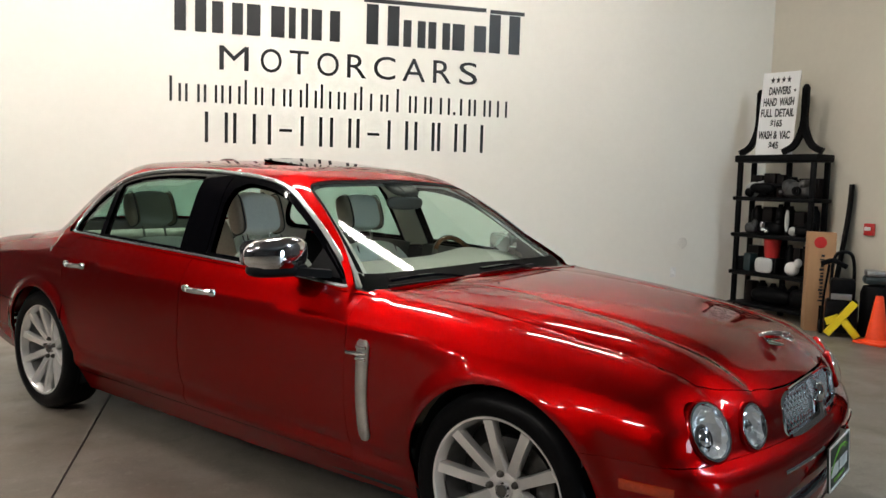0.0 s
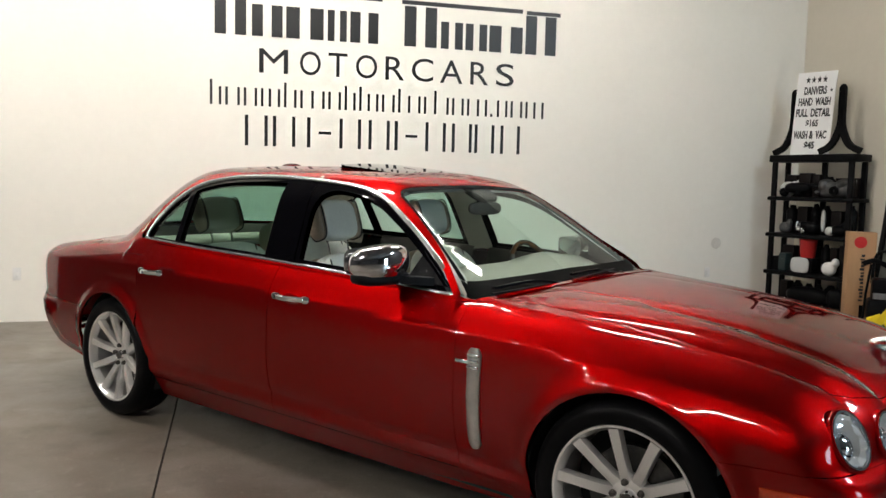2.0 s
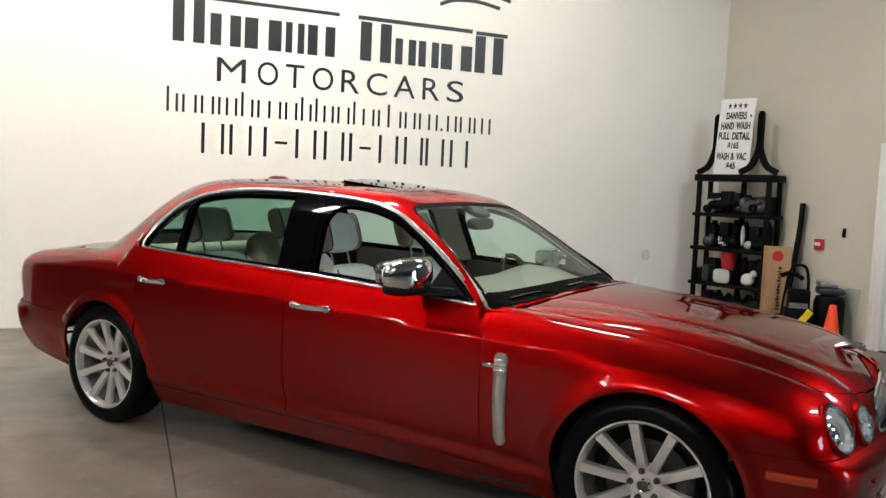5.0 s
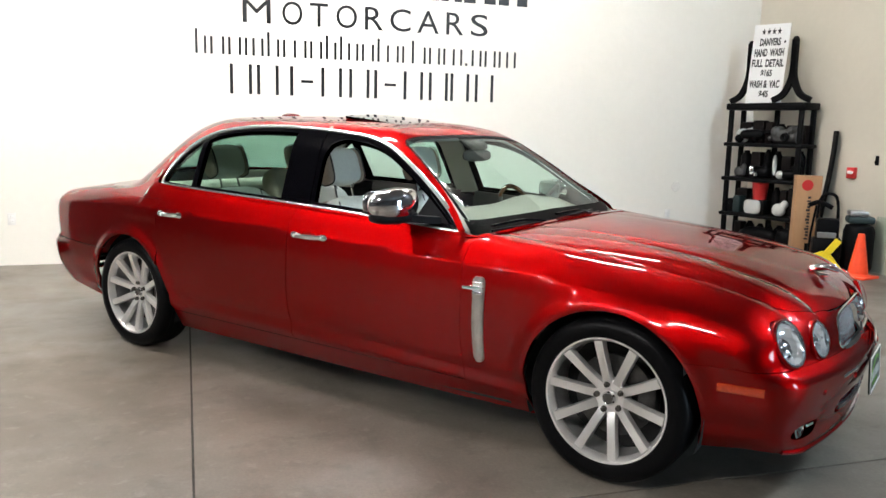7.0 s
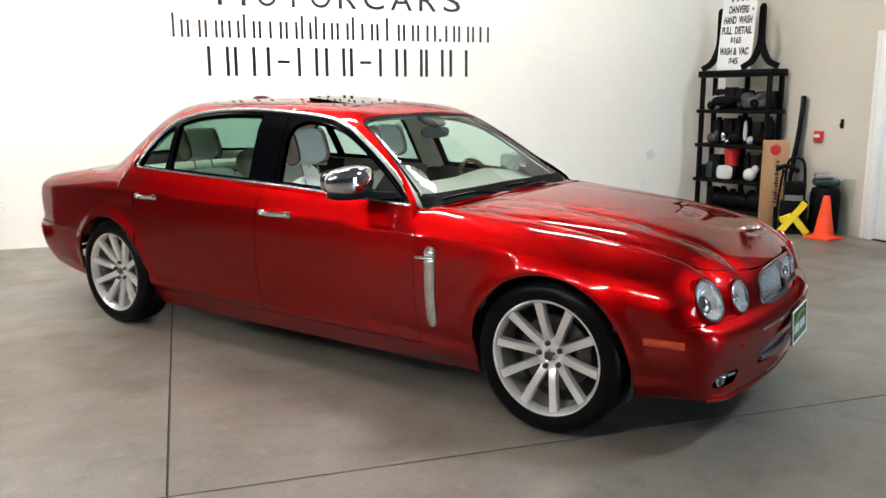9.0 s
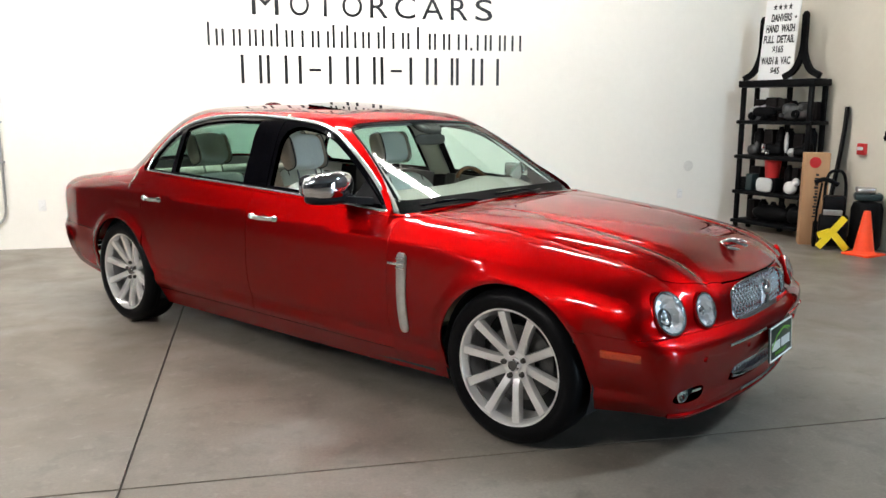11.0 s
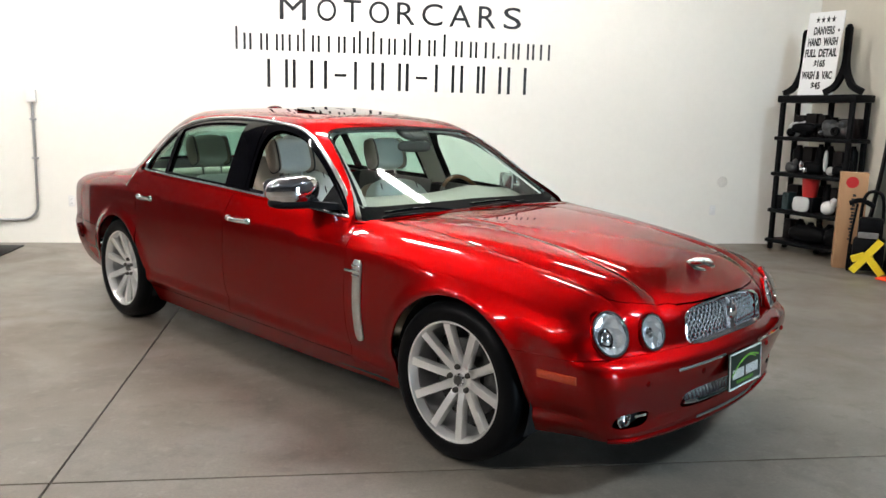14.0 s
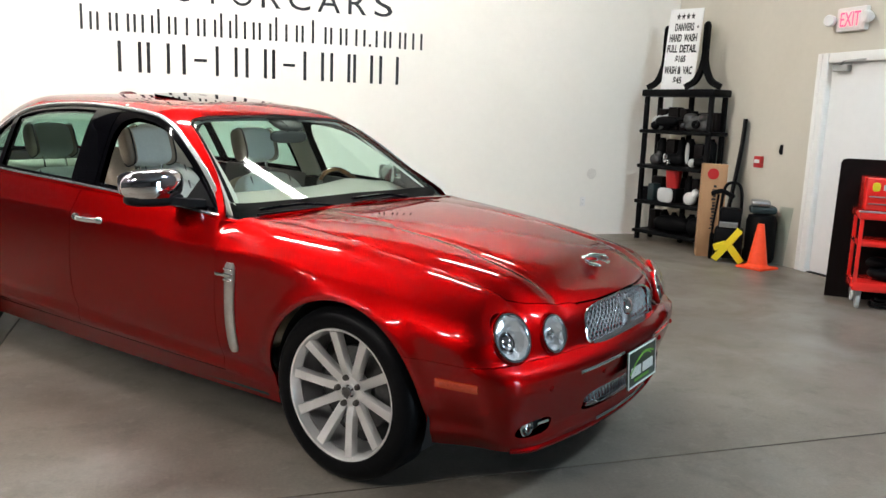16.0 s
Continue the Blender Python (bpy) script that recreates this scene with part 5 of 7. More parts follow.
# power vents on the wings
for s in (1, -1):
    vent = new("wing_vent")
    vent.parent = car
    vent["label"] = "tall chrome wing vent with side repeater"
    zs = np.linspace(0.395, 0.775, 24)
    pts = np.array([on_side(-0.592, z, lower_body) for z in zs])
    nn = normals_at(pts, lower_body)
    bm = bmesh.new()
    rows = []
    for i, (p, q) in enumerate(zip(pts, nn)):
        t = i / 23
        w = 0.031 * (1 - 0.10 * (1 - t)) * min(1.0, (0.35 + min(t, 1 - t) * 14) ** 0.5)
        prof = [(-1, -0.5), (-0.98, 0.35), (-0.80, 0.72), (-0.3, 0.95), (0.2, 1.0), (0.75, 0.80), (0.98, 0.4), (1, -0.5)]
        rows.append([bm.verts.new(((p[0] + w * u), (p[1] + q[1] * 0.013 * v) * s, p[2] + q[2] * 0.013 * v)) for u, v in prof])
    for a, b2 in zip(rows, rows[1:]):
        for k in range(7):
            bm.faces.new((a[k], a[k + 1], b2[k + 1], b2[k]))
    bm.faces.new(rows[0]), bm.faces.new(list(reversed(rows[-1])))
    part("vent_bar", bm, M_SATIN, vent, "satin silver vent panel")
    bm = bmesh.new()
    for k in range(3):
        z = 0.705 + 0.022 * k
        p = on_side(-0.592, z, lower_body)
        box(bm, (-0.592 - 0.026, (p[1] - 0.017) if s > 0 else -(p[1] - 0.008), z - 0.006), (-0.592 + 0.026, (p[1] - 0.008) if s > 0 else -(p[1] - 0.017), z + 0.006), 0.003)
    part("vent_louvre", bm, M_CHROME, vent)
    bm = bmesh.new()
    p = on_side(-0.64, 0.722, lower_body)
    box(bm, (-0.672, min(s * (p[1] - 0.016), s * (p[1] + 0.004)), 0.714), (-0.600, max(s * (p[1] - 0.016), s * (p[1] + 0.004)), 0.730), 0.005)
    part("side_repeater", bm, M_CHROME, vent)

# door mirrors
for s in (1, -1):
    mir = new("door_mirror")
    mir.parent = car
    mir["label"] = "door mirror with chrome cap on black arm"
    c = Vector((-1.035, -0.965, 1.055))
    turn = Matrix.Rotation(radians(-42), 4, "Z")

    def shape(x, y, z):
        t = (y + 0.13) / 0.26
        return (x * (1 - 0.25 * abs(2 * t - 1) ** 2) + (0.018 if x > 0 else 0) * (1 - abs(2 * t - 1)), y, z * (0.86 + 0.14 * t) + 0.012 * t)
    flip = Matrix.Diagonal((1, s, 1, 1))
    if s < 0:   # folded in
        hinge = Vector((-0.93, 0.85, 0.99))
        flip = Matrix.Translation(hinge + Vector((-0.03, 0.005, -0.030))) @ Matrix.Rotation(radians(52), 4, "Z") @ Matrix.Translation(-hinge) @ flip
    bm = bmesh.new()
    cushion(bm, (0.135, 0.270, 0.150), 2.7, flip @ Matrix.Translation(c) @ Matrix.Rotation(radians(-14), 4, "Z") @ Matrix.Identity(4), 32, 18, shape)
    gone = [v for v in bm.verts if v.co.z < c.z - 0.048]
    bmesh.ops.delete(bm, geom=gone, context="VERTS")
    bmesh.ops.holes_fill(bm, edges=bm.edges, sides=0)
    part("mirror_cap", bm, M_CHROME, mir, "polished chrome mirror cap")
    bm = bmesh.new()
    cushion(bm, (0.120, 0.255, 0.060), 3.0, flip @ Matrix.Translation(c + Vector((0.0, 0.006, -0.055))) @ Matrix.Rotation(radians(-14), 4, "Z"), 28, 12)
    part("mirror_base", bm, M_RUBBER, mir)
    bm = bmesh.new()
    sweep(bm, [flip @ Vector(q) for q in ((-1.0, -0.91, 0.995), (-0.94, -0.85, 0.988), (-0.91, -0.79, 0.982))], [(-0.03, -0.016), (0.03, -0.016), (0.026, 0.016), (-0.026, 0.016)])
    part("mirror_arm", bm, M_RUBBER, mir)
    bm = bmesh.new()
    cushion(bm, (0.006, 0.22, 0.11), 4.0, flip @ Matrix.Translation(c + Vector((-0.066, 0.0, 0.006))) @ Matrix.Rotation(radians(-14), 4, "Z"))
    part("mirror_glass", bm, M_CHROME, mir)
    # black sail panel in the window's front corner
    bm = bmesh.new()
    tri3 = [side_g(x, z) for x, z in ((-0.800, 0.953), (-1.040, 0.968), (-0.985, 1.098))]
    q = np.array(tri3)
    nn = normals_at(q, greenhouse)
    a = [bm.verts.new(tuple((p - m * 0.004) * (1, s, 1))) for p, m in zip(q, nn)]
    b2 = [bm.verts.new(tuple((p - m * 0.025) * (1, s, 1))) for p, m in zip(q, nn)]
    bm.faces.new(a), bm.faces.new(b2[::-1])
    for k in range(3):
        bm.faces.new((a[k], a[(k + 1) % 3], b2[(k + 1) % 3], b2[k]))
    part("sail_panel", bm, M_RUBBER, mir, smooth=False)

# door handles
def door_handle(x0, x1, z, parent, s, hz):
    h = new("door_handle")
    h.parent = parent
    h["label"] = "chrome pull handle"
    pts = []
    for t in np.linspace(0, 1, 12):
        p = on_side(x0 + (x1 - x0) * t, z, lower_body)
        lift = 0.010 + 0.026 * math.sin(math.pi * min(1, max(0, 0.06 + t * 0.9)))
        pts.append((p[0], (p[1] - lift) * s, p[2]))
    bm = bmesh.new()
    sweep(bm, pts, [(-0.010, -0.006), (0.010, -0.006), (0.013, 0.0), (0.008, 0.007), (-0.008, 0.007), (-0.013, 0.0)], [(0, -s, 0)] * 12)
    part("handle_grip", bm, M_CHROME, h)
    for x in (x0 - 0.005, x1 + 0.004):
        p = on_side(x, z, lower_body)
        bm = bmesh.new()
        cushion(bm, (0.052, 0.030, 0.036), 2.4, Matrix.Translation((x, (p[1] - 0.004) * s, z)))
        part("handle_mount", bm, M_CHROME, h)
    p = on_side((x0 + x1) / 2, z - 0.002, lower_body)
    bm = bmesh.new()
    cushion(bm, (0.105, 0.006, 0.058), 2.0, Matrix.Translation(((x0 + x1) / 2, (p[1] - 0.0005) * s, z - 0.004)))
    part("handle_cup", bm, M_PAINT, h)


for s, d1, d2 in ((1, door_f, door_r), (-1, door_fl, door_rl)):
    door_handle(-1.700, -1.515, 0.851, d1, s, 0)
    door_handle(-2.805, -2.645, 0.871, d2, s, 0)

# wipers, cowl panel, roof aerial
bm = bmesh.new()
rows = []
for y in np.linspace(-0.62, 0.62, 24):
    a = on_top(-0.60, y, lower_body)
    rows.append([bm.verts.new((-0.545 - 0.03 * abs(y), y, a[2] - 0.030)), bm.verts.new((-0.60 - 0.08 * y * y, y, a[2] - 0.012)), bm.verts.new((-0.68 - 0.16 * y * y, y, a[2] - 0.016))])
for p, q in zip(rows, rows[1:]):
    for k in range(2):
        bm.faces.new((p[k], p[k + 1], q[k + 1], q[k]))
part("cowl_panel", bm, M_RUBBER, car, "black plastic cowl below the windscreen")
for y0, y1, hgt in ((-0.20, -0.68, 0.962), (0.38, -0.10, 0.975)):
    wp = new("wiper")
    wp.parent = car
    wp["label"] = "black wiper arm and blade"
    p0 = screen_at(y0, 0.940) + np.array((0.012, 0, 0.008))
    p1 = screen_at(y1, hgt - 0.012) + np.array((0.016, 0, 0.016))
    pm_ = screen_at((y0 + y1) / 2, (0.940 + hgt) / 2) + np.array((0.022, 0, 0.026))
    bm = bmesh.new()
    sweep(bm, smooth_path([tuple(p0), tuple(pm_), tuple(p1)], 12), [(-0.010, -0.004), (0.010, -0.004), (0.007, 0.006), (-0.007, 0.006)])
    part("wiper_arm", bm, M_BLACK, wp)
    bm = bmesh.new()
    q = [screen_at(y, hgt - 0.028 + 0.01 * k / 9) + np.array((0.008, 0, 0.009)) for k, y in enumerate(np.linspace(y1 - 0.10 * (1 if y0 > y1 else -1) * 0 - 0.02, y1 + 0.46, 10))]
    sweep(bm, [tuple(v) for v in q], [(-0.004, -0.008), (0.004, -0.008), (0.006, 0.008), (-0.006, 0.008)])
    part("wiper_blade", bm, M_RUBBER, wp)
    bm = bmesh.new()
    lathe(bm, [(0, 0.014), (0.014, 0.013), (0.018, 0.0), (0.018, -0.02)], 16, "Z", Matrix.Translation(tuple(p0)))
    part("wiper_pivot", bm, M_BLACK, wp)
bm = bmesh.new()
p = on_top(-2.78, 0.10, greenhouse)
cushion(bm, (0.17, 0.075, 0.05), 2.2, Matrix.Translation((p[0], p[1], p[2] + 0.002)))
part("roof_aerial", bm, M_TAIL, car, "low painted roof aerial")

# ---- cabin ----
def seat(cx, cy, back_tilt=18, rear=False):
    st = new("seat")
    st.parent = car
    st["label"] = "ivory leather seat with dark piping"
    base = Matrix.Translation((cx, cy, -0.055))
    bm = bmesh.new()
    cushion(bm, (0.56, 0.52, 0.20), 4.0, base @ Matrix.Translation((0.02, 0, 0.56)))
    part("seat_cushion", bm, M_LEATHER, st)
    bk = base @ Matrix.Translation((-0.22, 0, 0.60)) @ Matrix.Rotation(radians(-back_tilt), 4, "Y")

    def hug(x, y, z):
        t = (z + 0.3) / 0.6
        return (x + 0.10 * (abs(y) / 0.25) ** 2 * (1 - 0.4 * t) * (1 if x > 0 else 0.4), y * (1.0 - 0.20 * max(0, t - 0.55)), z)
    bm = bmesh.new()
    cushion(bm, (0.17, 0.52, 0.56), 3.2, bk @ Matrix.Translation((0, 0, 0.20)), 36, 22, hug)
    part("seat_back", bm, M_LEATHER, st)
    for s in (-1, 1):
        bm = bmesh.new()
        q = [bk @ Matrix.Translation((0, 0, 0.20)) @ Vector((0.098 + 0.01 * (z / 0.26) ** 2 * -1, s * 0.158, z)) for z in np.linspace(-0.24, 0.24, 12)]
        sweep(bm, q, round_shape(0.004, 0.004, 6), None, False, (1, 0, 0))
        part("piping", bm, M_PIPING, st)
    hr = bk @ Matrix.Translation((0.015, 0, 0.655))
    bm = bmesh.new()
    cushion(bm, (0.125, 0.262, 0.215), 3.4, hr, 30, 18)
    head = part("headrest", bm, M_LEATHER, st)
    for s in (-1, 1):
        bm = bmesh.new()
        loop = [hr @ Vector((0.060 * math.copysign(abs(math.cos(a)) ** 0.55, math.cos(a)), s * 0.127, 0.103 * math.copysign(abs(math.sin(a)) ** 0.55, math.sin(a)))) for a in [2 * math.pi * k / 28 for k in range(28)]]
        sweep(bm, loop, round_shape(0.004, 0.004, 6), [(0, s, 0)] * 28, True)
        part("piping", bm, M_PIPING, head)
        bm = bmesh.new()
        cushion(bm, (0.112, 0.060, 0.200), 3.0, hr @ Matrix.Translation((-0.004, s * 0.120, 0)), 24, 14)
        part("headrest_side", bm, M_TAN, head, "tan leather side of the headrest")
        bm = bmesh.new()
        sweep(bm, [bk @ Vector((0.0, s * 0.07, 0.48)), bk @ Vector((0.005, s * 0.07, 0.62))], round_shape(0.006, 0.006, 8), None, False, (1, 0, 0))
        part("headrest_post", bm, M_CHROME, st)
    if not rear:
        bm = bmesh.new()
        cushion(bm, (0.05, 0.44, 0.48), 4.0, bk @ Matrix.Translation((-0.085, 0, 0.24)))
        part("seat_back_shell", bm, M_TAN, st)
    return st


for y in (-0.385, 0.385):
    seat(-1.48, y)
for y in (-0.36, 0.36):
    seat(-2.46, y, 22, True)
bm = bmesh.new()
cushion(bm, (0.16, 0.22, 0.52), 4.0, Matrix.Translation((-2.74, 0, 0.86)) @ Matrix.Rotation(radians(-22), 4, "Y"))
cushion(bm, (0.52, 0.24, 0.18), 4.0, Matrix.Translation((-2.44, 0, 0.56)))
part("rear_armrest", bm, M_TAN, car, "tan leather centre armrest section")
bm = bmesh.new()
box(bm, (-3.46, -0.56, 0.97), (-2.86, 0.56, 1.00), 0.01)
part("parcel_shelf", bm, M_DASH, car)

# dashboard
bm = bmesh.new()
rows = []
for y in np.linspace(-0.70, 0.70, 29):
    e = (abs(y) / 0.70) ** 2
    f = 0.03 * math.exp(-((y - 0.38) / 0.2) ** 2)
    prof = [(-0.66 - 0.18 * e, 0.925), (-0.80 - 0.14 * e, 0.955), (-0.98 - 0.06 * e, 0.985 + f * 0.5), (-1.10 - 0.02 * e, 0.992 + f), (-1.165, 0.975 + f), (-1.185, 0.93), (-1.17, 0.84), (-1.12, 0.70)]
    rows.append([bm.verts.new((x, y, z)) for x, z in prof])
for p, q in zip(rows, rows[1:]):
    for k in range(len(p) - 1):
        bm.faces.new((p[k], p[k + 1], q[k + 1], q[k]))
dash = part("dashboard", bm, M_DASH, car, "pale vinyl dashboard top")
bm = bmesh.new()
box(bm, (-1.196, -0.66, 0.80), (-1.180, 0.66, 0.90), 0.006)
part("walnut_fascia", bm, M_WALNUT, dash, "glossy walnut veneer strip")
# steering wheel
sw = new("steering_wheel")
sw.parent = car
sw["label"] = "wood and leather rimmed steering wheel"
smx = Matrix.Translation((-1.14, 0.38, 0.895)) @ Matrix.Rotation(radians(66), 4, "Y")
for name, a0, a1, mat in (("wood_rim", 40, 140, M_WALNUT), ("leather_rim", 140, 400, M_CARD)):
    bm = bmesh.new()
    pts = [smx @ Vector((-0.188 * math.sin(radians(a)), 0.188 * math.cos(radians(a)), 0)) for a in np.linspace(a0, a1, 40)]
    sweep(bm, pts, round_shape(0.015, 0.015, 10), [(smx.to_3x3() @ Vector((0, 0, 1)))[:]] * 40)
    part(name, bm, mat, sw)
bm = bmesh.new()
cushion(bm, (0.15, 0.17, 0.07), 2.6, smx)
part("wheel_boss", bm, M_CARD, sw)
for a in (0, 180, 270):
    bm = bmesh.new()
    c, s = math.cos(radians(a)), math.sin(radians(a))
    sweep(bm, [smx @ Vector((-0.05 * s, 0.05 * c, 0)), smx @ Vector((-0.18 * s, 0.18 * c, 0))], [(-0.018, -0.006), (0.018, -0.006), (0.018, 0.006), (-0.018, 0.006)], None, False, (0.8, 0.1, 0.6))
    part("wheel_spoke", bm, M_SATIN, sw)
# inner mirror
im = new("interior_mirror")
im.parent = car
bm = bmesh.new()
cushion(bm, (0.035, 0.235, 0.068), 3.0, Matrix.Translation((-1.23, 0.03, 1.255)) @ Matrix.Rotation(radians(-8), 4, "Z"))
part("mirror_shell", bm, M_CARD, im)
bm = bmesh.new()
sweep(bm, [(-1.225, 0.02, 1.28), (-1.225, 0.01, 1.31), (-1.26, 0, 1.335)], round_shape(0.012, 0.012, 8), None, False, (1, 0, 0))
part("mirror_stalk", bm, M_CARD, im)
bm = bmesh.new()
cushion(bm, (0.16, 0.20, 0.05), 2.6, Matrix.Translation((-1.38, 0.0, 1.365)))
part("roof_console", bm, M_CARD, car, "dark overhead console")
bm = bmesh.new()
cushion(bm, (0.17, 0.21, 0.040), 3.0, Matrix.Translation((-1.285, 0.05, 1.335)) @ Matrix.Rotation(radians(30), 4, "Y"))
part("sensor_shroud", bm, M_CARD, car, "dark sensor housing at the windscreen top")
# door trims and pillars inside
for s in (-1, 1):
    for x0, x1, dn in ((-0.90, -1.72, 0), (-1.83, -2.62, 1)):
        bm = bmesh.new()
        rows = []
        for x in np.linspace(x0, x1, 12):
            zb = float(belt(x))
            rows.append([bm.verts.new((x, s * yy, z)) for yy, z in ((0.825, zb - 0.005), (0.785, zb - 0.005), (0.765, zb - 0.05), (0.765, zb - 0.22), (0.71, zb - 0.26), (0.72, zb - 0.32), (0.78, zb - 0.35), (0.79, 0.34))])
        for p, q in zip(rows, rows[1:]):
            for k in range(7):
                bm.faces.new((p[k], p[k + 1], q[k + 1], q[k]))
        part("door_card", bm, M_CARD, car, "dark inner door trim")
    bm = bmesh.new()
    q = [(x, s * (float(abs(on_side(x, z, greenhouse)[1])) - 0.035), z) for x, z in ((-1.785, 0.98), (-1.810, 1.15), (-1.830, 1.30), (-1.845, 1.38))]
    sweep(bm, q, [(-0.085, -0.012), (0.085, -0.012), (0.080, 0.012), (-0.080, 0.012)], [(0, s, 0.3)] * 4)
    part("pillar_lining", bm, M_LINING, car)
bm = bmesh.new()
box(bm, (-3.3, -0.72, 0.29), (-0.75, 0.72, 0.31))
part("cabin_carpet", bm, M_TAN, car)
bm = bmesh.new()
box(bm, (-2.05, -0.11, 0.31), (-1.10, 0.11, 0.62), 0.03)
part("centre_console", bm, M_TAN, car)

# ---- lettering on the back wall ----
M_INK = material("black_vinyl_lettering", (0.012, 0.012, 0.013), 0.4, grain=0.1, grain_scale=8)


def text_mesh(words, height, width=None, depth=0.003, shear=0.0, spacing=1.0, bold=0.0):
    """A bmesh of words in the built-in font, its left foot at the origin, facing -y, of that cap height."""
    cu = bpy.data.curves.new("words", "FONT")
    cu.body, cu.size, cu.space_character, cu.shear = words, 1.0, spacing, shear
    cu.extrude, cu.offset, cu.resolution_u = 0.0, bold, 4
    ob = bpy.data.objects.new("words", cu)
    me = bpy.data.meshes.new_from_object(ob)
    bpy.data.objects.remove(ob)
    bm = bmesh.new()
    bm.from_mesh(me)
    bpy.data.meshes.remove(me)
    xs, ys = [v.co.x for v in bm.verts], [v.co.y for v in bm.verts]
    x0, x1, y0, y1 = min(xs), max(xs), min(ys), max(ys)
    k = height / (y1 - y0)
    kx = width / (x1 - x0) if width else k
    for v in bm.verts:
        v.co = Vector(((v.co.x - x0) * kx, 0, (v.co.y - y0) * k))
    r = bmesh.ops.extrude_face_region(bm, geom=bm.faces[:])
    for g in r["geom"]:
        if isinstance(g, bmesh.types.BMVert):
            g.co.y -= depth
    return bm


sign = empty("wall_sign", pose(0, WALL_Y - 0.0015, 0), "black vinyl showroom lettering on the cream wall", "wall sign")


def bar(x0, x1, z0, z1, name="letter_bar"):
    bm = bmesh.new()
    box(bm, (x0, -0.003, z0), (x1, 0, z1))
    return part(name, bm, M_INK, sign, smooth=False)


# bold two-word name: plain upright bars under long rules
def bold_bars(starts, ends, tall, z0, z1, low):
    for a, b, t in zip(starts, ends, tall):
        top = z1 if t else low
        w = b - a
        bar(a, a + w * 0.36, z0, top)
        bar(a + w * 0.64, b, z0, top)


bold_bars((-0.235, 0.112, 0.440, 0.845, 1.070), (0.060, 0.405, 0.805, 1.035, 1.355), (1, 0, 0, 0, 0), 2.762, 3.195, 3.065)
bold_bars((1.625, 2.010, 2.275, 2.535, 2.940), (1.965, 2.245, 2.510, 2.905, 3.285), (1, 0, 0, 0, 1), 2.762, 3.165, 3.035)
bar(0.005, 1.395, 3.185, 3.220, "rule")
bar(1.595, 2.900, 3.180, 3.222, "rule")
bar(2.945, 3.330, 3.172, 3.212, "rule")
for letter, x0, x1 in (("M", 0.182, 0.461), ("O", 0.575, 0.781), ("T", 0.856, 1.046), ("O", 1.131, 1.350), ("R", 1.434, 1.630), ("C", 1.708, 1.935), ("A", 2.010, 2.252), ("R", 2.337, 2.534), ("S", 2.621, 2.821)):
    bm = text_mesh(letter, 0.234, x1 - x0)
    t = part("letter", bm, M_INK, sign, "thin spaced capital", smooth=False)
    t.location = (x0, 0, 2.413)
# thin line of writing: slim bars, one or two a letter
x = -0.290
for w, tall in [(0.125, 1), (0.155, 0), (0.145, 0), (0.055, 0), (0.13, 0), (0.14, 1), (0.09, 0), (0.15, 0), (0.145, 0), (0.13, 1), (0.215, 1), (0.15, 0), (0.085, 1), (0.15, 0), (0.09, 0),
                (0.175, 1), (0.145, 0), (0.09, 0), (0.13, 0), (0.055, 2), (0.135, 0), (0.15, 0), (0.225, 0)]:
    top = (2.262, 2.328, 2.118)[tall]
    bar(x + 0.010, x + 0.034, 2.088, top)
    if w > 0.12:
        bar(x + w - 0.032, x + w - 0.008, 2.088, min(top, 2.262))
        if w > 0.2:
            bar(x + w / 2 - 0.012, x + w / 2 + 0.012, 2.088, min(top, 2.262))
    x += w + 0.0185
# large thin numerals: slim uprights and dashes
for x in (0.040, 0.308, 0.966, 1.262, 1.858, 2.143, 2.392, 2.680):
    bar(x + 0.008, x + 0.040, 1.702, 2.000)
    bar(x + 0.195, x + 0.227, 1.702, 2.000)
for x in (0.650, 1.540):
    bar(x, x + 0.034, 1.702, 2.000)
for x in (0.765, 1.655):
    bar(x, x + 0.125, 1.836, 1.864)
# sweeping strokes above the name
for pts, w in (([(-0.27, 3.235), (-0.10, 3.285), (0.5, 3.62), (1.1, 3.72), (1.7, 3.70), (2.3, 3.60)], 0.030), ([(2.50, 3.450), (2.68, 3.515), (2.95, 3.530), (3.22, 3.490)], 0.020), ([(2.3, 3.60), (2.9, 3.66), (3.35, 3.58)], 0.018)):
    bm = bmesh.new()
    sweep(bm, [(p.x, -0.0015, p.y) for p in smooth_path([(a, b, 0) for a, b in pts], 30)], [(-w, -0.0015), (w, -0.0015), (w, 0.0015), (-w, 0.0015)], None, False, (0, -1, 0))
    part("stroke", bm, M_INK, sign, smooth=False)


# ---- fittings on the walls ----
M_PLASTIC = material("white_plastic", (0.72, 0.71, 0.68), 0.4, grain=0.02)
M_CONDUIT = material("galvanised_conduit", (0.45, 0.45, 0.45), 0.4, 0.9, grain=0.1, grain_scale=30)
M_SCUFF_SHADE = material("grey_scuff_and_shade", (0.66, 0.63, 0.57), 0.7, grain=0.08, grain_scale=40)


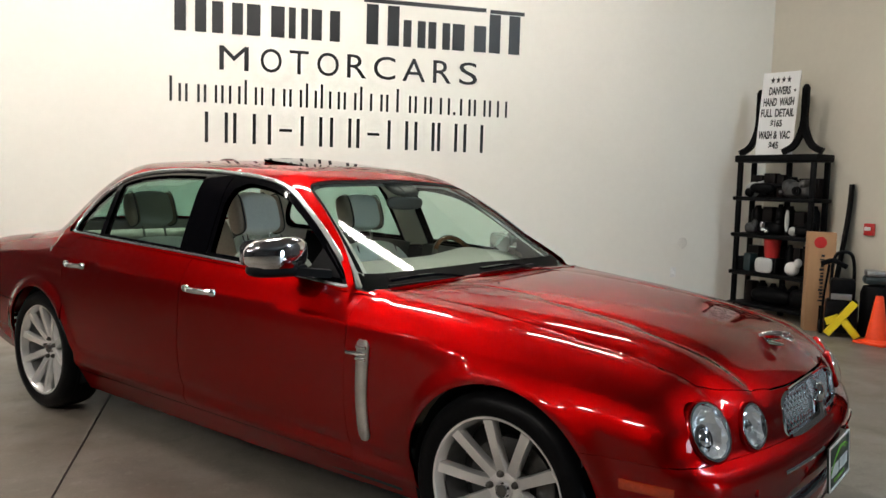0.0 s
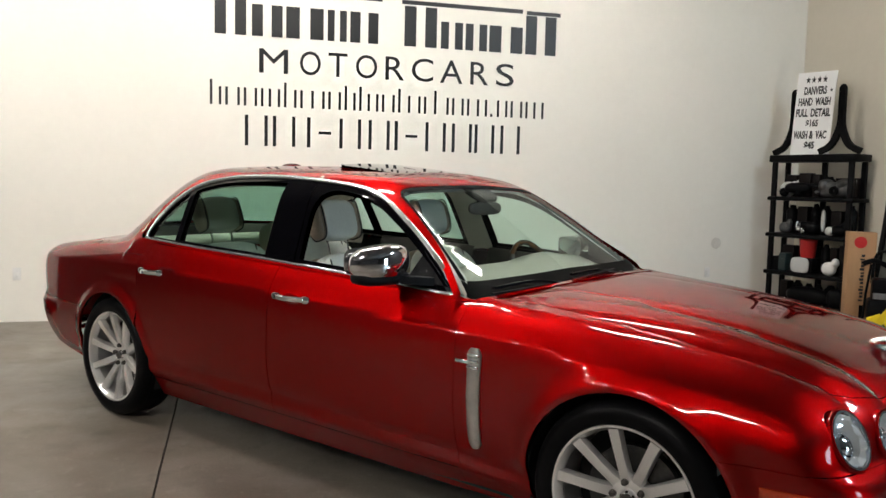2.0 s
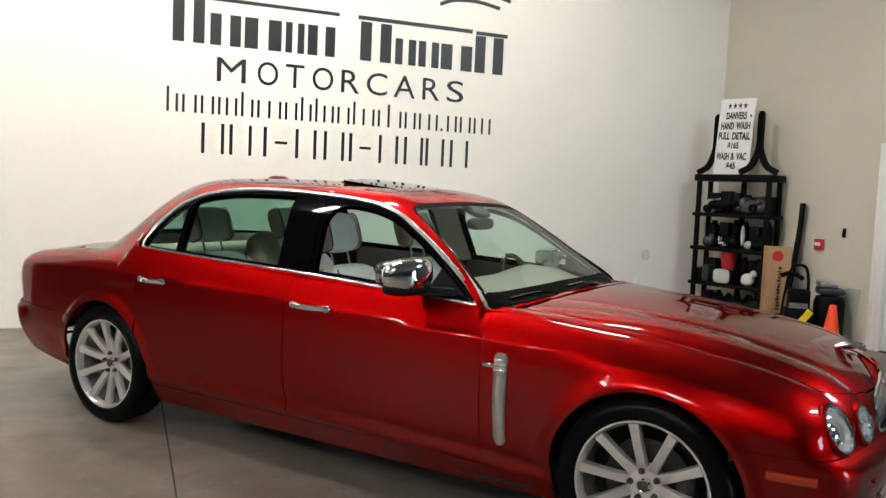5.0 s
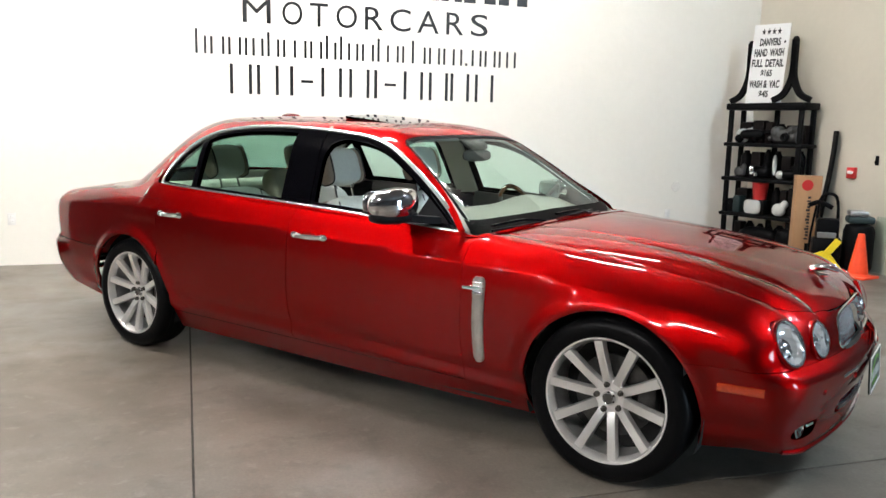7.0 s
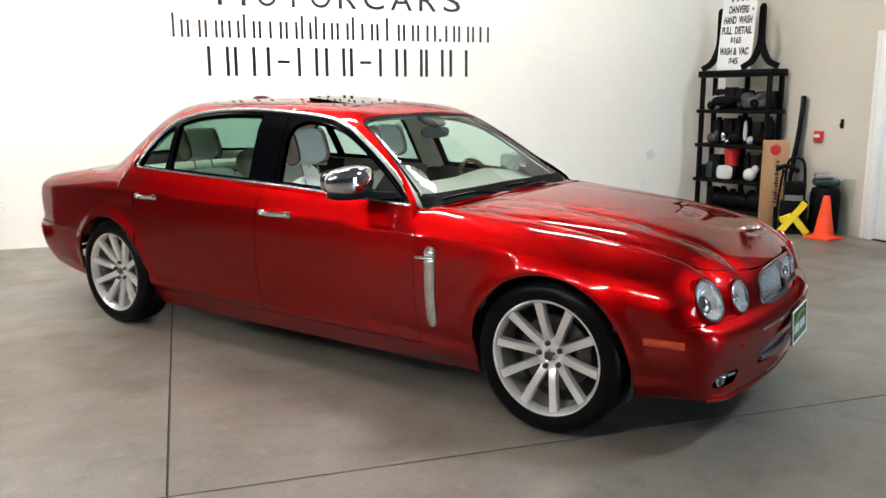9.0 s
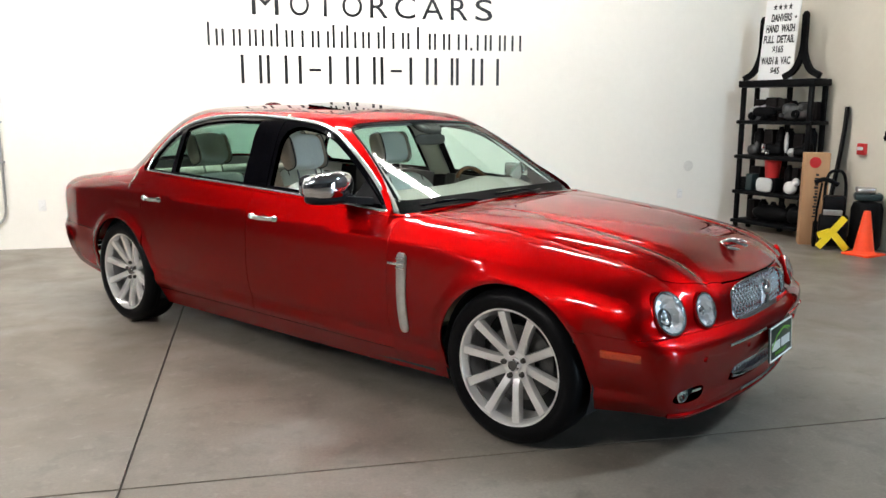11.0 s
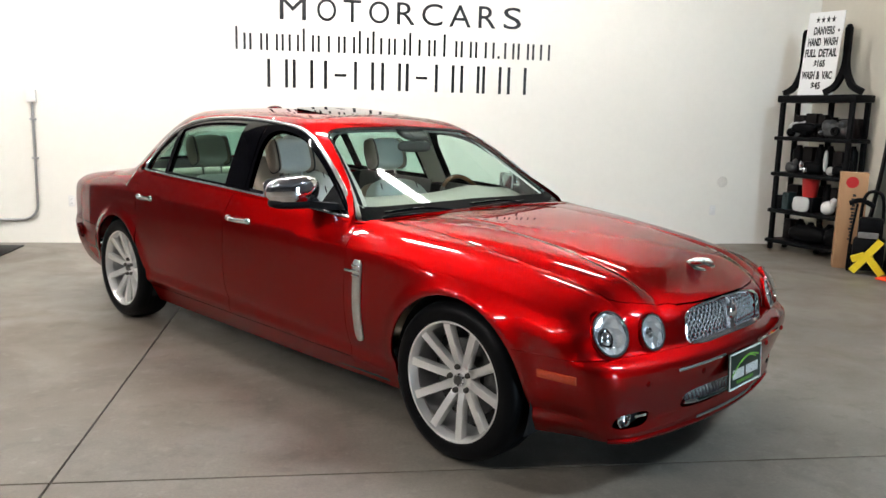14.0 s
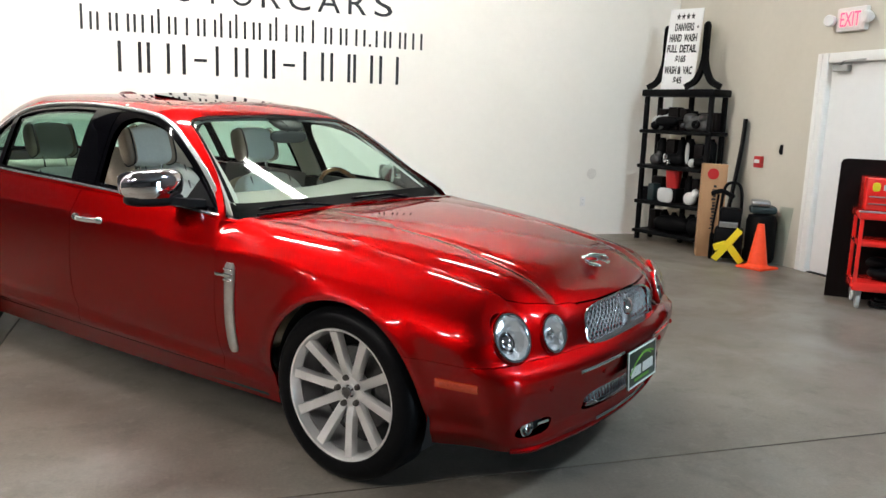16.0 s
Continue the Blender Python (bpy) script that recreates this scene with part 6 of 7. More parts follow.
def outlet(m):
    o = empty("wall_outlet", m, "white twin power outlet on the wall", "power outlet", "wall outlets")
    bm = bmesh.new()
    box(bm, (-0.036, -0.006, -0.058), (0.036, 0, 0.058), 0.003)
    part("face_plate", bm, M_PLASTIC, o)
    for z in (-0.022, 0.022):
        bm = bmesh.new()
        box(bm, (-0.017, -0.009, z - 0.015), (0.017, -0.005, z + 0.015), 0.003)
        part("socket", bm, M_TRIM, o)
        for x in (-0.007, 0.007):
            bm = bmesh.new()
            box(bm, (x - 0.0015, -0.0095, z - 0.005), (x + 0.0015, -0.0085, z + 0.006))
            part("slot", bm, M_DARK, o, smooth=False)
    return o


o1 = outlet(pose(-1.998, WALL_Y, 0.449))
copy_thing(o1, pose(5.278, WALL_Y, 0.409))
# conduit with its junction box
cond = empty("conduit", pose(-2.336, WALL_Y, 0), "white junction box with a bent grey conduit", "conduit")
bm = bmesh.new()
box(bm, (-0.045, -0.055, 1.475), (0.045, 0, 1.60), 0.006)
part("junction_box", bm, M_PLASTIC, cond)
bm = bmesh.new()
path = [(0, -0.022, 1.48), (0, -0.022, 0.45)] + [(-0.16 + 0.16 * math.cos(a), -0.022, 0.41 - 0.16 * math.sin(a)) for a in np.linspace(0, math.pi / 2, 9)] + [(-1.2, -0.022, 0.25)]
sweep(bm, path, round_shape(0.013, 0.013, 10), None, False, (0, -1, 0))
part("pipe", bm, M_CONDUIT, cond)
for z in (0.9, 1.3):
    bm = bmesh.new()
    box(bm, (-0.03, -0.038, z - 0.01), (0.03, 0, z + 0.01), 0.004)
    part("pipe_strap", bm, M_CONDUIT, cond)
# round patch where something was mended
bm = bmesh.new()
lathe(bm, [(0, -0.003), (0.05, -0.003), (0.062, -0.001), (0.065, 0.0)], 28, "Y")
thing("wall_patch", bm, M_SCUFF_SHADE, "round grey mended spot on the wall", "wall patch", m=pose(5.379, WALL_Y, 0.750))
# corner joint: a thin strip with the corner's shade in its colour
bm = bmesh.new()
box(bm, (WALL_X - 0.006, WALL_Y - 0.006, 0), (WALL_X, WALL_Y, CEIL))
thing("corner_shade_joint", bm, M_SCUFF_SHADE, "thin joint in the wall corner, shade in its colour", "trim", kind="structure", smooth=False)

# ---- door, sign and alarm on the end wall ----
M_DOOR = material("white_door_paint", (0.74, 0.74, 0.73), 0.45, grain=0.015, grain_scale=10, stain=0.015, stain_scale=2)
M_STEEL = material("grey_steel", (0.40, 0.40, 0.40), 0.35, 0.9, grain=0.1, grain_scale=40)
M_RED = material("red_plastic", (0.45, 0.02, 0.02), 0.4, grain=0.06, grain_scale=50)
M_EXIT = material("exit_letters", (0.8, 0.05, 0.10), 0.4, emit=(1.0, 0.05, 0.12), emit_strength=2.2)
M_SHELF = material("black_resin_shelf", (0.0035, 0.0035, 0.004), 0.45, grain=0.2, grain_scale=30, bump=0.1, spec=0.07)
M_CARD_BOX = material("brown_cardboard", (0.36, 0.20, 0.10), 0.8, grain=0.08, grain_scale=12, bump=0.06, bump_scale=90, stretch=(1, 1, 0.2))
M_YELLOW = material("yellow_plastic", (0.72, 0.55, 0.02), 0.4, grain=0.05, grain_scale=40)
M_ORANGE = material("orange_cone_pvc", (0.88, 0.065, 0.012), 0.5, grain=0.05, grain_scale=30, stain=0.05, stain_scale=5)
M_CAST = material("grey_cast_metal", (0.08, 0.08, 0.08), 0.5, 0.6, grain=0.25, grain_scale=30, bump=0.3, bump_scale=60)
M_TOOLRED = material("red_enamel", (0.72, 0.02, 0.015), 0.25, 0.0, 0.5, grain=0.04, grain_scale=20)
M_BOARD = material("dark_brown_board", (0.007, 0.005, 0.005), 0.35, grain=0.1, grain_scale=8, spec=0.12)
M_TEAL = material("teal_plastic", (0.012, 0.024, 0.025), 0.4, grain=0.1)
M_PALE = material("pale_grey_plastic", (0.45, 0.46, 0.45), 0.4, grain=0.05)
M_SMOKE = glass("grey_acrylic", (0.88, 0.92, 0.91), 1.06)

door = empty("door_1", pose(WALL_X, 0, 0), "closed white flush door with grey closer", "door", kind="structure")
bm = bmesh.new()
box(bm, (0.035, DOOR_Y0 + 0.045, 0.012), (0.080, DOOR_Y1 - 0.045, DOOR_H - 0.045), 0.003)
part("door_leaf", bm, M_DOOR, door)
for name, lo, hi in (("jamb", (-0.018, DOOR_Y1 - 0.042, 0), (0.12, DOOR_Y1 + 0.10, DOOR_H + 0.05)), ("jamb", (-0.018, DOOR_Y0 - 0.10, 0), (0.12, DOOR_Y0 + 0.042, DOOR_H + 0.05)),
                     ("head", (-0.018, DOOR_Y0 + 0.042, DOOR_H - 0.042), (0.12, DOOR_Y1 - 0.042, DOOR_H + 0.05))):
    bm = bmesh.new()
    box(bm, lo, hi, 0.005)
    part(name, bm, M_TRIM, door)
for y in (DOOR_Y1 - 0.028, DOOR_Y1 + 0.045):
    bm = bmesh.new()
    box(bm, (-0.026, y - 0.008, 0), (-0.016, y + 0.008, DOOR_H + 0.04), 0.003)
    part("jamb_bead", bm, M_TRIM, door)
bm = bmesh.new()
box(bm, (-0.03, 5.62, 1.925), (0.034, 5.80, 1.985), 0.012)
part("closer_body", bm, M_STEEL, door)
bm = bmesh.new()
sweep(bm, [(-0.01, 5.72, 1.985), (-0.05, 5.64, 2.015), (-0.03, 5.42, 2.025)], [(-0.010, -0.004), (0.010, -0.004), (0.010, 0.004), (-0.010, 0.004)])
part("closer_arm", bm, M_STEEL, door)
bm = bmesh.new()
box(bm, (-0.004, DOOR_Y0 + 0.05, 0.0), (0.11, DOOR_Y1 - 0.05, 0.010), 0.002)
part("threshold", bm, M_DARK, door)

ex = empty("exit_sign", pose(WALL_X, 5.62, 2.385), "white exit sign with red letters and twin lamps", "exit sign")
bm = bmesh.new()
box(bm, (-0.055, -0.165, -0.105), (0, 0.165, 0.105), 0.012)
part("sign_body", bm, M_PLASTIC, ex)
bm = bmesh.new()
box(bm, (-0.058, -0.125, -0.075), (-0.054, 0.125, 0.075), 0.004)
part("sign_face", bm, M_DOOR, ex)
bm = text_mesh("EXIT", 0.125, 0.225, 0.003)
w = part("sign_letters", bm, M_EXIT, ex, "red letters", smooth=False)
w.matrix_local = pose(-0.0585, 0.112, -0.062, 0, 0, -90)
for s in (-1, 1):
    bm = bmesh.new()
    lathe(bm, [(0, -0.055), (0.045, -0.055), (0.055, -0.045), (0.050, 0.0), (0.03, 0.03), (0, 0.035)], 24, "X", pose(-0.06, s * 0.215, 0.0, 0, 0, s * 15))
    part("lamp_head", bm, M_PLASTIC, ex)
    bm = bmesh.new()
    sweep(bm, [(-0.03, s * 0.16, 0.0), (-0.04, s * 0.20, 0.0)], round_shape(0.015, 0.015, 8))
    part("lamp_neck", bm, M_PLASTIC, ex)

al = empty("fire_alarm", pose(WALL_X, 6.665, 1.025), "red pull-handle fire alarm box on wall", "fire alarm")
bm = bmesh.new()
box(bm, (-0.04, -0.055, -0.06), (0, 0.055, 0.06), 0.006)
part("alarm_box", bm, M_RED, al)
bm = bmesh.new()
box(bm, (-0.050, -0.036, -0.012), (-0.038, 0.036, 0.024), 0.004)
part("pull_handle", bm, M_PLASTIC, al)
bm = bmesh.new()
box(bm, (-0.015, -0.02, -0.05), (0, 0.02, 0.05), 0.006)
box(bm, (-0.035, -0.008, -0.03), (-0.012, 0.008, 0.0), 0.004)
thing("wall_hook", bm, M_SHELF, "small black hook on the wall", "hook", m=pose(WALL_X, 6.363, 1.17))

# ---- resin shelf unit across the corner ----
SH_A, SH_B = Vector((5.845, 8.03, 0)), Vector((6.112, 7.11, 0))
SH_W, SH_D = (SH_B - SH_A).length, 0.29
SH = pose(*SH_A, 0, 0, math.degrees(math.atan2(SH_B.y - SH_A.y, SH_B.x - SH_A.x)))     # x along the front, +y to the back
shelf = empty("shelf_unit", SH, "tall black resin shelf unit full of workshop clutter", "shelf unit")
LEVELS = (0.10, 0.455, 0.880, 1.290, 1.735)
for i, z in enumerate(LEVELS):
    bm = bmesh.new()
    t = 0.045 if i < 4 else 0.08
    box(bm, (-0.03, -0.02, z - t / 2), (SH_W + 0.03, SH_D, z + t / 2), 0.014)
    part("shelf_board", bm, M_SHELF, shelf)
for x in (0.0, SH_W - 0.055):
    for y in (0.0, SH_D - 0.055):
        bm = bmesh.new()
        box(bm, (x, y, 0), (x + 0.055, y + 0.045, 1.70), 0.010)
        part("post", bm, M_SHELF, shelf)
for x in (SH_W * 0.5,):
    bm = bmesh.new()
    box(bm, (x - 0.03, SH_D - 0.05, 0), (x + 0.03, SH_D - 0.01, 1.70), 0.01)
    part("back_post", bm, M_SHELF, shelf)


def on_shelf(s, d, level, turn=0):
    t = 0.0225 if level < 4 else 0.04
    return SH @ pose(s, d, LEVELS[level] + t, 0, 0, turn)


# horn-shaped stands on the top
def horn(m, legs):
    bm = bmesh.new()
    sec = [(-0.032, -0.024), (0.032, -0.024), (0.036, 0), (0.032, 0.024), (-0.032, 0.024), (-0.036, 0)]
    for s in legs:
        path = smooth_path([(0, 0, 0.70), (0, 0, 0.42), (s * 0.02, 0, 0.26), (s * 0.10, 0, 0.10), (s * 0.23, 0, 0.026)], 24)
        sweep(bm, path, sec, None, False, (0, -1, 0))
    cushion(bm, (0.07, 0.055, 0.07), 2.2, Matrix.Translation((0, 0, 0.70)))
    return thing("stand", bm, M_SHELF, "black curved plastic stand on top of shelf", "stand", "stands on the shelf", m=m)


horn(on_shelf(0.130, 0.165, 4), (-1, 1))
horn(on_shelf(0.755, 0.07, 4), (-1, 1))

# price board
ps = empty("price_board", on_shelf(0.185, 0.075, 4) @ pose(0, 0, 0, -3, 1.5, 0), "white painted price board with black lettering", "price board")
BW = 0.76
bm = bmesh.new()
box(bm, (-0.03 * BW, 0, 0.0), (0.575 * BW, 0.012, 0.905), 0.002)
part("board", bm, M_DOOR, ps, smooth=False)
for words, z in (((("DANVERS", 0.095, 0.35),), 0.660), ((("HAND", 0.022, 0.22), ("WASH", 0.285, 0.235)), 0.540), ((("FULL", 0.000, 0.19), ("DETAIL", 0.235, 0.305)), 0.420),
                 ((("$165", 0.175, 0.19),), 0.302), ((("WASH", 0.000, 0.22), ("&", 0.250, 0.06), ("VAC", 0.345, 0.17)), 0.180), ((("$45", 0.185, 0.16),), 0.062)):
    for word, x, w in words:
        bm = text_mesh(word, 0.088, w * BW, 0.002, bold=0.030)
        t = part("word", bm, M_INK, ps, smooth=False)
        t.location = (x * BW, -0.001, z)
for k in range(4):
    bm = bmesh.new()
    pts = [(0.040 * (1 if i % 2 == 0 else 0.42) * math.sin(math.pi * i / 5), 0, 0.042 * (1 if i % 2 == 0 else 0.42) * math.cos(math.pi * i / 5)) for i in range(10)]
    f = bm.faces.new([bm.verts.new(((0.14 + 0.088 * k + x) * BW, -0.0015, 0.820 + z)) for x, y, z in pts])
    r = bmesh.ops.extrude_face_region(bm, geom=[f])
    for g in r["geom"]:
        if isinstance(g, bmesh.types.BMVert):
            g.co.y -= 0.001
    part("star", bm, M_INK, ps, smooth=False)
bm = bmesh.new()
cushion(bm, (0.030, 0.004, 0.034), 1.2, Matrix.Translation((0.515 * BW, -0.002, 0.70)))
part("diamond_mark", bm, M_INK, ps)


# clutter on the shelves
def lump(name, mat, parts, label, category, m):
    bm = bmesh.new()
    for size, at, power in parts:
        cushion(bm, size, power, Matrix.Translation(at), 20, 12)
    return thing(name, bm, mat, label, category, m=m)


lump("machine_casing", M_CAST, [((0.34, 0.17, 0.17), (0, 0, 0.085), 3.2), ((0.12, 0.20, 0.14), (-0.10, 0, 0.13), 2.6), ((0.10, 0.2, 0.10), (0.10, -0.01, 0.15), 2.4), ((0.05, 0.05, 0.05), (-0.15, -0.08, 0.06), 2)],
     "grey cast metal machine casing on shelf", "machine part", on_shelf(0.688, 0.14, 3))
bm = bmesh.new()
lathe(bm, [(0.02, -0.02), (0.045, -0.02), (0.052, 0.0), (0.045, 0.02), (0.02, 0.02)], 24, "Y")
thing("drive_pulley", bm, M_SHELF, "round black pulley against a grey casing", "pulley", m=on_shelf(0.740, 0.035, 3) @ pose(0, 0, 0.075))
lump("polisher", M_SHELF, [((0.30, 0.14, 0.12), (0, 0, 0.10), 2.6), ((0.12, 0.12, 0.16), (0.02, 0, 0.08), 2.4), ((0.20, 0.05, 0.05), (0.18, 0, 0.13), 2.2), ((0.10, 0.1, 0.10), (-0.16, 0, 0.05), 2.2)],
     "black power polisher lying on the shelf", "power tool", on_shelf(0.258, 0.13, 3, 8))
lump("plastic_sack", M_PALE, [((0.20, 0.10, 0.17), (0, 0, 0.085), 2.2), ((0.12, 0.1, 0.1), (0.08, 0, 0.14), 2.0)], "crumpled clear plastic bag on shelf", "bag", on_shelf(0.120, 0.17, 3, 20))
lump("hose_gun", M_PALE, [((0.05, 0.04, 0.24), (-0.03, 0, 0.16), 2.2), ((0.11, 0.07, 0.10), (0.05, 0, 0.05), 2.0), ((0.06, 0.06, 0.06), (0.09, -0.03, 0.06), 2.0)], "pale grey hose nozzle on the shelf", "hose nozzle", on_shelf(0.619, 0.12, 2))
lump("chrome_fitting", M_CHROME, [((0.10, 0.08, 0.06), (0, 0, 0.05), 2.2), ((0.06, 0.06, 0.10), (-0.02, -0.01, 0.10), 2.0), ((0.05, 0.05, 0.05), (0.05, -0.03, 0.03), 2.0)], "bright chrome fitting on the shelf", "fitting", on_shelf(0.361, 0.06, 2))
lump("tool_bag", M_SHELF, [((0.30, 0.16, 0.14), (0, 0, 0.07), 3.0), ((0.10, 0.10, 0.18), (0.08, 0, 0.10), 2.4)], "black soft tool bag on shelf", "tool bag", on_shelf(0.361, 0.19, 2))
lump("cable_coil", M_SHELF, [((0.22, 0.18, 0.12), (0, 0, 0.06), 2.2), ((0.14, 0.10, 0.16), (0.06, 0.02, 0.10), 2.2)], "coil of black cable on shelf", "cable", on_shelf(0.774, 0.15, 2))
lump("small_casing", M_CAST, [((0.14, 0.10, 0.12), (0, 0, 0.06), 2.6), ((0.06, 0.06, 0.10), (0.05, 0, 0.11), 2.0)], "small grey metal casing on shelf", "machine part", on_shelf(0.120, 0.14, 2))
rng = random.Random(7)
for level, top in ((0, 0.29), (1, 0.36), (2, 0.34), (3, 0.27)):
    x = 0.07
    while x < SH_W - 0.12:
        w, h = rng.uniform(0.09, 0.17), rng.uniform(0.78, 1.0) * top
        bm = bmesh.new()
        if rng.random() < 0.45:
            r = w * 0.42
            lathe(bm, [(0, 0), (r, 0), (r, h * 0.80), (r * 0.55, h * 0.92), (r * 0.5, h), (0, h)], 20, "Z")
            thing("dark_can", bm, M_SHELF, "black product can at the back of shelf", "can", "dark stock on the shelves", m=on_shelf(x + w / 2, 0.215, level))
        else:
            box(bm, (-w * 0.45, -0.06, 0), (w * 0.45, 0.05, h), 0.010)
            thing("dark_box", bm, M_BOARD, "dark stock box at the back of shelf", "box", "dark stock on the shelves", m=on_shelf(x + w / 2, 0.22, level, rng.uniform(-6, 6)))
        x += w + 0.01
# bins, bags and boxes below
bm = bmesh.new()
lathe(bm, [(0, 0), (0.075, 0), (0.095, 0.20), (0.099, 0.205), (0.091, 0.20), (0.07, 0.01), (0, 0.01)], 28, "Z")
thing("red_bucket", bm, M_RED, "open red plastic bucket on the shelf", "bucket", m=on_shelf(0.430, 0.12, 1) @ pose(0, 0, 0.17))
bm = bmesh.new()
box(bm, (-0.11, -0.09, 0), (0.11, 0.09, 0.17), 0.012)
thing("crate", bm, M_SHELF, "black plastic crate under a red bucket", "crate", m=on_shelf(0.430, 0.13, 1))
bm = bmesh.new()
cushion(bm, (0.22, 0.03, 0.17), 3.6, Matrix.Translation((0, 0, 0.086)))
thing("visor", bm, M_PALE, "pale rounded plastic visor leaning on shelf", "visor", m=on_shelf(0.404, 0.02, 1))
lump("paper_sack", M_DOOR, [((0.15, 0.12, 0.15), (0, 0, 0.075), 2.2), ((0.08, 0.10, 0.10), (0.06, 0, 0.14), 2.0)], "white paper sack on the shelf", "sack", on_shelf(0.714, 0.08, 1, 12))
for s, h, mat, lab in ((0.10, 0.16, M_SHELF, "black battery charger on the shelf"), (0.20, 0.20, M_TEAL, "teal and black plastic case on shelf")):
    bm = bmesh.new()
    box(bm, (-0.045, -0.07, 0), (0.045, 0.07, h), 0.012)
    box(bm, (-0.02, -0.075, h - 0.06), (0.02, -0.065, h - 0.03), 0.003)
    thing("charger", bm, mat, lab, "charger", m=on_shelf(s * 0.86, 0.10, 1))
lump("dark_cloth", M_SHELF, [((0.52, 0.2, 0.20), (0, 0, 0.10), 2.3)], "heaped dark cloth on the bottom shelf", "cloth", on_shelf(0.447, 0.14, 0))
lump("dark_bag", M_SHELF, [((0.24, 0.2, 0.22), (0, 0, 0.11), 2.4)], "full black bag on bottom shelf", "bag", on_shelf(0.808, 0.13, 0))

# ---- things on the floor by the wall ----
carton = empty("carton", pose(6.00, 6.82, 0, 0, 0, -30), "tall brown cardboard carton with a red disc", "carton")
bm = bmesh.new()
box(bm, (-0.125, -0.09, 0), (0.125, 0.09, 0.985), 0.004)
part("carton_body", bm, M_CARD_BOX, carton)
bm = bmesh.new()
lathe(bm, [(0, -0.0915), (0.058, -0.0915), (0.058, -0.089)], 28, "Y", Matrix.Translation((-0.02, 0, 0.885)))
part("red_disc", bm, M_RED, carton)
for k in range(14):
    bm = bmesh.new()
    z = 0.30 + 0.034 * k
    box(bm, (-0.005 if k % 3 else -0.015, -0.0925, z), (0.025, -0.089, z + (0.024 if k % 4 else 0.016)))
    part("print_bar", bm, M_INK, carton, smooth=False)
bm = bmesh.new()
box(bm, (0.0, -0.0915, 0.02), (0.05, -0.0895, 0.26))
part("tape", bm, M_SHELF, carton, smooth=False)
# black curved trim leaning on the wall
bm = bmesh.new()
path = smooth_path([(-0.16, 0, 0.0), (-0.10, 0, 0.40), (-0.045, 0, 0.85), (-0.012, 0, 1.20), (0.0, 0, 1.47)], 24)
sweep(bm, path, [(-0.075, -0.006), (-0.055, 0.012), (0.055, 0.012), (0.075, -0.006), (0.06, -0.012), (-0.06, -0.012)], None, False, (-1, 0, 0.1))
thing("trim_panel", bm, M_SHELF, "long black curved trim leaning against wall", "trim panel", m=pose(WALL_X - 0.03, 6.92, 0, 0, 0, -28))
# pressure washer with a yellow cross frame
pw = empty("pressure_washer", pose(5.98, 6.47, 0, 0, 0, -39), "black pressure washer with a yellow front frame", "pressure washer")
bm = bmesh.new()
box(bm, (-0.14, -0.10, 0.04), (0.14, 0.12, 0.36), 0.03)
box(bm, (-0.11, -0.06, 0.34), (0.11, 0.10, 0.56), 0.03)
part("washer_body", bm, M_SHELF, pw)
bm = bmesh.new()
sweep(bm, smooth_path([(-0.10, 0.08, 0.50), (-0.09, 0.09, 0.70), (-0.05, 0.09, 0.80), (0.05, 0.09, 0.80), (0.09, 0.09, 0.70), (0.10, 0.08, 0.50)], 20), round_shape(0.016, 0.016, 8), None, False, (0, -1, 0))
part("handle", bm, M_SHELF, pw)
for a, b2 in (((-0.12, 0.03), (0.11, 0.35)), ((0.14, 0.02), (-0.02, 0.22)), ((-0.02, 0.20), (-0.13, 0.15))):
    bm = bmesh.new()
    sweep(bm, smooth_path([(a[0], -0.115, a[1]), ((a[0] + b2[0]) / 2, -0.128, (a[1] + b2[1]) / 2), (b2[0], -0.115, b2[1])], 10), [(-0.036, -0.012), (0.036, -0.012), (0.030, 0.014), (-0.030, 0.014)], None, False, (0, -1, 0))
    part("frame_arm", bm, M_YELLOW, pw, "yellow plastic arm")
bm = bmesh.new()
box(bm, (-0.10, -0.108, 0.365), (0.08, -0.060, 0.42), 0.006)
part("label_plate", bm, M_STEEL, pw, smooth=False)
for s in (-1, 1):
    bm = bmesh.new()
    lathe(bm, [(0, -0.02), (0.06, -0.02), (0.072, -0.012), (0.072, 0.012), (0.06, 0.02), (0, 0.02)], 24, "X", Matrix.Translation((s * 0.165, 0.08, 0.072)))
    part("wheel", bm, M_SHELF, pw)
bm = bmesh.new()
sweep(bm, smooth_path([(-0.20, -0.10, 0.70), (-0.10, -0.12, 0.735), (0.02, -0.10, 0.68)], 12), round_shape(0.018, 0.024, 8))
part("spray_gun", bm, M_SHELF, pw)
bm = bmesh.new()
sweep(bm, [(-0.13, -0.11, 0.70), (-0.16, -0.06, 0.40), (-0.17, -0.02, 0.10)], round_shape(0.012, 0.012, 8), None, False, (0, -1, 0))
part("lance", bm, M_SHELF, pw)
# vacuum behind the cone
vac = empty("vacuum", pose(6.25, 6.32, 0, 0, 0, -35), "dark workshop vacuum with a grey lid", "vacuum cleaner")
bm = bmesh.new()
lathe(bm, [(0, 0.02), (0.13, 0.02), (0.15, 0.06), (0.15, 0.44), (0.13, 0.50), (0, 0.52)], 28, "Z")
part("tank", bm, M_SHELF, vac)
bm = bmesh.new()
box(bm, (-0.13, -0.10, 0.52), (0.13, 0.10, 0.60), 0.03)
part("lid", bm, M_TEAL, vac)
bm = bmesh.new()
box(bm, (-0.12, -0.11, 0.60), (0.06, 0.10, 0.655), 0.02)
part("tray", bm, M_STEEL, vac)
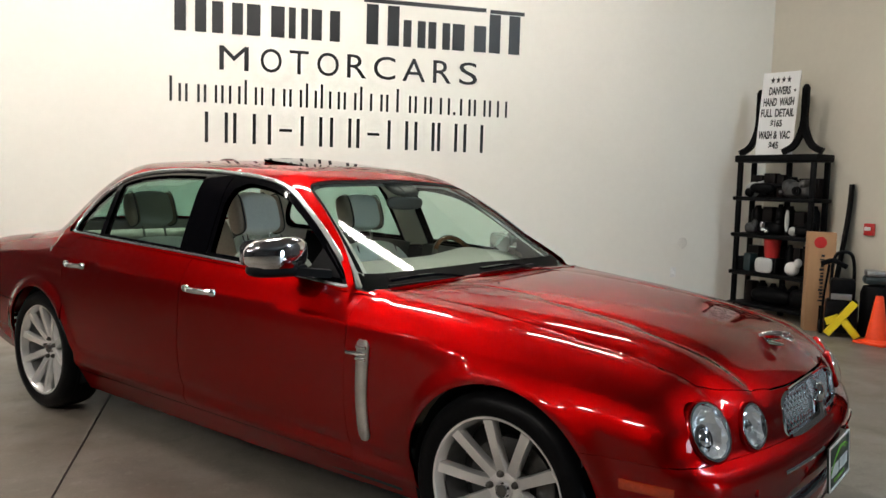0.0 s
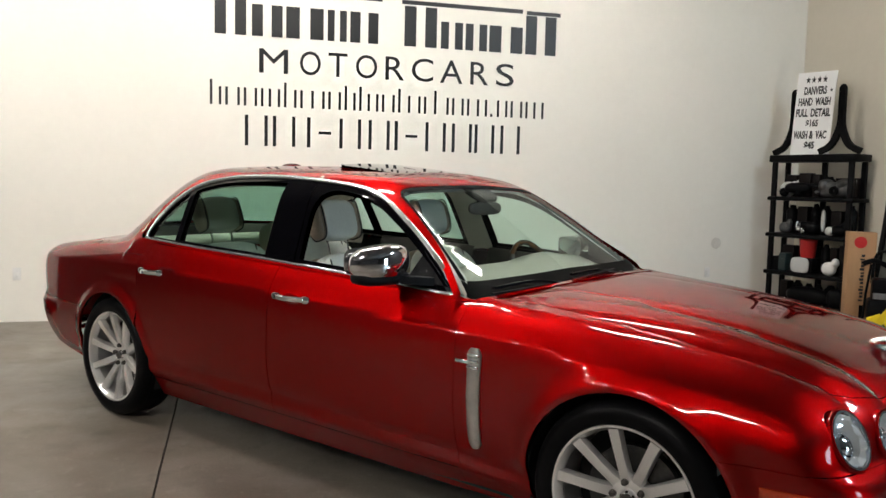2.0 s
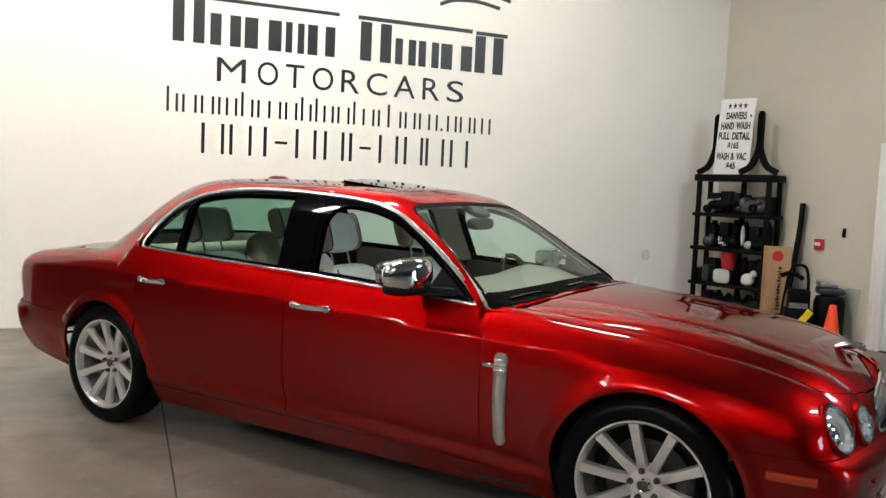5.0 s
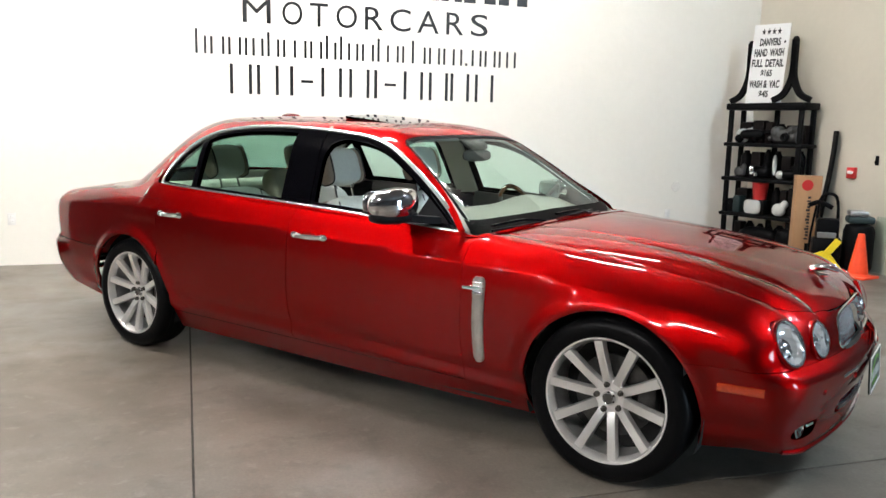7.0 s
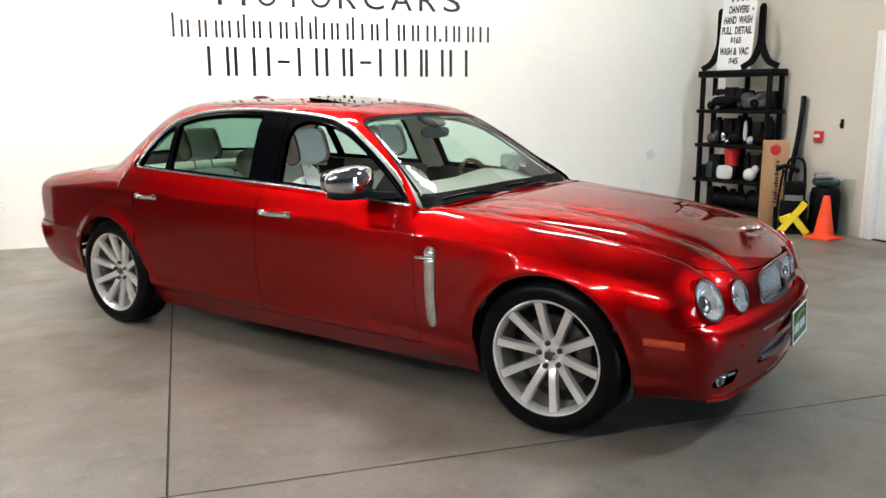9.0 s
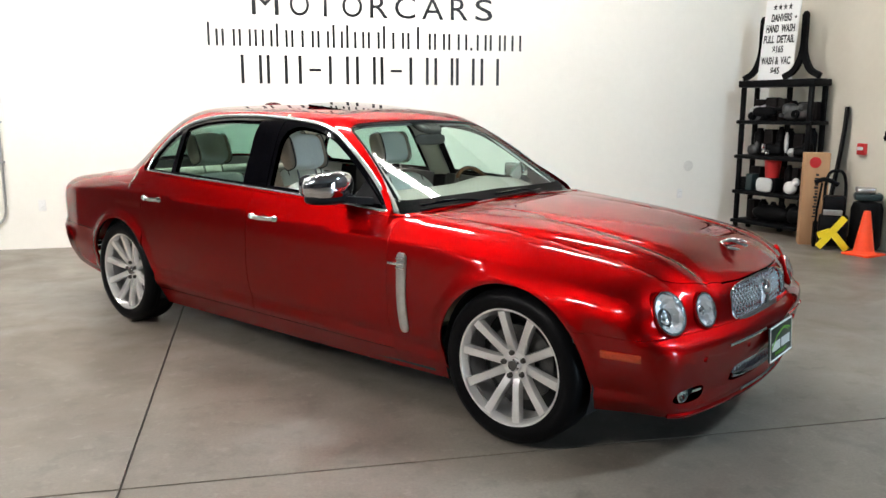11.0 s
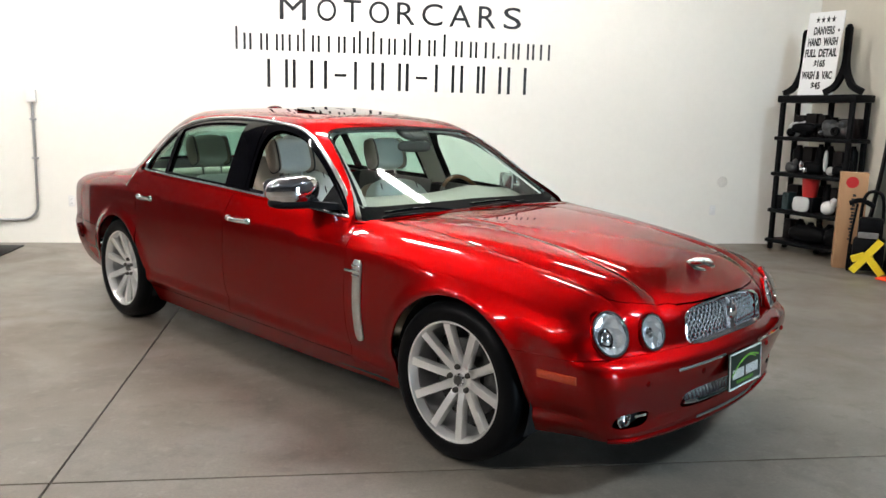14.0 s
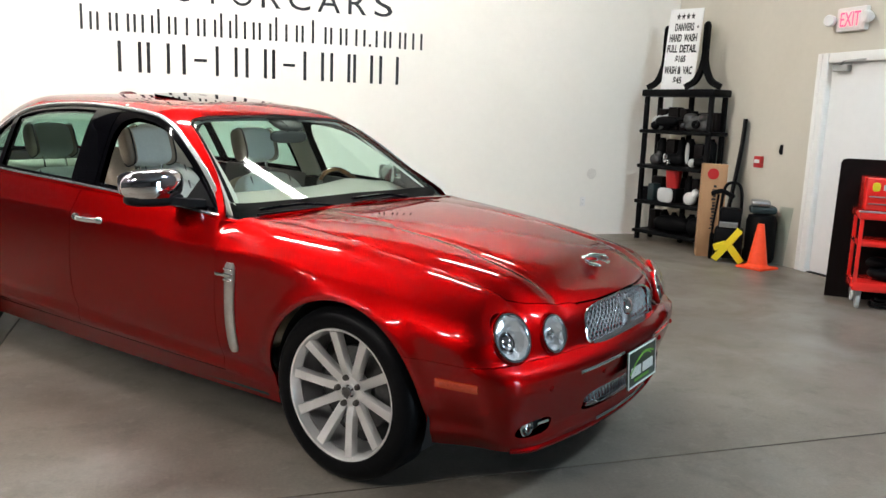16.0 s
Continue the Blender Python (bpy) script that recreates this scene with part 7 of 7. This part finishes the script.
# clear acrylic sheet against the wall
bm = bmesh.new()
box(bm, (-0.004, -0.09, 0.0), (0.004, 0.09, 0.60), 0.002)
thing("acrylic_sheet", bm, M_SMOKE, "grey-tinted clear acrylic sheet leaning on wall", "acrylic sheet", m=pose(WALL_X - 0.075, 6.19, 0, 0, 6, 0))
# traffic cone
cone = empty("traffic_cone", pose(6.055, 6.095, 0, 0, 0, 15), "bright orange traffic cone on the floor", "traffic cone")
bm = bmesh.new()
box(bm, (-0.145, -0.145, 0.0), (0.145, 0.145, 0.024), 0.008)
part("cone_base", bm, M_ORANGE, cone)
bm = bmesh.new()
lathe(bm, [(0.120, 0.022), (0.112, 0.034), (0.096, 0.045), (0.034, 0.430), (0.030, 0.446), (0.022, 0.446), (0.022, 0.40)], 36, "Z")
part("cone_body", bm, M_ORANGE, cone)

# ---- tool cart with the dark board behind it ----
BD = pose(5.800, 4.955, 0, 0, 0, -42)
bm = bmesh.new()
v = [(0.0, 0), (1.05, 0), (1.05, 1.165), (0.055, 1.165), (0.025, 1.155), (0.012, 1.13)]
fr = [bm.verts.new((x, 0, z)) for x, z in v]
bk = [bm.verts.new((x, 0.02, z)) for x, z in v]
bm.faces.new(fr), bm.faces.new(bk[::-1])
for k in range(len(v)):
    bm.faces.new((fr[k], fr[(k + 1) % len(v)], bk[(k + 1) % len(v)], bk[k]))
thing("dark_board", bm, M_BOARD, "large dark brown board standing behind tool cart", "board", m=BD, smooth=False)
cart = empty("tool_cart", BD @ pose(0.17, -0.44, 0, 0, 0, 3), "red enamel rolling tool cart with a top chest", "tool cart")
for name, lo, hi, mat, bev in (("chest", (0.02, 0.02, 0.785), (0.72, 0.38, 1.035), M_TOOLRED, 0.012), ("top_tray", (-0.015, -0.015, 0.715), (0.755, 0.41, 0.775), M_TOOLRED, 0.012),
                               ("upper_box", (0.0, 0.02, 0.50), (0.74, 0.39, 0.54), M_TOOLRED, 0.01), ("lower_tray", (0.0, 0.0, 0.145), (0.74, 0.40, 0.215), M_TOOLRED, 0.01)):
    bm = bmesh.new()
    box(bm, lo, hi, bev)
    part(name, bm, mat, cart)
bm = bmesh.new()
box(bm, (-0.02, -0.022, 0.772), (0.76, 0.0, 0.784), 0.004)
part("edge_trim", bm, M_STEEL, cart)
for x in (0.0, 0.715):
    for y in (0.005, 0.37):
        bm = bmesh.new()
        box(bm, (x, y, 0.20), (x + 0.028, y + 0.028, 0.72), 0.004)
        part("corner_post", bm, M_TOOLRED, cart)
for z in (0.835, 0.89):
    bm = bmesh.new()
    box(bm, (0.04, 0.012, z), (0.70, 0.022, z + 0.008), 0.002)
    part("drawer_pull", bm, M_STEEL, cart)
bm = bmesh.new()
cushion(bm, (0.055, 0.006, 0.07), 3.0, Matrix.Translation((0.085, 0.018, 0.97)))
part("yellow_badge", bm, M_YELLOW, cart)
for x, w in ((0.135, 0.03), (0.19, 0.05), (0.26, 0.04)):
    bm = bmesh.new()
    box(bm, (x, 0.016, 0.945), (x + w, 0.021, 0.99), 0.002)
    part("sticker", bm, M_PALE if w < 0.045 else M_STEEL, cart, smooth=False)
for x in (0.05, 0.68):
    for y in (0.05, 0.34):
        bm = bmesh.new()
        lathe(bm, [(0, -0.014), (0.05, -0.014), (0.056, -0.006), (0.056, 0.006), (0.05, 0.014), (0, 0.014)], 20, "X", Matrix.Translation((x, y, 0.057)))
        cs = part("caster", bm, M_PALE, cart)
        bm = bmesh.new()
        box(bm, (x - 0.022, y - 0.03, 0.06), (x + 0.022, y + 0.03, 0.15), 0.004)
        part("fork", bm, M_STEEL, cs)
lump("cable_bundle", M_SHELF, [((0.45, 0.26, 0.12), (0, 0, 0.06), 2.4), ((0.30, 0.2, 0.14), (0.06, 0, 0.13), 2.2), ((0.2, 0.16, 0.10), (-0.14, 0.02, 0.14), 2.0)], "bundle of black hoses on the lower tray", "hoses", BD @ pose(0.50, -0.24, 0.213))
bm = bmesh.new()
for k in range(3):
    pts = [(0.20 * math.cos(a) * (1 - 0.1 * k), 0.11 * math.sin(a), 0.015 + 0.03 * k + 0.01 * math.sin(3 * a)) for a in [2 * math.pi * i / 28 for i in range(28)]]
    sweep(bm, pts, round_shape(0.012, 0.012, 6), None, True)
thing("air_hose", bm, M_RUBBER, "coiled black air hose under the cart", "air hose", m=BD @ pose(0.52, -0.24, 0.0))
# low dark mat at the foot of the back wall
bm = bmesh.new()
box(bm, (-0.60, -0.34, 0), (0.0, 0.30, 0.012), 0.004)
box(bm, (-0.60, -0.30, 0.0), (-0.22, 0.24, 0.16), 0.03)
thing("floor_jack", bm, M_SHELF, "low black floor jack beside the back wall", "floor jack", m=pose(-2.42, 7.80, 0))
